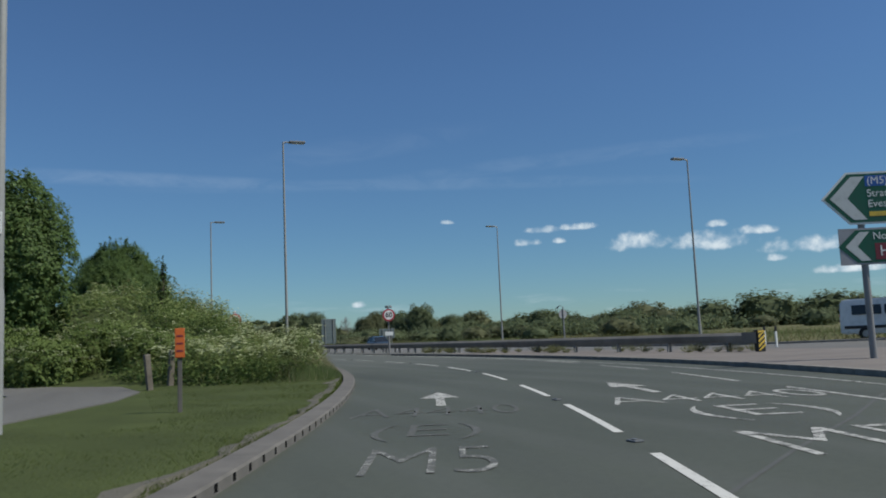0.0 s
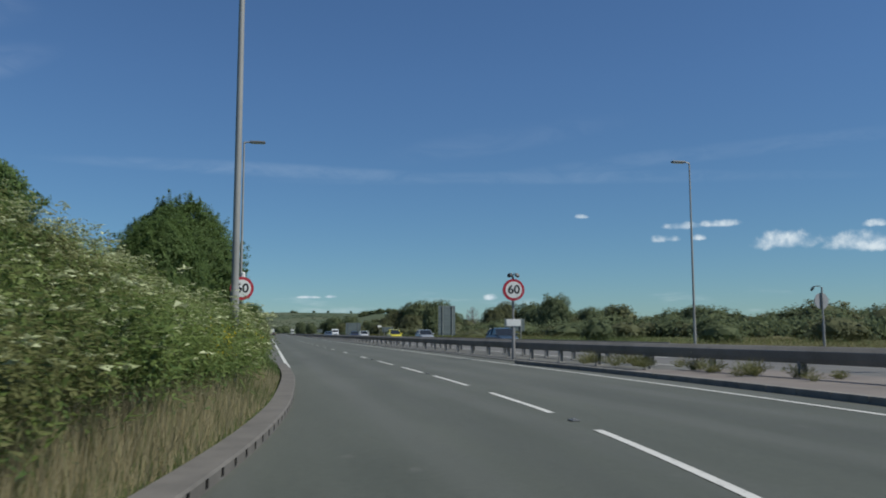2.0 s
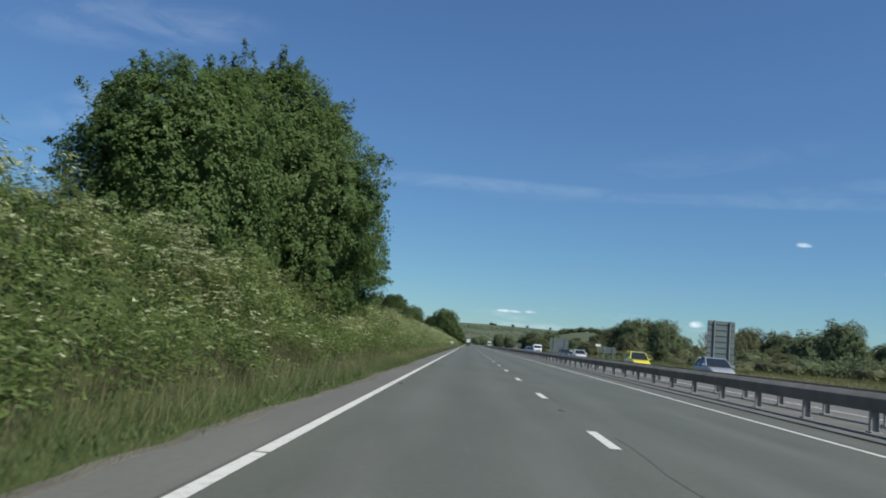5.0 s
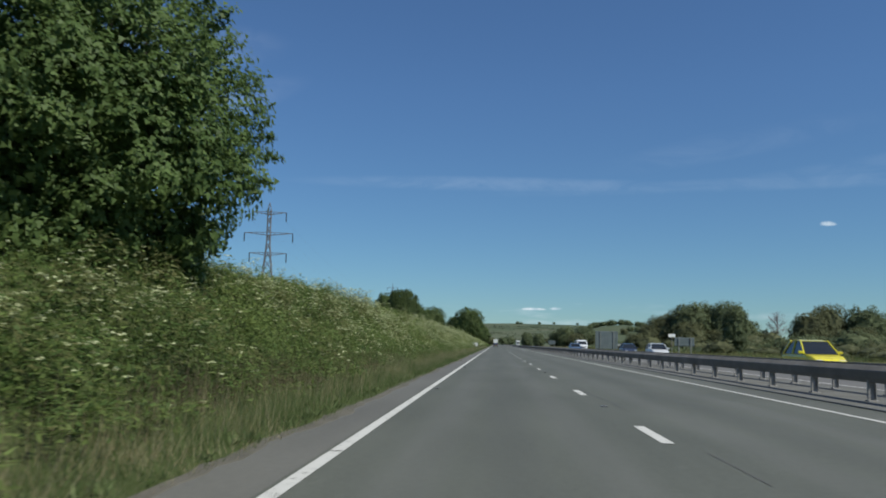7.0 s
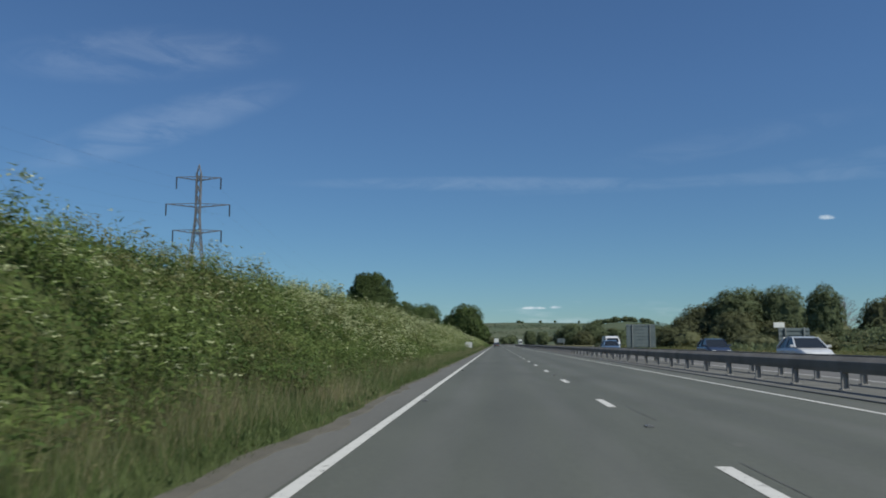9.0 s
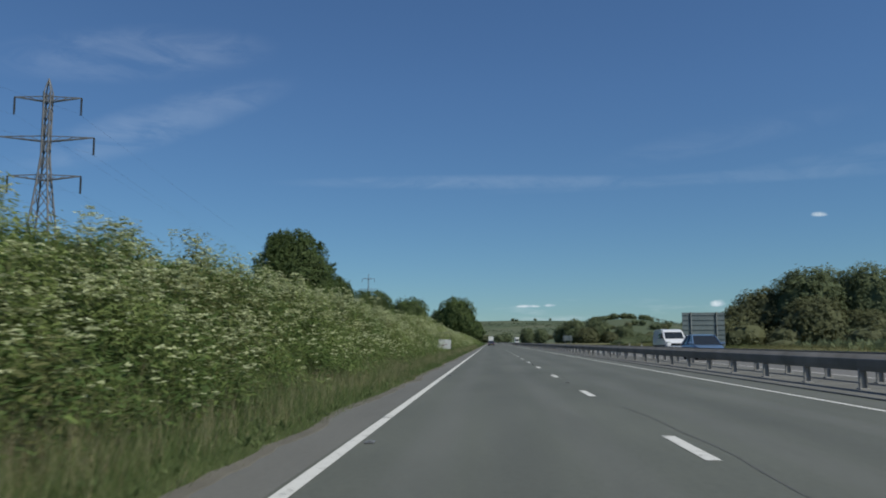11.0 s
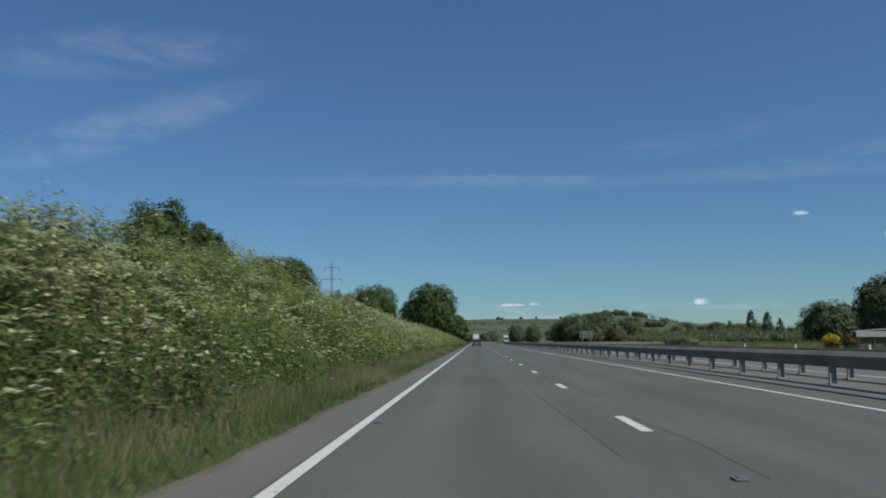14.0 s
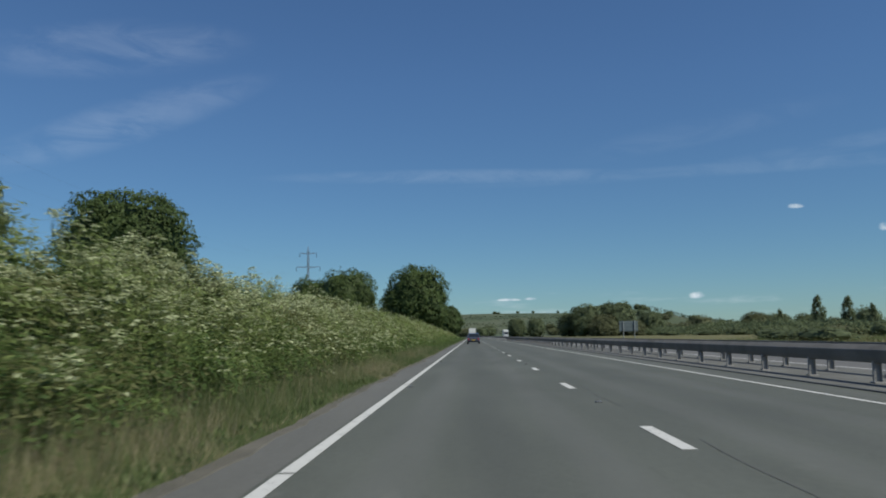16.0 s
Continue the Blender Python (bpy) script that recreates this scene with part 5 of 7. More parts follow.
def plant(kind, x, y, h, r):
    """A tree of a kind, h metres high and r metres in half width."""
    t, h0, r0 = kinds[kind]
    m = pose(x, y, float(ground_z(x, y)) - 0.15, 0, 0, float(rng.uniform(0, 360)))
    s2 = Matrix.Diagonal((r / r0 * float(rng.uniform(0.92, 1.1)), r / r0 * float(rng.uniform(0.92, 1.1)), h / h0, 1))
    if kind in used:
        copy_thing(t, m @ s2)
    else:
        used.add(kind)
        t.matrix_basis = m @ s2


# the grove of willows and oaks, and the trees in the fields round it
for k, x, y, h, r in ((1, 46, 243, 7.8, 5.0), (1, 34.5, 249, 6.4, 4.2), (1, 38.5, 252, 9.4, 5.4), (1, 42.5, 253, 13.4, 6.6), (2, 47.5, 249, 12.6, 5.4), (0, 52, 256, 13.4, 6.6), (0, 57.5, 250, 11.0, 5.4), (1, 54, 244, 8.0, 5.4),
                      (2, 41.3, 186, 8.5, 2.2), (1, 78, 249, 14.6, 5.6), (1, 84, 253, 17.6, 6.6), (0, 92, 250, 10.3, 5.6), (2, 100, 258, 10.8, 5.0), (1, 88, 243, 9.5, 5.0), (0, 64, 258, 7.6, 4.6), (1, 71, 262, 7.8, 5.0),
                      (0, 67, 152, 9.0, 4.4), (1, 73, 159, 7.4, 4.4), (0, 90, 165, 7.2, 4.4), (1, 61, 162, 5.6, 3.8), (0, 80, 160, 6.4, 4.2), (1, 100, 160, 6.0, 4.4), (0, 110, 158, 7.0, 4.6),
                      (2, 56.5, 306, 9.5, 3.6), (0, 66, 318, 8.5, 4.6), (0, 37, 556, 8.2, 5.4), (0, 42, 552, 10.6, 6.6), (1, 48, 548, 11.6, 7.6), (0, 55, 556, 11.2, 7.0), (1, 60.5, 552, 8.6, 5.6), (0, 72, 575, 8.4, 5.6),
                      (0, 59, 331, 6.2, 4.8), (1, 67, 334, 8.0, 6.0), (1, 90, 503, 10.2, 5.6), (0, 100, 512, 5.8, 5.2), (0, 114, 520, 6.0, 5.0), (7, 75, 419, 9.0, 1.7), (7, 72, 398, 8.0, 2.1), (7, 80, 455, 7.2, 1.4), (7, 70, 384, 6.0, 1.4)):
    plant(k, x, y, h, r)


def bare_tree(x, y, h, r):
    """A dead tree: forking grey limbs and a haze of fine twigs."""
    g = np.random.default_rng(77)
    t = thing("bare_tree", pose(x, y, float(ground_z(x, y)) - 0.1), "pale grey leafless tree with fine twigs", "tree")
    limbs = tube([(0, 0, -0.3), (0.1, 0, h * 0.25), (0, 0.1, h * 0.6), (0.1, 0, h * 0.92)], [0.2, 0.16, 0.1, 0.03], 7)
    ends = turns(46, g)
    ends[:, 2] = ends[:, 2] * 0.9
    ends = ends * np.array([r, r, h * 0.33]) * g.uniform(0.75, 1, (46, 1)) + np.array([0, 0, h * 0.64])
    for e in ends:
        z0 = min(h * 0.8, max(h * 0.22, e[2] - h * 0.22))
        tube([(0, 0, z0), (e[0] * 0.5, e[1] * 0.5, z0 + (e[2] - z0) * 0.6), tuple(e)], [0.06, 0.04, 0.012], 4, limbs)
    part("trunk", limbs, DRY_TWIG, t)
    hp = Heap()
    k = np.repeat(np.arange(46), 34)
    a = turns(len(k), g)
    a[:, 2] = np.abs(a[:, 2]) * 0.8
    b = np.array([0, 0, h * 0.5]) + (ends[k] - np.array([0, 0, h * 0.5])) * g.uniform(0.55, 1.0, (len(k), 1))
    w = across(a, g) * 0.014
    hp.add(np.stack([b - w, b + w, b + a * g.uniform(0.4, 1.1, (len(k), 1))], 1), 0)
    part("twigs", hp.mesh("twigs", [DRY_TWIG]), DRY_TWIG, t)


bare_tree(69.3, 247, 11.6, 2.9)
for x in np.arange(37.4, 104, 4.2):
    plant(int(rng.choice([3, 4, 4])), x + rng.uniform(-1, 1), 240 + 5 * rng.random() + 0.05 * x, float(rng.uniform(3.2, 5.8)), float(rng.uniform(3.2, 4.6)))
for x, y in zip(rng.uniform(34, 60, 26), rng.uniform(110, 232, 26)):
    plant(4, float(x), float(y), float(rng.uniform(1.2, 2.4)), float(rng.uniform(1.6, 3.0)))
# the belt of trees that closes the plain, seen from the roundabout: bearings and heights
belt_top = hermite([(8, 17), (9.6, 19.7), (8.4, 22), (7.6, 24), (7.2, 26), (9.4, 28.8), (7.0, 31.7), (10.2, 33.7), (11.0, 35), (8.0, 36.7), (9.6, 39.2), (5.8, 41), (10.4, 42.4), (8.8, 45.2), (10, 46.5), (9.8, 49), (10.5, 56), (9, 66)])
for a in np.arange(18.5, 66, 1.1):
    a2 = a + rng.uniform(-0.45, 0.45)
    d, b = 250 + 26 * rng.random(), math.radians(a2)
    h = float(belt_top(a2)) * float(rng.uniform(0.86, 1.12))
    plant(int(rng.choice([5, 5, 6])), -12 + d * math.sin(b), -70 + d * math.cos(b), h, h * float(rng.uniform(0.55, 0.85)))
for a in np.arange(14, 64, 1.7):
    d, b = 150 + 80 * rng.random(), math.radians(a + rng.uniform(-1.2, 1.2))
    if -12 + d * math.sin(b) > 40:
        plant(int(rng.choice([3, 4])), -12 + d * math.sin(b), -70 + d * math.cos(b), float(rng.uniform(1.8, 3.4)), float(rng.uniform(2.2, 3.8)))
for x, y, h, r in ((36.5, 23, 1.9, 2.2), (50.5, 25, 2.7, 3.0), (35.5, -8, 1.6, 1.8), (29, 34, 2.4, 1.8), (44, 60, 2.6, 2.6), (60, 84, 3.0, 3.4), (52, 110, 2.4, 2.6)):
    plant(3 if x < 40 else 4, x, y, h, r)
for y in np.arange(270, 640, 14):
    plant(int(rng.choice([3, 4])), 58 + 20 * rng.random() + (y - 235) * 0.02, y, float(rng.uniform(1.5, 2.7)), float(rng.uniform(2.6, 4.2)))
for y in np.arange(40, 240, 8):
    plant(int(rng.choice([3, 4])), 60 + 14 * rng.random(), y, float(rng.uniform(2.6, 4.6)), float(rng.uniform(2.4, 3.8)))
for y in np.arange(300, 900, 26):
    plant(int(rng.choice([5, 6])), 96 + 70 * rng.random(), y, float(rng.uniform(6.5, 9.5)), float(rng.uniform(3.8, 5.5)))
for x, y, h in ((27.5, 305, 1.3), (30, 318, 1.2), (33.5, 332, 1.5)):
    plant(3, x, y, h, 2.6)
# a low hedge of bushes runs along the far fields
hrng = np.random.default_rng(61)
n = 34000
y = hrng.uniform(20, 640, n)
x = 66 + 9 * hrng.normal(0, 0.4, n) + (y - 200) * 0.015
top = 2.0 + 2.4 * waves(x, y, 9, 5.0) * (0.4 + 0.6 * waves(y, x, 31, 2.0))
a = turns(n, hrng)
hedge = Heap()
hedge.add(leaves(np.stack([x, y, ground_z(x, y) + top * np.sqrt(hrng.random(n))], 1), a, across(a, hrng), hrng.uniform(0.4, 0.8, n), hrng.uniform(0.3, 0.5, n)), 0)
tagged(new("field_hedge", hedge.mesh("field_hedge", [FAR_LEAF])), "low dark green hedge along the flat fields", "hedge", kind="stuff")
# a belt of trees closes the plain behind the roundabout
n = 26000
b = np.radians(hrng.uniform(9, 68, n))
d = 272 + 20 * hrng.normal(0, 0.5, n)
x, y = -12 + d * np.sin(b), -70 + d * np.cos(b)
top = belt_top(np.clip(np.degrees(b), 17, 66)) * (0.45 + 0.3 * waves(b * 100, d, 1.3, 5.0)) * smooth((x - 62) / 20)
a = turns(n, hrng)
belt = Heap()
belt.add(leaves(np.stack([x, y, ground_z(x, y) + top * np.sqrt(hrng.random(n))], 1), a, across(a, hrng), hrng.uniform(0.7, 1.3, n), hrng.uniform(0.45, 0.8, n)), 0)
tagged(new("tree_belt", belt.mesh("tree_belt", [FAR_LEAF])), "green belt of trees across the plain, its colour muted as haze", "woods", kind="stuff")
# woods along the foot of the hills close the horizon
n = 30000
y = hrng.uniform(500, 1300, n)
x = 130 + (y - 500) * 0.12 + hrng.random(n) ** 1.3 * 620
patch = waves(x, y, 62, 2.0)
x, y, patch = x[patch > 0.5], y[patch > 0.5], patch[patch > 0.5]
n = len(x)
top = 1.5 + 6.5 * waves(x, y, 37, 1.0) * smooth((patch - 0.5) / 0.12)
a = turns(n, hrng)
woods = Heap()
woods.add(leaves(np.stack([x, y, ground_z(x, y) + top * np.sqrt(hrng.random(n))], 1), a, across(a, hrng), hrng.uniform(1.3, 2.4, n), hrng.uniform(0.9, 1.6, n)), 0)
# hedges between the fields on the slope of the hills
n = 18000
y = hrng.choice([1900.0, 2300, 2700, 3050], n) + hrng.normal(0, 5, n)
x = hrng.uniform(-600, 1100, n)
y += 90 * np.sin(x / 210 + y) + 0.12 * x
ok = waves(x, y, 45, 3.0) > 0.36
x, y = x[ok], y[ok]
n = len(x)
a = turns(n, hrng)
tall = 2.5 + 6 * smooth((waves(x, y, 13, 8.0) - 0.62) / 0.1)
woods.add(leaves(np.stack([x, y, ground_z(x, y) + tall * np.sqrt(hrng.random(n))], 1), a, across(a, hrng), hrng.uniform(3, 5.5, n), hrng.uniform(2, 3.6, n)), 0)
tagged(new("far_woods", woods.mesh("far_woods", [WOODS])), "green woods along the foot of the hills, their colour muted as haze", "woods", kind="stuff")
# the wood on the knoll, trees along the ridge of the far hills and at the end of the road
for x in np.arange(150, 246, 5.5):
    plant(5, x + rng.uniform(-3, 3), 1350 + 26 * rng.random(), float(rng.uniform(7.5, 11)), float(rng.uniform(5, 7)))
for x in np.arange(60, 400, 13):
    plant(int(rng.choice([5, 6])), x + rng.uniform(-5, 5), 1180 + 60 * rng.random(), float(rng.uniform(6, 11)), float(rng.uniform(5, 9)))
for a in (1.5, 1.75, 3.0, 4.0, 5.6, 6.6, -1.2, -2.0, 12.5, 13.4):
    d = 3380 + 60 * rng.random()
    plant(5, d * math.tan(math.radians(a)), d, float(rng.uniform(9, 13)), float(rng.uniform(5, 9)))
for x in np.arange(-60, 520, 16):
    plant(int(rng.choice([5, 6, 5])), x + rng.uniform(-6, 6), 960 + 160 * rng.random() - 0.2 * x, float(rng.uniform(8, 15)), float(rng.uniform(5, 9)))
for x, y, h in ((-16, 640, 10), (-20, 660, 11), (-14, 700, 10), (24, 700, 9), (30, 640, 8), (26, 760, 10), (-18, 760, 12)):
    plant(0, x, y, h, h * 0.56)


# ---------------------------------------------------------------- vehicles
def loft(sections, mat_name):
    """A closed skin through sections of equal count along y."""
    bm = bmesh.new()
    rings = [[bm.verts.new(p) for p in s] for s in sections]
    n = len(rings[0])
    for a, b in zip(rings, rings[1:]):
        for k in range(n):
            bm.faces.new((a[k], a[(k + 1) % n], b[(k + 1) % n], b[k]))
    bm.faces.new(rings[0]), bm.faces.new(rings[-1][::-1])
    return bm


def wheel_meshes(r):
    bm = bmesh.new()
    bmesh.ops.create_cone(bm, cap_ends=True, segments=20, radius1=r, radius2=r, depth=0.2)
    bmesh.ops.bevel(bm, geom=list(bm.edges), offset=0.03, segments=1, affect="EDGES")
    bm.transform(pose(0, 0, 0, 0, 90, 0))
    t = from_bm("tyre", bm, TYRE)
    bm = bmesh.new()
    bmesh.ops.create_cone(bm, cap_ends=True, segments=16, radius1=r * 0.62, radius2=r * 0.5, depth=0.22)
    bm.transform(pose(0, 0, 0, 0, 90, 0))
    return t, from_bm("rim", bm, RIM)


def car(kind, colour, x, y, turn, label, length=4.2, width=1.76, height=1.48, van=False, category="car", z=0.0):
    """A car or van that points to +y before it is turned."""
    paint = plain("car_paint", colour, 0.32, 0.1, 0.6)
    c = thing(kind, pose(x, y, z, 0, 0, turn), label, category, "vehicles on the road")
    L, w, h = length / 2, width / 2, height
    belt = 0.92 if not van else 1.38
    nose = 0.72 if not van else 1.08

    def sec(y0, zl, zh, ww):
        return [(-ww * .94, y0, zl), (-ww, y0, zl + (zh - zl) * .35), (-ww, y0, zl + (zh - zl) * .75), (-ww * .9, y0, zh), (ww * .9, y0, zh), (ww, y0, zl + (zh - zl) * .75), (ww, y0, zl + (zh - zl) * .35), (ww * .94, y0, zl)]
    body = loft([sec(-L, .42, belt - .12, w * .88), sec(-L + .12, .26, belt, w * .97), sec(-L * .4, .22, belt + .02, w), sec(L * .35, .22, belt, w), sec(L - .55, .22, nose + .08, w * .97), sec(L - .12, .26, nose - .06, w * .88), sec(L, .38, nose - .18, w * .74)], "body")
    body = part("body", body, paint, c, smooth=False)
    f0, f1 = (L * .66, L * .42) if van else (L * .46, L * .04)
    r1, r0 = (-L + .06, -L + .02) if van else (-L * .55, -L * .86)
    top = w * (.88 if van else .74)

    def cab(y0, zz, ww):
        return [(-ww, y0, zz), (ww, y0, zz)]
    bz, tz = belt - .02, h - (.42 if van else 0)
    if van:
        part("high_roof", block(-top, top, -L + .03, f1 + .05, tz - .06, h, .14), paint, c)
    v = [(-w * .95, f0, bz), (w * .95, f0, bz), (-w * .95, r0, bz), (w * .95, r0, bz), (-top, f1, tz - .03), (top, f1, tz - .03), (-top, r1, tz - .05), (top, r1, tz - .05), (-top * .96, (f1 + r1) / 2, tz + .02), (top * .96, (f1 + r1) / 2, tz + .02)]
    glass = build("window_glass", v, [(0, 1, 5, 4), (3, 2, 6, 7), (2, 0, 4, 8, 6), (1, 3, 7, 9, 5)], GLASS)
    part("window_glass", glass, GLASS, c, "dark tinted windows")
    roof = [(-top - .015, f1 + .03, tz - .03), (top + .015, f1 + .03, tz - .03), (-top - .015, (f1 + r1) / 2, tz + .03), (top + .015, (f1 + r1) / 2, tz + .03), (-top - .015, r1 - .03, tz - .05), (top + .015, r1 - .03, tz - .05)]
    bm = bmesh.new()
    q = [bm.verts.new(p) for p in roof] + [bm.verts.new((p[0] * .97, p[1], p[2] - .05)) for p in roof]
    for f in ((0, 1, 3, 2), (2, 3, 5, 4), (7, 6, 8, 9), (9, 8, 10, 11), (0, 2, 8, 6), (2, 4, 10, 8), (3, 1, 7, 9), (5, 3, 9, 11), (1, 0, 6, 7), (4, 5, 11, 10)):
        bm.faces.new([q[i] for i in f])
    part("roof", bm, paint, c)
    for s in (-1, 1):
        bm = tube([(s * w * .955, f0, bz), (s * (top + .01), f1, tz - .02)], [.045, .04], 6)
        part("pillar", bm, paint, c)
        bm = tube([(s * w * .955, r0, bz), (s * (top + .01), r1, tz - .04)], [.07, .06], 6)
        part("pillar", bm, paint, c)
        ymid = (f0 + r0) / 2 - .1
        part("pillar", tube([(s * w * .965, ymid, bz), (s * (top + .012), ymid, tz - .01)], [.05, .045], 6), paint, c)
        part("headlight", block(s * w * .62 - .16, s * w * .62 + .16, L - .30, L - .06, nose - .22, nose - .08, .03), LENS, c, "clear headlight")
        part("tail_light", block(s * w * .78 - .10, s * w * .78 + .10, -L - .012, -L + .1, belt - .36, belt - .14, .02), RED, c, "red tail light")
        part("mirror", block(min(s * w * .98, s * (w + .2)), max(s * w * .98, s * (w + .2)), f0 - .22, f0 - .10, belt + .0, belt + .14, .03), paint, c)
        if van:
            part("side_panel", block(min(s * w * .93, s * w * 1.0), max(s * w * .93, s * w * 1.0), -L + .1, -L * .25, belt - .02, tz - .02, .02), paint, c)
    part("grille", block(-w * .42, w * .42, L - .05, L + .012, .42, .58, .015), BLACK, c)
    part("bumper", block(-w * .86, w * .86, L - .22, L + .02, .24, .40, .04), BLACK, c)
    part("number_plate", block(-.26, .26, L + .012, L + .03, .44, .55), WHITE, c)
    part("number_plate", block(-.26, .26, -L - .03, -L - .005, .50, .61), YELLOWISH, c)
    tyre, rim = wheel_meshes(.31 if not van else .35)
    for sx in (-1, 1):
        for sy in (-.6, .62):
            wl = part("wheel", tyre, TYRE, c, at=pose(sx * (w - .1), sy * L, .31 if not van else .35))
            part("rim", rim, RIM, wl)
    return c


def van(kind, colour, x, y, turn, label, bus=False):
    """A high-roofed van that points to +y before it is turned."""
    paint = plain("van_paint", colour, 0.32, 0.05, 0.6)
    c = thing(kind, pose(x, y, 0, 0, 0, turn), label, "van", "vehicles on the road")
    L, w = 2.85, 1.0
    side = [(L - .08, .30), (L, .62), (L - .10, .98), (L - .38, 1.14), (L - .78, 1.28), (L - 1.55, 1.96), (L - 1.95, 2.14), (L - 2.6, 2.21), (-L + .25, 2.19), (-L + .06, 2.08), (-L, 1.2), (-L, .34)]

    def wide(z):
        return w * (1 - .13 * float(smooth((z - 1.15) / 1.5)))
    bm = bmesh.new()
    rings = [[bm.verts.new((s * wide(z) * (0.9 if yy > L - .2 else 1), yy, z)) for yy, z in side] for s in (-1, 1)]
    n = len(side)
    for k in range(n):
        bm.faces.new((rings[0][k], rings[0][(k + 1) % n], rings[1][(k + 1) % n], rings[1][k]))
    bm.faces.new(rings[0][::-1]), bm.faces.new(rings[1])
    bmesh.ops.bevel(bm, geom=list(bm.edges), offset=0.07, segments=2, affect="EDGES")
    bmesh.ops.recalc_face_normals(bm, faces=list(bm.faces))
    part("body", bm, paint, c, smooth=False)

    def pane(name, pts, mat, out):
        bm = bmesh.new()
        o = Vector(out)
        a, b = [bm.verts.new(Vector(p) + o) for p in pts], [bm.verts.new(Vector(p) - o) for p in pts]
        bm.faces.new(a), bm.faces.new(b[::-1])
        for k in range(len(pts)):
            bm.faces.new((a[k], b[k], b[(k + 1) % len(pts)], a[(k + 1) % len(pts)]))
        bmesh.ops.recalc_face_normals(bm, faces=list(bm.faces))
        part(name, bm, mat, c)
    pane("windscreen", [(-.84, L - .84, 1.34), (.84, L - .84, 1.34), (.78, L - 1.50, 1.92), (-.78, L - 1.50, 1.92)], GLASS, (0, .012, .012))
    for s in (-1, 1):
        def at(yy, z):
            return (s * wide(z), yy, z)
        out = (.014, 0, 0)
        pane("door_window", [at(L - 1.0, 1.36), at(L - 1.95, 1.36), at(L - 1.95, 1.86), at(L - 1.5, 1.86)], GLASS, out)
        if bus:
            for k in range(2):
                pane("side_window", [at(L - 2.15 - 1.55 * k, 1.36), at(L - 3.55 - 1.55 * k, 1.36), at(L - 3.55 - 1.55 * k, 1.86), at(L - 2.15 - 1.55 * k, 1.86)], GLASS, out)
        else:
            pane("side_window", [at(L - 2.15, 1.36), at(L - 3.35, 1.36), at(L - 3.35, 1.86), at(L - 2.15, 1.86)], GLASS, out)
        pane("rub_strip", [at(L - .6, .62), at(-L + .2, .62), at(-L + .2, .78), at(L - .6, .78)], BLACK, (.02, 0, 0))
        part("headlight", block(s * .68 - .17, s * .68 + .17, L - .34, L - .10, .84, 1.08, .04), LENS, c, "clear headlight")
        part("tail_light", block(s * .88 - .08, s * .88 + .08, -L - .015, -L + .05, 1.0, 1.4, .02), RED, c, "red tail light")
        part("mirror", block(min(s * 1.0, s * 1.22), max(s * 1.0, s * 1.22), L - 1.22, L - 1.08, 1.38, 1.66, .04), BLACK, c)
    part("grille", block(-.48, .48, L - .06, L + .02, .74, .92, .02), BLACK, c)
    part("bumper", block(-.9, .9, L - .25, L + .04, .28, .58, .05), BLACK, c)
    part("number_plate", block(-.26, .26, L + .04, L + .055, .44, .55), WHITE, c)
    tyre, rim = wheel_meshes(.35)
    for sx in (-1, 1):
        for sy in (-.58, .66):
            wl = part("wheel", tyre, TYRE, c, at=pose(sx * (w - .08), sy * L, .35))
            part("rim", rim, RIM, wl)
    return c


ON = ", on the opposite carriageway"
car("taxi_car", (0.75, 0.66, 0.02), 14.7, 79.5, 180, "bright yellow people carrier" + ON, 4.6, 1.82, 1.62)
car("saloon_car", (0.03, 0.04, 0.07), 14.7, 139.5, 180, "dark blue saloon car" + ON)
car("hatchback_car", (0.62, 0.63, 0.63), 14.7, 121.0, 180, "white hatchback car" + ON)
van("panel_van", (0.66, 0.67, 0.68), 14.7, 195.8, 180, "white high-roofed panel van" + ON)
car("hatchback_car", (0.10, 0.16, 0.26), 10.9, 169.0, 180, "blue hatchback car" + ON)
car("saloon_car", (0.30, 0.32, 0.34), 14.7, 54.5, 180, "silver-grey saloon car" + ON)
car("estate_car", (0.035, 0.055, 0.075), 14.7, 20.0, 180, "dark blue-grey estate car" + ON, 4.6)
car("saloon_car", (0.05, 0.06, 0.09), -1.8, 350.0, 0, "dark saloon car seen from behind on the road")
van("minibus", (0.66, 0.66, 0.66), 25.9, -38.6, -140, "white minibus with dark windows on the roundabout", True)


def lorry(x, y, turn, label):
    t = thing("box_lorry", pose(x, y, 0, 0, 0, turn), label, "lorry", "vehicles on the road")
    part("box_body", block(-1.22, 1.22, -6, 3.4, 1.05, 3.9, .05), WHITE, t, "white box body")
    part("cab", block(-1.2, 1.2, 3.6, 5.6, .6, 3.3, .15), CHALK, t, "pale cab")
    part("windscreen", block(-1.05, 1.05, 5.55, 5.62, 1.7, 2.7, .02), GLASS, t)
    part("chassis", block(-.9, .9, -6, 5.2, .55, 1.0, .02), BLACK, t)
    part("rear_bar", block(-1.15, 1.15, -6.05, -5.95, .45, .62, .01), GALV, t)
    tyre, rim = wheel_meshes(.5)
    for sx in (-1, 1):
        for yy in (-4.6, -3.4, 4.4):
            wl = part("wheel", tyre, TYRE, t, at=pose(sx * 1.05, yy, .5))
            part("rim", rim, RIM, wl)
        part("tail_light", block(sx * .95 - .12, sx * .95 + .12, -6.08, -6.0, .68, .8), RED, t)


lorry(-1.8, 540, 0, "white box lorry far ahead on the road")
lorry(14.7, 640, 180, "white box lorry on the opposite carriageway")


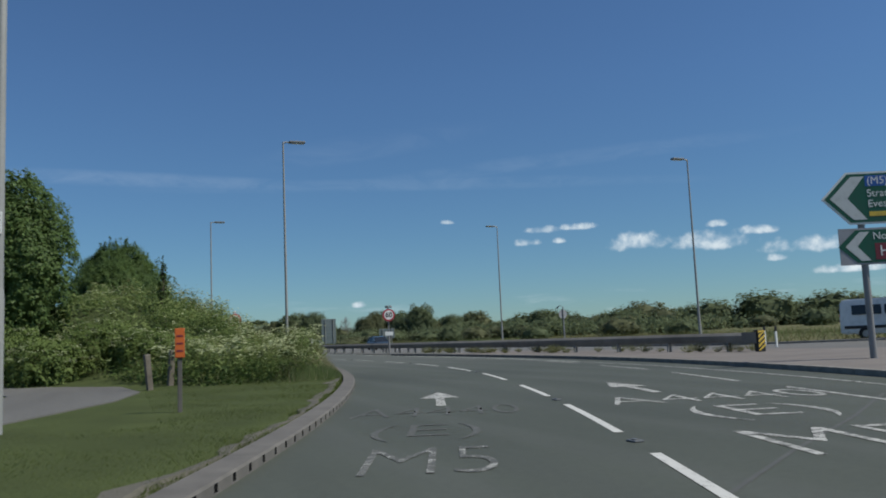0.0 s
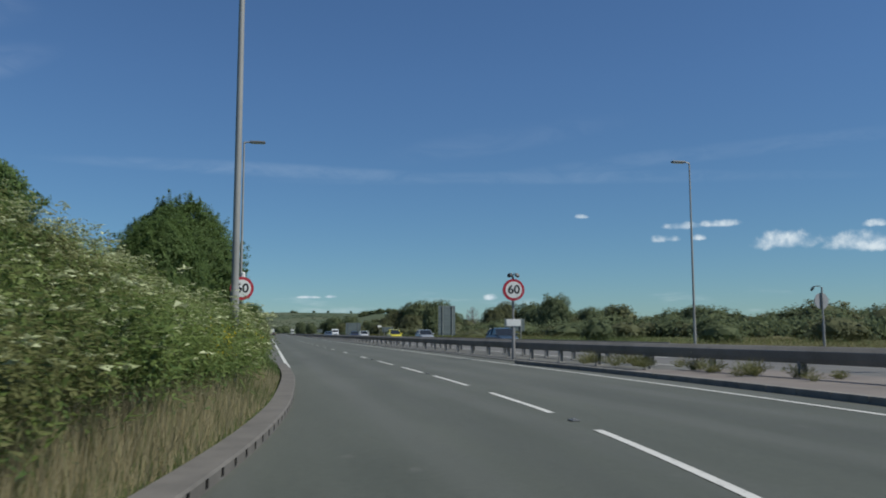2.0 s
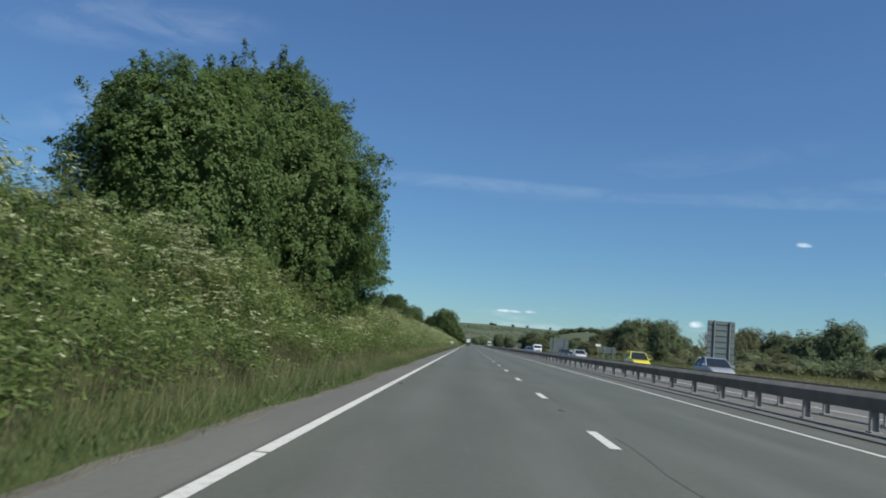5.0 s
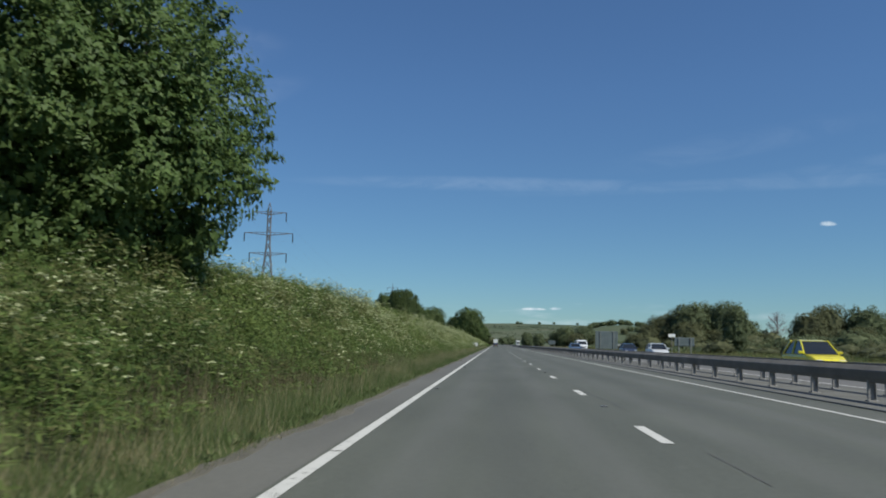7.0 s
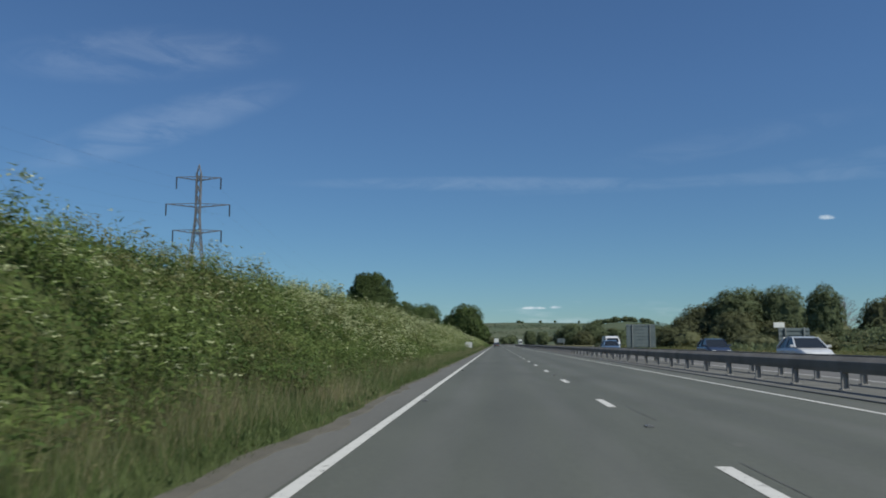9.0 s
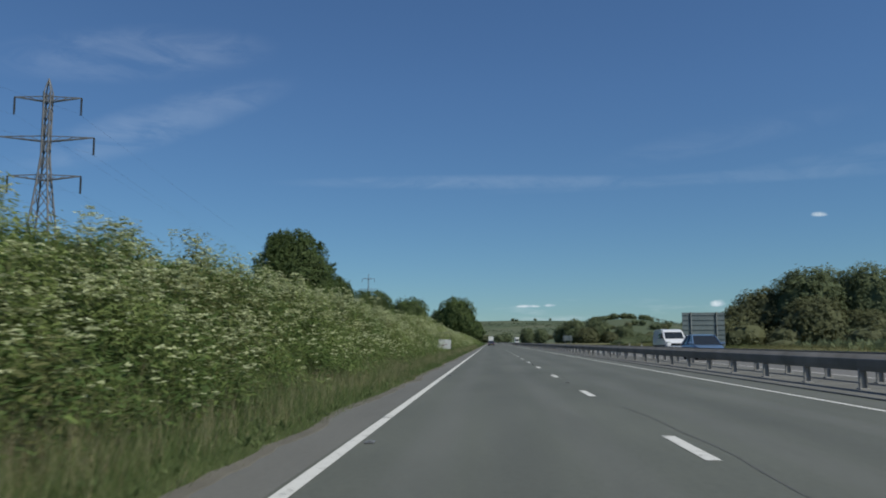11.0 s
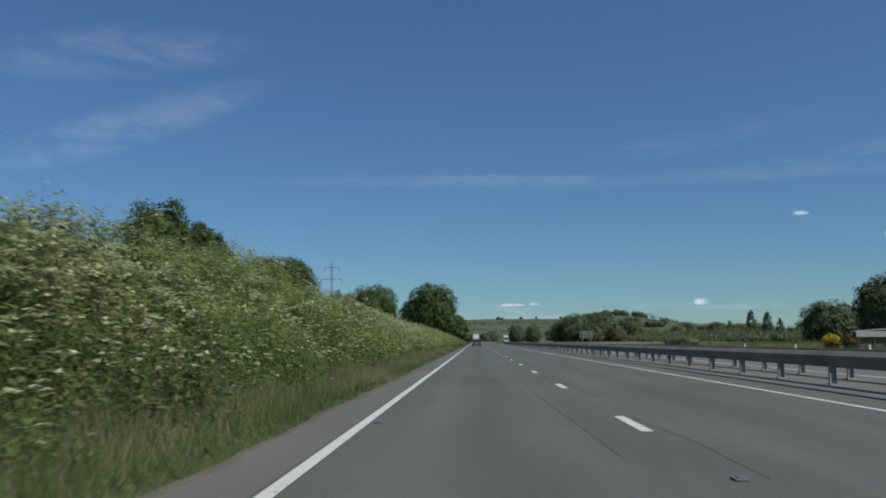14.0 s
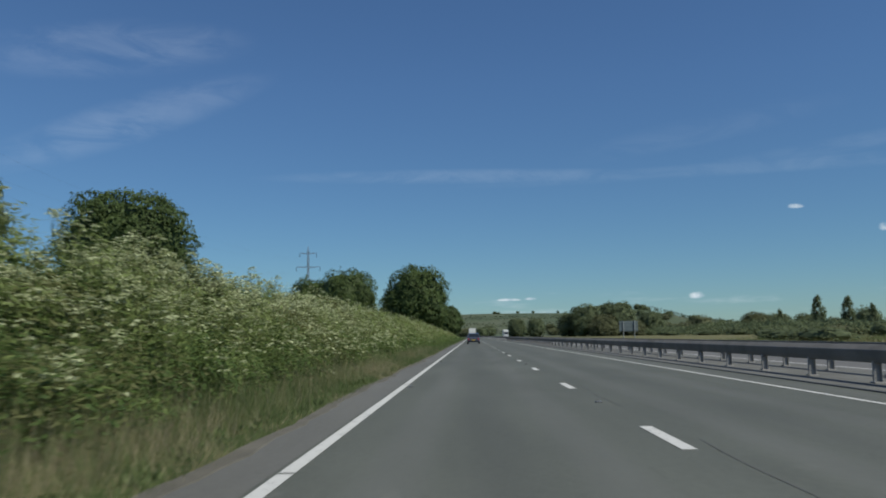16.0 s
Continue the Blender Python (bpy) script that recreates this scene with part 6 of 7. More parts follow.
# ---------------------------------------------------------------- plants of the bank and verge
def cover(x, y):
    """How far the plants of the bank have begun (0 to 1)."""
    start = -48.6 + np.maximum(-10.5 - x, 0) * 1.9
    return smooth((y - start) / 1.5)


def scatter(n, y0, y1, d0, d1, rng, power=1.0):
    """n places between two distances from the foot of the bank."""
    y = rng.uniform(y0, y1, n)
    x = foot(y) - (d0 + (d1 - d0) * rng.random(n) ** power)
    keep = rng.random(n) < cover(x, y)
    return x[keep], y[keep]


# the plants crowd into domed clumps with darker hollows between them
crng = np.random.default_rng(31)
ROWS = np.array([0.5, 0.95, 1.8, 2.8, 3.9, 5.1, 6.4, 7.8, 9.2])
PER_ROW = 370
CLUMPS = len(ROWS) * PER_ROW
CLUMP_Y = np.tile(np.linspace(-49, 470, PER_ROW), len(ROWS)) + crng.uniform(-0.7, 0.7, CLUMPS) + np.repeat(crng.uniform(-0.7, 0.7, len(ROWS)), PER_ROW)
CLUMP_D = np.clip(np.repeat(ROWS, PER_ROW) + crng.normal(0, 0.22, CLUMPS), 0.3, 9.8)
CLUMP_X = foot(CLUMP_Y) - CLUMP_D + np.where(CLUMP_Y < -16, 0.45, 0.08)
CLUMP_R = crng.uniform(0.5, 1.0, CLUMPS) * np.clip(CLUMP_D / 1.2, 0.6, 1)
CLUMP_H = crng.uniform(0.7, 1.7, CLUMPS) * np.where(CLUMP_D > 4.2, 0.74, 1.0) * np.clip(CLUMP_D / 1.3, np.where(CLUMP_Y < -10, 0.95, 0.62), 1) * (0.86 + 0.3 * smooth((CLUMP_Y - 80) / 80) + 0.3 * smooth((-2 - CLUMP_Y) / 12))
CLUMP_H *= 0.72 + 0.56 * waves(CLUMP_X, CLUMP_Y, 1.15, 21.0)
CLUMP_H *= 1 - 0.6 * smooth((CLUMP_D - 2.4) / 1.4) * smooth((CLUMP_Y - 36) / 5) * smooth((50 - CLUMP_Y) / 6)
hollow = waves(CLUMP_X, CLUMP_Y, 0.8, 7.0) < 0.33
CLUMP_H = np.minimum(np.where(hollow, CLUMP_H * 0.68, CLUMP_H), 1.6)
CLUMP_H *= 1 + 0.75 * smooth((CLUMP_Y - 17) / 8) * smooth((38 - CLUMP_Y) / 4) * smooth((CLUMP_D - 1.4) / 1.5)
# a denser hedge of tall plants stands close behind the kerb of the bend
m = CLUMPS - 90     # of the last row
CLUMP_Y[m:] = crng.uniform(-41, -10.5, 90)
CLUMP_D[m:] = crng.uniform(0.15, 0.95, 90)
CLUMP_X[m:] = foot(CLUMP_Y[m:]) - CLUMP_D[m:] + np.where(CLUMP_Y[m:] < -18, 0.3, 0.05)
CLUMP_R[m:] = crng.uniform(0.45, 0.75, 90)
CLUMP_H[m:] = crng.uniform(1.15, 1.8, 90) * smooth((CLUMP_Y[m:] + 45) / 8)
CLUMP_KIND = waves(CLUMP_X, CLUMP_Y, 3.1, 12.0) + crng.normal(0, 0.17, CLUMPS) + 0.22 * smooth((CLUMP_D - 2.5) / 2) * smooth((CLUMP_Y - 48) / 10) * smooth((115 - CLUMP_Y) / 15)


def clumped(n, y0, y1, d0, d1, rng, loose=0.12):
    """Places in clumps, with the height that the clump's dome has there."""
    which = np.flatnonzero((CLUMP_Y > y0) & (CLUMP_Y < y1) & (CLUMP_D > d0) & (CLUMP_D < d1))
    w = CLUMP_R[which] ** 2
    k = rng.choice(which, n, p=w / w.sum())
    q = np.sqrt(rng.random(n))
    a = rng.uniform(0, 2 * math.pi, n)
    x, y = CLUMP_X[k] + np.cos(a) * q * CLUMP_R[k], CLUMP_Y[k] + np.sin(a) * q * CLUMP_R[k]
    h = CLUMP_H[k] * (1.02 - 0.45 * q**2) * np.where(CLUMP_D[k] > 5.7, 0.7, 1.0)
    m = int(n * loose)
    x[:m], y[:m] = (lambda yy: (foot(yy) - rng.uniform(max(d0, 0.3), d1, m), yy))(rng.uniform(y0, y1, m))
    h[:m] = rng.uniform(0.6, 1.1, m)
    keep = (rng.random(n) < cover(x, y)) & (x < foot(y) + np.where(y < -20, 0.5, 0.05))
    return x[keep], y[keep], h[keep]


def umbel_plants(heap, x, y, h, rng, n_leaf, n_umbel, n_petal, big=1.0):
    """Cow parsley: a stalk, feathered leaves and flat creamy heads."""
    n = len(x)
    z = ground_z(x, y)
    h = np.minimum(h * rng.uniform(0.8, 1.12, n), 2.2)
    base = np.stack([x, y, z], 1)
    lean = np.stack([rng.normal(0.04, 0.12, n), rng.normal(0, 0.12, n), np.ones(n)], 1)
    top = base + lean * h[:, None]
    t = turns(n, rng)
    t[:, 2] = 0
    wd = 0.006 * big
    heap.add(np.stack([base - t * wd, base + t * wd, top], 1), 0)
    k = np.repeat(np.arange(n), n_leaf)
    f = rng.uniform(0.3, 1.0, len(k)) ** 0.8
    a = turns(len(k), rng)
    a[:, 2] = rng.uniform(-0.4, 0.4, len(k))
    a /= np.linalg.norm(a, axis=1, keepdims=True)
    side = np.cross(a, np.array([0, 0, 1.0]) + turns(len(k), rng) * 0.5)
    side /= np.linalg.norm(side, axis=1, keepdims=True)
    p = base[k] + lean[k] * (h[k] * f)[:, None] + a * rng.uniform(0.02, 0.14, (len(k), 1))
    size = big * rng.uniform(0.06, 0.17, len(k)) * (1.25 - 0.5 * f)
    heap.add(leaves3(p, a, side, size, size * rng.uniform(0.25, 0.42, len(k))), 1)
    bloom = (0.12 + 0.88 * smooth((waves(x, y, 4.5, 9.0) - 0.3) / 0.25)) * (0.75 + 0.25 * smooth((y - 90) / 60) + 0.25 * smooth((44 - y) / 12))
    bloom = np.maximum(bloom, 0.72 * smooth((y - 236) / 12) * smooth((300 - y) / 20))
    bloom = bloom * (1 - 0.45 * smooth((y - 26) / 6) * smooth((62 - y) / 12))
    j = np.repeat(np.arange(n), n_umbel)
    bloom = bloom * (0.2 + 0.8 * smooth((h - 0.5) / 0.35)) * np.where((foot(y) - x < 2.0) & (y > 2), 0.22, 1.0)
    j = j[rng.random(len(j)) < bloom[j]]
    off = turns(len(j), rng) * rng.uniform(0.03, 0.24, (len(j), 1))
    off[:, 2] = -np.abs(off[:, 2]) * 1.1 + 0.07
    c = top[j] + off
    foot_p = base[j] + lean[j] * (h[j] * 0.72)[:, None]
    t = turns(len(j), rng) * 0.0035 * big
    heap.add(np.stack([foot_p - t, foot_p + t, c], 1), 0)
    i = np.repeat(np.arange(len(j)), n_petal)
    r = big * rng.uniform(0.005, 0.062, len(i))
    ang = rng.uniform(0, 2 * math.pi, len(i))
    q = c[i] + np.stack([np.cos(ang) * r, np.sin(ang) * r, 0.012 - r * r * 3 + rng.normal(0, 0.004, len(i))], 1)
    a = np.stack([np.cos(ang), np.sin(ang), rng.normal(0, 0.3, len(i))], 1)
    s = np.stack([-np.sin(ang), np.cos(ang), rng.normal(0, 0.3, len(i))], 1)
    size = big * rng.uniform(0.028, 0.054, len(i))
    heap.add(leaves3(q - a * size[:, None] * 0.5, a, s, size * 1.15, size * 1.2), 2)


rng = np.random.default_rng(21)
herb = Heap()
umbel_plants(herb, *clumped(3600, -49, 45, 0.2, 4.8, rng), rng, 9, 8, 6, 1.15)
umbel_plants(herb, *clumped(3600, 42, 110, 0.2, 4.8, rng), rng, 8, 9, 5, 1.05)
umbel_plants(herb, *clumped(7400, 105, 275, 0.2, 4.8, rng), rng, 7, 12, 6, 1.15)
umbel_plants(herb, *clumped(4600, -49, 275, 4.6, 9.6, rng), rng, 18, 5, 4, 1.25)
umbel_plants(herb, *clumped(2400, 272, 340, 0.2, 9.6, rng), rng, 7, 5, 3, 1.4)
umbel_plants(herb, *clumped(2000, 338, 470, 0.2, 9.6, rng), rng, 6, 4, 3, 1.9)
parsley = new("cow_parsley", herb.mesh("cow_parsley", [STALK, HERB, UMBEL]))
tagged(parsley, "tall white-flowered cow parsley crowding the roadside bank", "wild plants", kind="stuff")

# feathery foliage over the domes of the clumps, thinner inside them
rng = np.random.default_rng(22)
low = Heap()
for n, y0, y1, d0, d1, size in ((300000, -49, -8, 0.0, 2.4, 0.068), (440000, -8, 275, 0.0, 2.4, 0.092), (300000, -49, 275, 2.4, 6.0, 0.13), (120000, -49, 275, 6.0, 10.0, 0.19), (30000, 272, 340, 0.0, 10, 0.26), (24000, 336, 471, 0.0, 10, 0.4)):
    which = np.flatnonzero((CLUMP_Y > y0) & (CLUMP_Y < y1) & (CLUMP_D > d0) & (CLUMP_D <= d1))
    w = CLUMP_R[which] * (CLUMP_R[which] + CLUMP_H[which])
    k = rng.choice(which, n, p=w / w.sum())
    u = turns(n, rng)
    u[:, 2] = np.abs(u[:, 2])
    deep = 1 - 0.5 * rng.random(n) ** 2.2
    # ragged sprays stand out of the dome
    ruff = 1 + 0.14 * np.sin(u[:, 0] * 7 + k) * np.sin(u[:, 1] * 6 + k * 2.0) + 0.08 * np.sin(u[:, 2] * 11 + k * 3.0)
    e = u * (deep * ruff)[:, None]
    x, y = CLUMP_X[k] + e[:, 0] * CLUMP_R[k], CLUMP_Y[k] + e[:, 1] * CLUMP_R[k]
    z = ground_z(CLUMP_X[k], CLUMP_Y[k]) - 0.1 + e[:, 2] * CLUMP_H[k]
    keep = (rng.random(n) < cover(x, y)) & (x < np.where(y < -20, KERB_L(np.clip(y, -96, -10)) - 0.25, -5.0))
    keep &= rng.random(n) < np.where(CLUMP_D[k] < 1.7, 0.12 + 0.3 * smooth((y - 70) / 40), 0.25) + 0.75 * smooth((e[:, 2] - np.where(CLUMP_D[k] < 1.7, 0.34, 0.22)) / 0.3)
    keep &= (z > ground_z(x, y) + np.where(CLUMP_D[k] < 1.3, rng.uniform(0.15, 0.5, n) * (1 - 0.6 * smooth((y - 70) / 40)), 0.0))
    x, y, z, u, k = x[keep], y[keep], z[keep], u[keep], k[keep]
    z = np.maximum(z, ground_z(x, y) + 0.03)
    m = len(x)
    face = u * 0.6 + np.array([0, 0, 0.45]) + turns(m, rng) * 0.42
    face /= np.linalg.norm(face, axis=1, keepdims=True)
    a = across(face, rng)
    sz = size * rng.uniform(0.6, 1.5, m)
    q = leaves3(np.stack([x, y, z], 1), a, np.cross(face, a), sz, sz * 0.36)
    kind = CLUMP_KIND[k] + rng.normal(0, 0.06, m)
    # dark nettle leaves in the lower storey put the hollows' shade into the colour
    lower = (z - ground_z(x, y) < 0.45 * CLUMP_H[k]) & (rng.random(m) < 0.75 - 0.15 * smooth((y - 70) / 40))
    # and the foot of the bank is darkened in the same way
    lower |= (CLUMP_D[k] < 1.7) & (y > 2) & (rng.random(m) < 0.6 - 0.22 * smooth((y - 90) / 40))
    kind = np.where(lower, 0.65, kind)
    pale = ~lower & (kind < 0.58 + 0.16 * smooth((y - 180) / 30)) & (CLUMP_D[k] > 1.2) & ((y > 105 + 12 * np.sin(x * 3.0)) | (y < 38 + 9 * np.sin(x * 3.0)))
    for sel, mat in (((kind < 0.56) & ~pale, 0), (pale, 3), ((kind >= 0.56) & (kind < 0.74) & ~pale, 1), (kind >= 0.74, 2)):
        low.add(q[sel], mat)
# low cover of ivy and goosegrass over the soil between the clumps
x, y = scatter(170000, -49, 275, 1.3, 6.5, rng, 1.2)
a = turns(len(x), rng)
a[:, 2] *= 0.6
sz = rng.uniform(0.06, 0.15, len(x))
q = leaves3(np.stack([x, y, ground_z(x, y) + 0.03 + 0.34 * rng.random(len(x)) ** 2 * np.clip((foot(y) - x) / 1.2, 0.2, 1)], 1), a, across(a, rng), sz, sz * 0.6)
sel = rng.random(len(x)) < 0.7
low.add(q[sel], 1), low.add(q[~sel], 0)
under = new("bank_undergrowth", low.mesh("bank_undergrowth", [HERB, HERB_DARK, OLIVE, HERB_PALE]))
tagged(under, "tangled green nettles and brambles under the flowering plants, coloured darker low down as shade", "undergrowth", kind="stuff")


def blades(heap, x, y, h, width, rng, mat, bend=0.35):
    """Single narrow grass blades."""
    n = len(x)
    b = np.stack([x, y, ground_z(x, y) - 0.02], 1)
    t = turns(n, rng)
    t[:, 2] = 0
    t /= np.linalg.norm(t, axis=1, keepdims=True) + 1e-9
    d = turns(n, rng)
    tip = b + np.stack([d[:, 0] * bend * h + 0.06 * h, d[:, 1] * bend * h, h], 1)
    heap.add(np.stack([b - t * width, b + t * width, tip], 1), mat)


rng = np.random.default_rng(23)
g = Heap()
# verge grass between the shoulder and the flowers
y = rng.uniform(-18, 300, 210000)
x = -4.30 - 1.35 * rng.random(len(y)) ** 0.9
d = np.clip((-4.2 - x) / 0.8, 0.2, 1)
h = rng.uniform(0.14, 0.46, len(y)) * d * (0.6 + 0.8 * waves(x, y, 2.0, 3.0))
kind = 0.65 * waves(x, y, 3.5, 8.0) + 0.35 * waves(x, y, 0.5, 2.0) + rng.normal(0, 0.2, len(y)) + 0.2 * smooth((y - 190) / 40)
for sel, mat in ((kind < 0.78, 0), (kind >= 0.78, 1)):
    blades(g, x[sel], y[sel], h[sel], 0.0036, rng, mat, 0.75)
y = rng.uniform(60, 290, 60000)
x = -5.1 - 1.3 * rng.random(len(y))
h = rng.uniform(0.3, 0.75, len(y)) * (0.6 + 0.7 * waves(x, y, 1.6, 5.0))
sel = rng.random(len(y)) < 0.16 + 0.4 * smooth((waves(x, y, 2.2, 11.0) - 0.5) / 0.2)
blades(g, x[~sel], y[~sel], h[~sel], 0.0045, rng, 0, 0.5)
blades(g, x[sel], y[sel], h[sel], 0.0035, rng, 1, 0.4)
# single tall stems gone to seed
y = rng.uniform(-16, 290, 12000)
x = -4.7 - 1.2 * rng.random(len(y))
blades(g, x, y, rng.uniform(0.35, 0.75, len(y)), 0.0028, rng, 1, 0.25)
# the same, kerbside in the bend, taller and drier
y = rng.uniform(-49, -17, 40000)
x = KERB_L(y) - 0.33 - 1.5 * rng.random(len(y))
keep = rng.random(len(y)) < smooth((y + 49) / 3)
x, y = x[keep], y[keep]
h = rng.uniform(0.15, 0.52, len(y)) * np.clip((KERB_L(y) - 0.2 - x) / 0.6, 0.3, 1)
dry = smooth((waves(x, y, 4, 2.0) - 0.3) / 0.3) * np.where((y > -43.5) & (y < -24), 0.9, 0.3)
dry = np.where((y > -44.5) & (y < -35), np.maximum(dry, 0.9), dry)
h = h * np.where((y > -44.5) & (y < -35), 1.35, 1.0)
sel = rng.random(len(y)) < dry
blades(g, x[sel], y[sel], h[sel], 0.004, rng, 1, 0.25)
blades(g, x[~sel], y[~sel], h[~sel], 0.005, rng, 0, 0.4)
# grass through the bank, with brown seed heads high up
x, y = scatter(36000, -48, 275, 0.2, 9.0, rng)
h = rng.uniform(0.35, 0.95, len(y))
brown = (waves(x, y, 9, 14.0) + rng.normal(0, 0.12, len(y)) > 0.68) & (foot(y) - x > 2.5)
blades(g, x[~brown], y[~brown], h[~brown], 0.0032, rng, 0, 0.35)
blades(g, x[brown], y[brown], h[brown] * 1.05, 0.0035, rng, 2, 0.35)
x, y = scatter(16000, 272, 560, -0.8, 9.0, rng)
blades(g, x, y, rng.uniform(0.4, 1.0, len(y)), 0.009, rng, 0, 0.35)
# dead stalks of last year, their dark brown painting shade under the flowers
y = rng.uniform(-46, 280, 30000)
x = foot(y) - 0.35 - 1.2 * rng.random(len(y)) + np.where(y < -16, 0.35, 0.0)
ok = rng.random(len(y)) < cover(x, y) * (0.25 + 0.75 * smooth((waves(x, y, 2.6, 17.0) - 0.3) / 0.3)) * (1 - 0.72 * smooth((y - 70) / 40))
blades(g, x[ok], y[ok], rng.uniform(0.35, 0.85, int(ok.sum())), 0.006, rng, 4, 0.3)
# tufts of broad dock and plantain leaves at the edge of the shoulder
m = 2000
y, x = rng.uniform(-17, 290, m), -4.55 - 0.75 * rng.random(m) ** 1.2
k = np.repeat(np.arange(m), 9)
a = turns(len(k), rng)
a[:, 2] = np.abs(a[:, 2]) + 0.7
a /= np.linalg.norm(a, axis=1, keepdims=True)
size = np.repeat(rng.uniform(0.05, 0.14, m), 9) * rng.uniform(0.7, 1.3, len(k))
base = np.stack([x[k], y[k], ground_z(x[k], y[k])], 1) + rng.normal(0, 0.03, (len(k), 3)) * np.array([1, 1, 0.2])
g.add(leaves(base, a, across(a, rng), size, size * 0.26), 3)
verge = new("verge_grass", g.mesh("verge_grass", [GRASS, STRAW, RUST, DOCK, DEAD_SHADE]))
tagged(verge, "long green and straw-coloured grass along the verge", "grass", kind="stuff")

rng = np.random.default_rng(24)
g = Heap()
y = rng.uniform(-72, -40, 150000)
x = KERB_L(y) - 0.32 - 18 * rng.random(len(y)) ** 1.8
ok = ~((x < -11.9) & (x > -15.1) & (y < -43) & (y > -58.5)) & ((x > -15.5) | (y < -58)) & (y < -44)
x, y = x[ok], y[ok]
blades(g, x, y, rng.uniform(0.02, 0.055, len(y)) * (0.6 + 0.9 * waves(x, y, 0.7, 4.0)), 0.004, rng, 0, 1.0)
lawn = new("mown_grass", g.mesh("mown_grass", [LAWN]))
tagged(lawn, "short mown grass between kerb and footpath", "grass", kind="stuff")

rng = np.random.default_rng(25)
g = Heap()
y = rng.uniform(-60, 330, 95000)
x = 18.3 + 34 * rng.random(len(y)) ** 1.7
off = FAR_R(np.clip(y, -70, 40)) + 0.6
ok = x > off
x, y = x[ok], y[ok]
h = rng.uniform(0.25, 0.8, len(y)) * (0.45 + 0.8 * waves(x, y, 11, 2.0)) * np.clip((x - 17.5) / 4, 0.35, 1)
dry = waves(x, y, 14, 6.0) + rng.normal(0, 0.2, len(y)) > 0.38
blades(g, x[dry], y[dry], h[dry], 0.014, rng, 0, 0.8)
blades(g, x[~dry], y[~dry], h[~dry], 0.016, rng, 1, 0.8)
field = new("field_grass", g.mesh("field_grass", [FIELD, GRASS]))
tagged(field, "tall olive and straw field grass beyond the far kerb", "grass", kind="stuff")

# yellow flowers by the speed limit sign
rng = np.random.default_rng(26)
g = Heap()
for cx, cy, n in ((-5.1, -31.7, 12), (-5.05, -30.9, 13), (-4.95, -27.3, 22), (-5.05, -32.4, 9), (-5.5, -22, 10), (-5.9, -9.5, 8)):
    x, y = cx + rng.normal(0, 0.16, n), cy + rng.normal(0, 0.4, n)
    z = ground_z(x, y) + rng.uniform(0.6, 1.1, n)
    c = np.repeat(np.stack([x, y, z], 1), 9, axis=0) + rng.normal(0, 0.05, (n * 9, 3))
    a = turns(len(c), rng)
    g.add(leaves(c, a, across(a, rng), np.full(len(c), 0.048), np.full(len(c), 0.042)), 0)
    b = np.stack([x, y, ground_z(x, y)], 1)
    t = np.stack([x, y, z], 1)
    wv = np.array([0.005, 0.005, 0])
    g.add(np.stack([b - wv, b + wv, t + wv, t - wv], 1), 1)
ragwort = new("yellow_flowers", g.mesh("yellow_flowers", [YELLOW_PETAL, STALK]))
tagged(ragwort, "bright yellow wild flowers among the roadside plants", "wild flowers", kind="stuff")


# a field shelter with a pale roof beyond the far verge, and gorse beside it
shelter = thing("field_shelter", pose(31.9, 259.5, 0.25, 0, 0, -14) @ Matrix.Diagonal((0.66, 0.66, 0.78, 1)), "low field shelter with a pale sheet roof and dark boarded walls", "shed")
part("wall", block(-1.9, 1.9, -1.3, 1.3, -0.2, 1.75, 0.03), WOOD, shelter)
part("roof", extruded([(-2.15, 1.72), (2.15, 1.95), (2.15, 2.05), (-2.15, 1.82)], 3.0), CHALK, shelter, "pale corrugated roof", at=pose(0, -1.5, 0))
part("fascia", block(-2.1, 2.1, -1.53, -1.50, 1.15, 1.74, 0.01), CHALK, shelter, "pale front sheet")
for x0 in (-1.7, 0.0, 1.7):
    part("post", block(x0 - 0.06, x0 + 0.06, -1.49, -1.37, -0.2, 1.70, 0.01), WOOD, shelter)
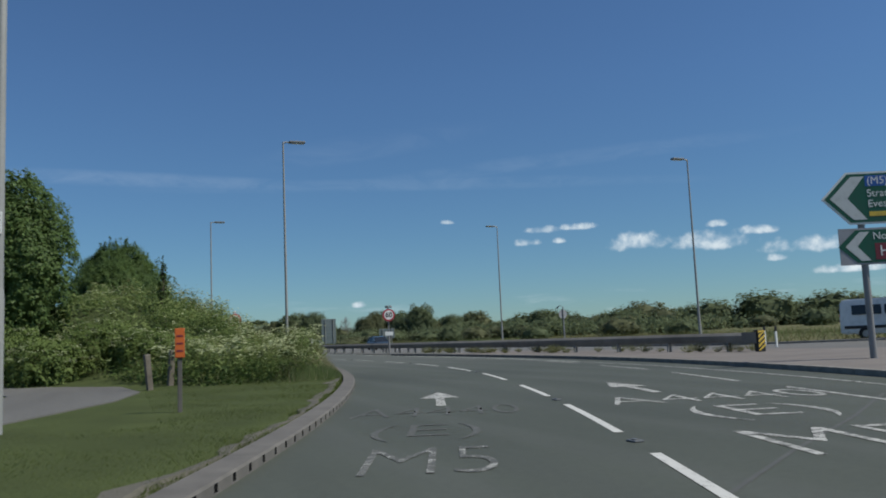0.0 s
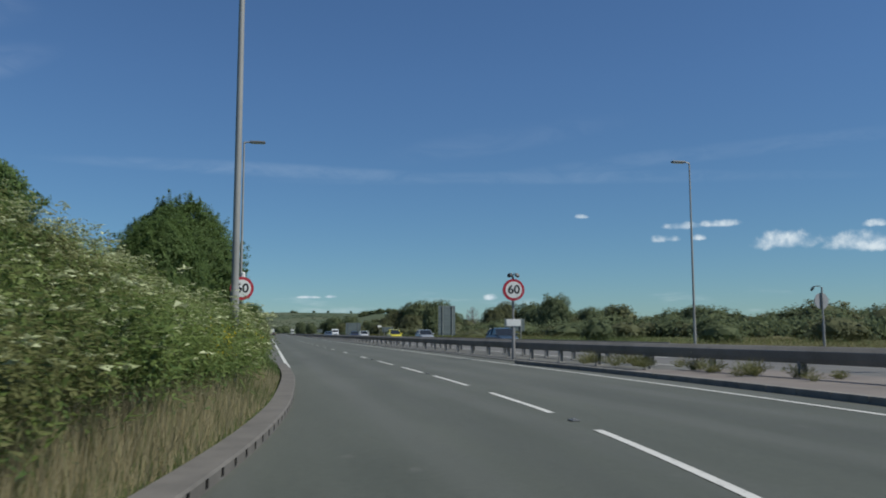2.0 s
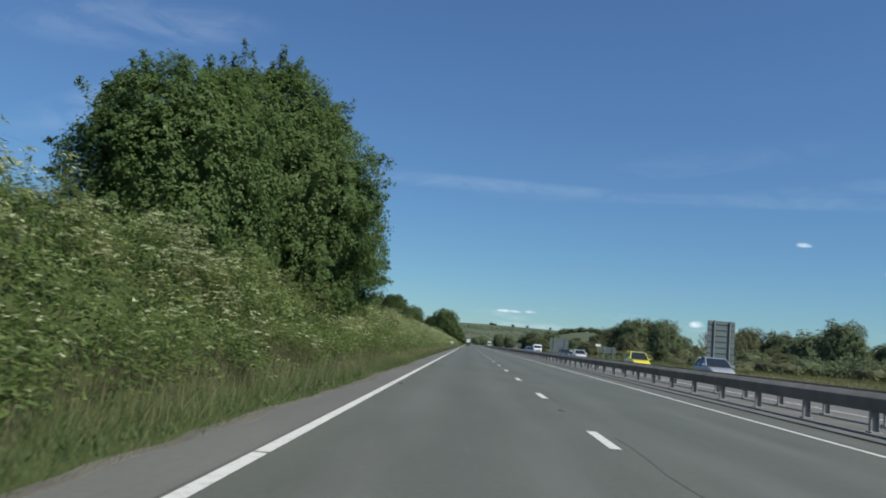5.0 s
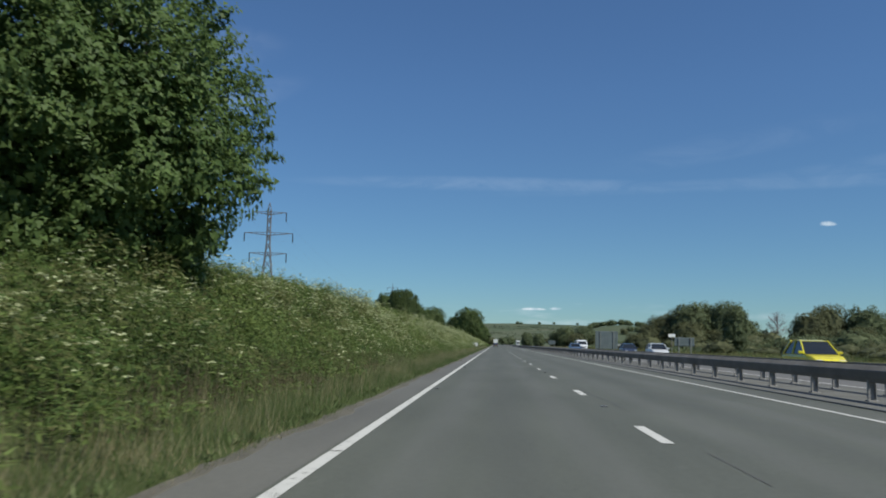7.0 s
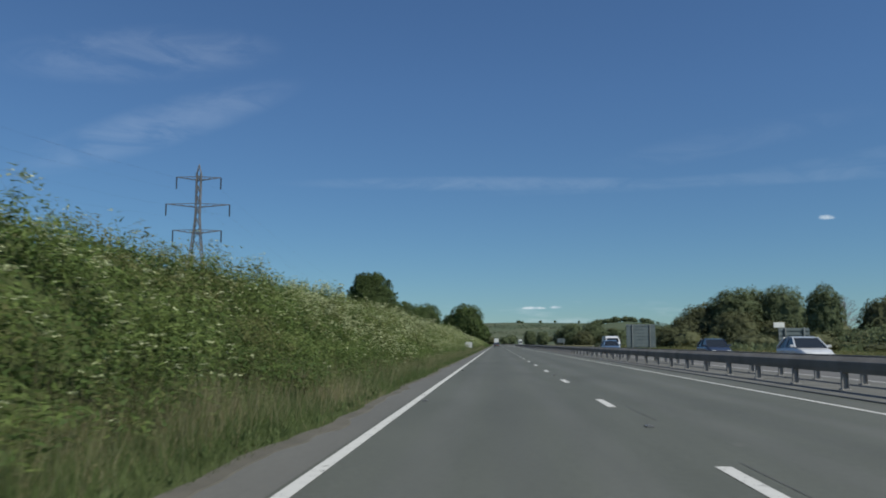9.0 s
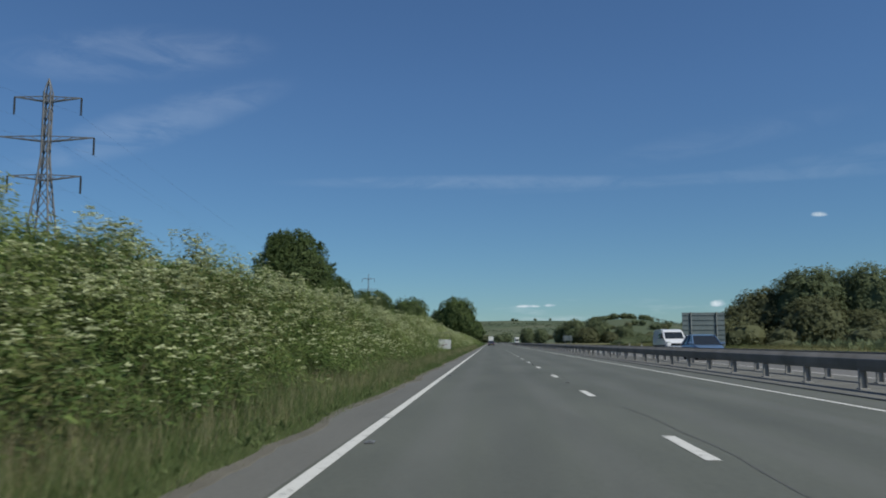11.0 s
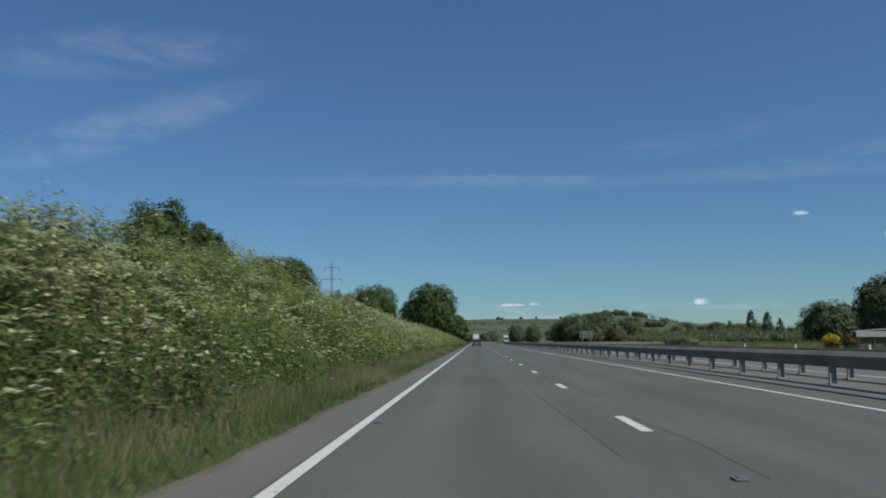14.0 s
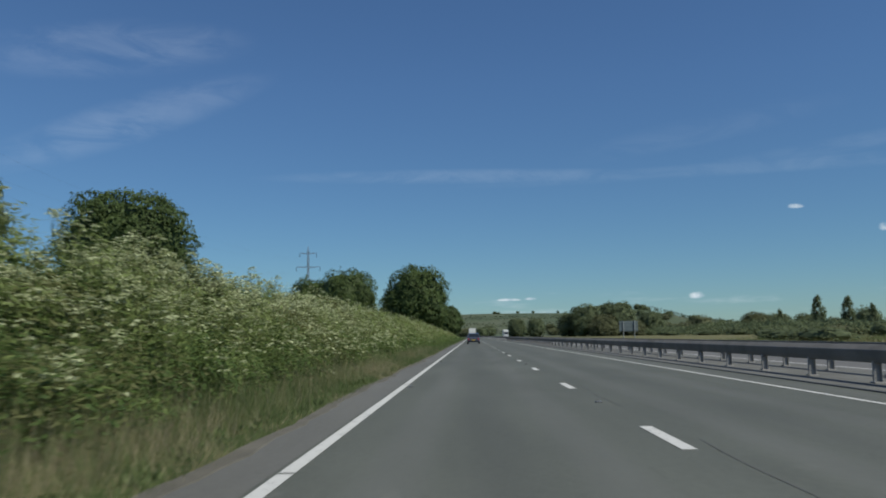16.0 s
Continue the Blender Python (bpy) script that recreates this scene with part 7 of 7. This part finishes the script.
grng = np.random.default_rng(77)
for x, y, mat, label in ((29.2, 261.2, YELLOW_PETAL, "gorse bush covered in yellow flowers beside the field shelter"), (30.0, 259.4, RUST, "rust-brown withered bush beside the field shelter")):
    bush = tree("gorse_bush", 2.1, 1.15, -0.2, 2600, 0.12, OLIVE, 20, 70 + int(x), label, 0.06, "bush", core=0.7)
    n = 900
    c = turns(n, grng) * np.array([1.1, 1.1, 1.05])
    c[:, 2] = np.abs(c[:, 2]) + 0.9
    a = turns(n, grng)
    hp = Heap()
    hp.add(leaves(c, a, across(a, grng), grng.uniform(0.1, 0.2, n), grng.uniform(0.08, 0.16, n)), 0)
    part("blossom" if mat is YELLOW_PETAL else "withered_leaves", hp.mesh("blossom", [mat]), mat, bush)
    stand(bush, x, y, scale=0.72)


# weeds that grow through the median and by the kerb
def weed(seed, size):
    rng = np.random.default_rng(seed)
    hp = Heap()
    n = 420
    a = turns(n, rng)
    a[:, 2] = np.abs(a[:, 2]) + 0.55
    a /= np.linalg.norm(a, axis=1, keepdims=True)
    p = a * rng.uniform(0.05, 0.55, (n, 1)) * np.array([1, 1, 0.8])
    hp.add(leaves(p * size, a, across(a, rng), rng.uniform(0.06, 0.16, n) * size, rng.uniform(0.010, 0.026, n) * size), 0)
    hp.add(leaves(p[:70] * size, a[:70], across(a[:70], rng), rng.uniform(0.15, 0.3, 70) * size, np.full(70, 0.008) * size), 1)
    return hp.mesh("weed_clump", [OLIVE, STRAW])


weeds = [weed(50 + k, 1.0) for k in range(4)]
rng = np.random.default_rng(27)
for k in range(44):
    y = float(-46 + 26 * rng.random() ** 1.1)
    x = float(RAIL_X(y)) + float(rng.uniform(-0.9, 0.7))
    o = new("weed_clump", weeds[k % 4])
    s = float(rng.uniform(0.45, 1.0))
    o.matrix_basis = pose(x, y, 0.1, 0, 0, float(rng.uniform(0, 360))) @ Matrix.Diagonal((s, s, s * 0.9, 1))
    tagged(o, "dry olive weed clump growing through the paved median", "weed", "weeds in the median")
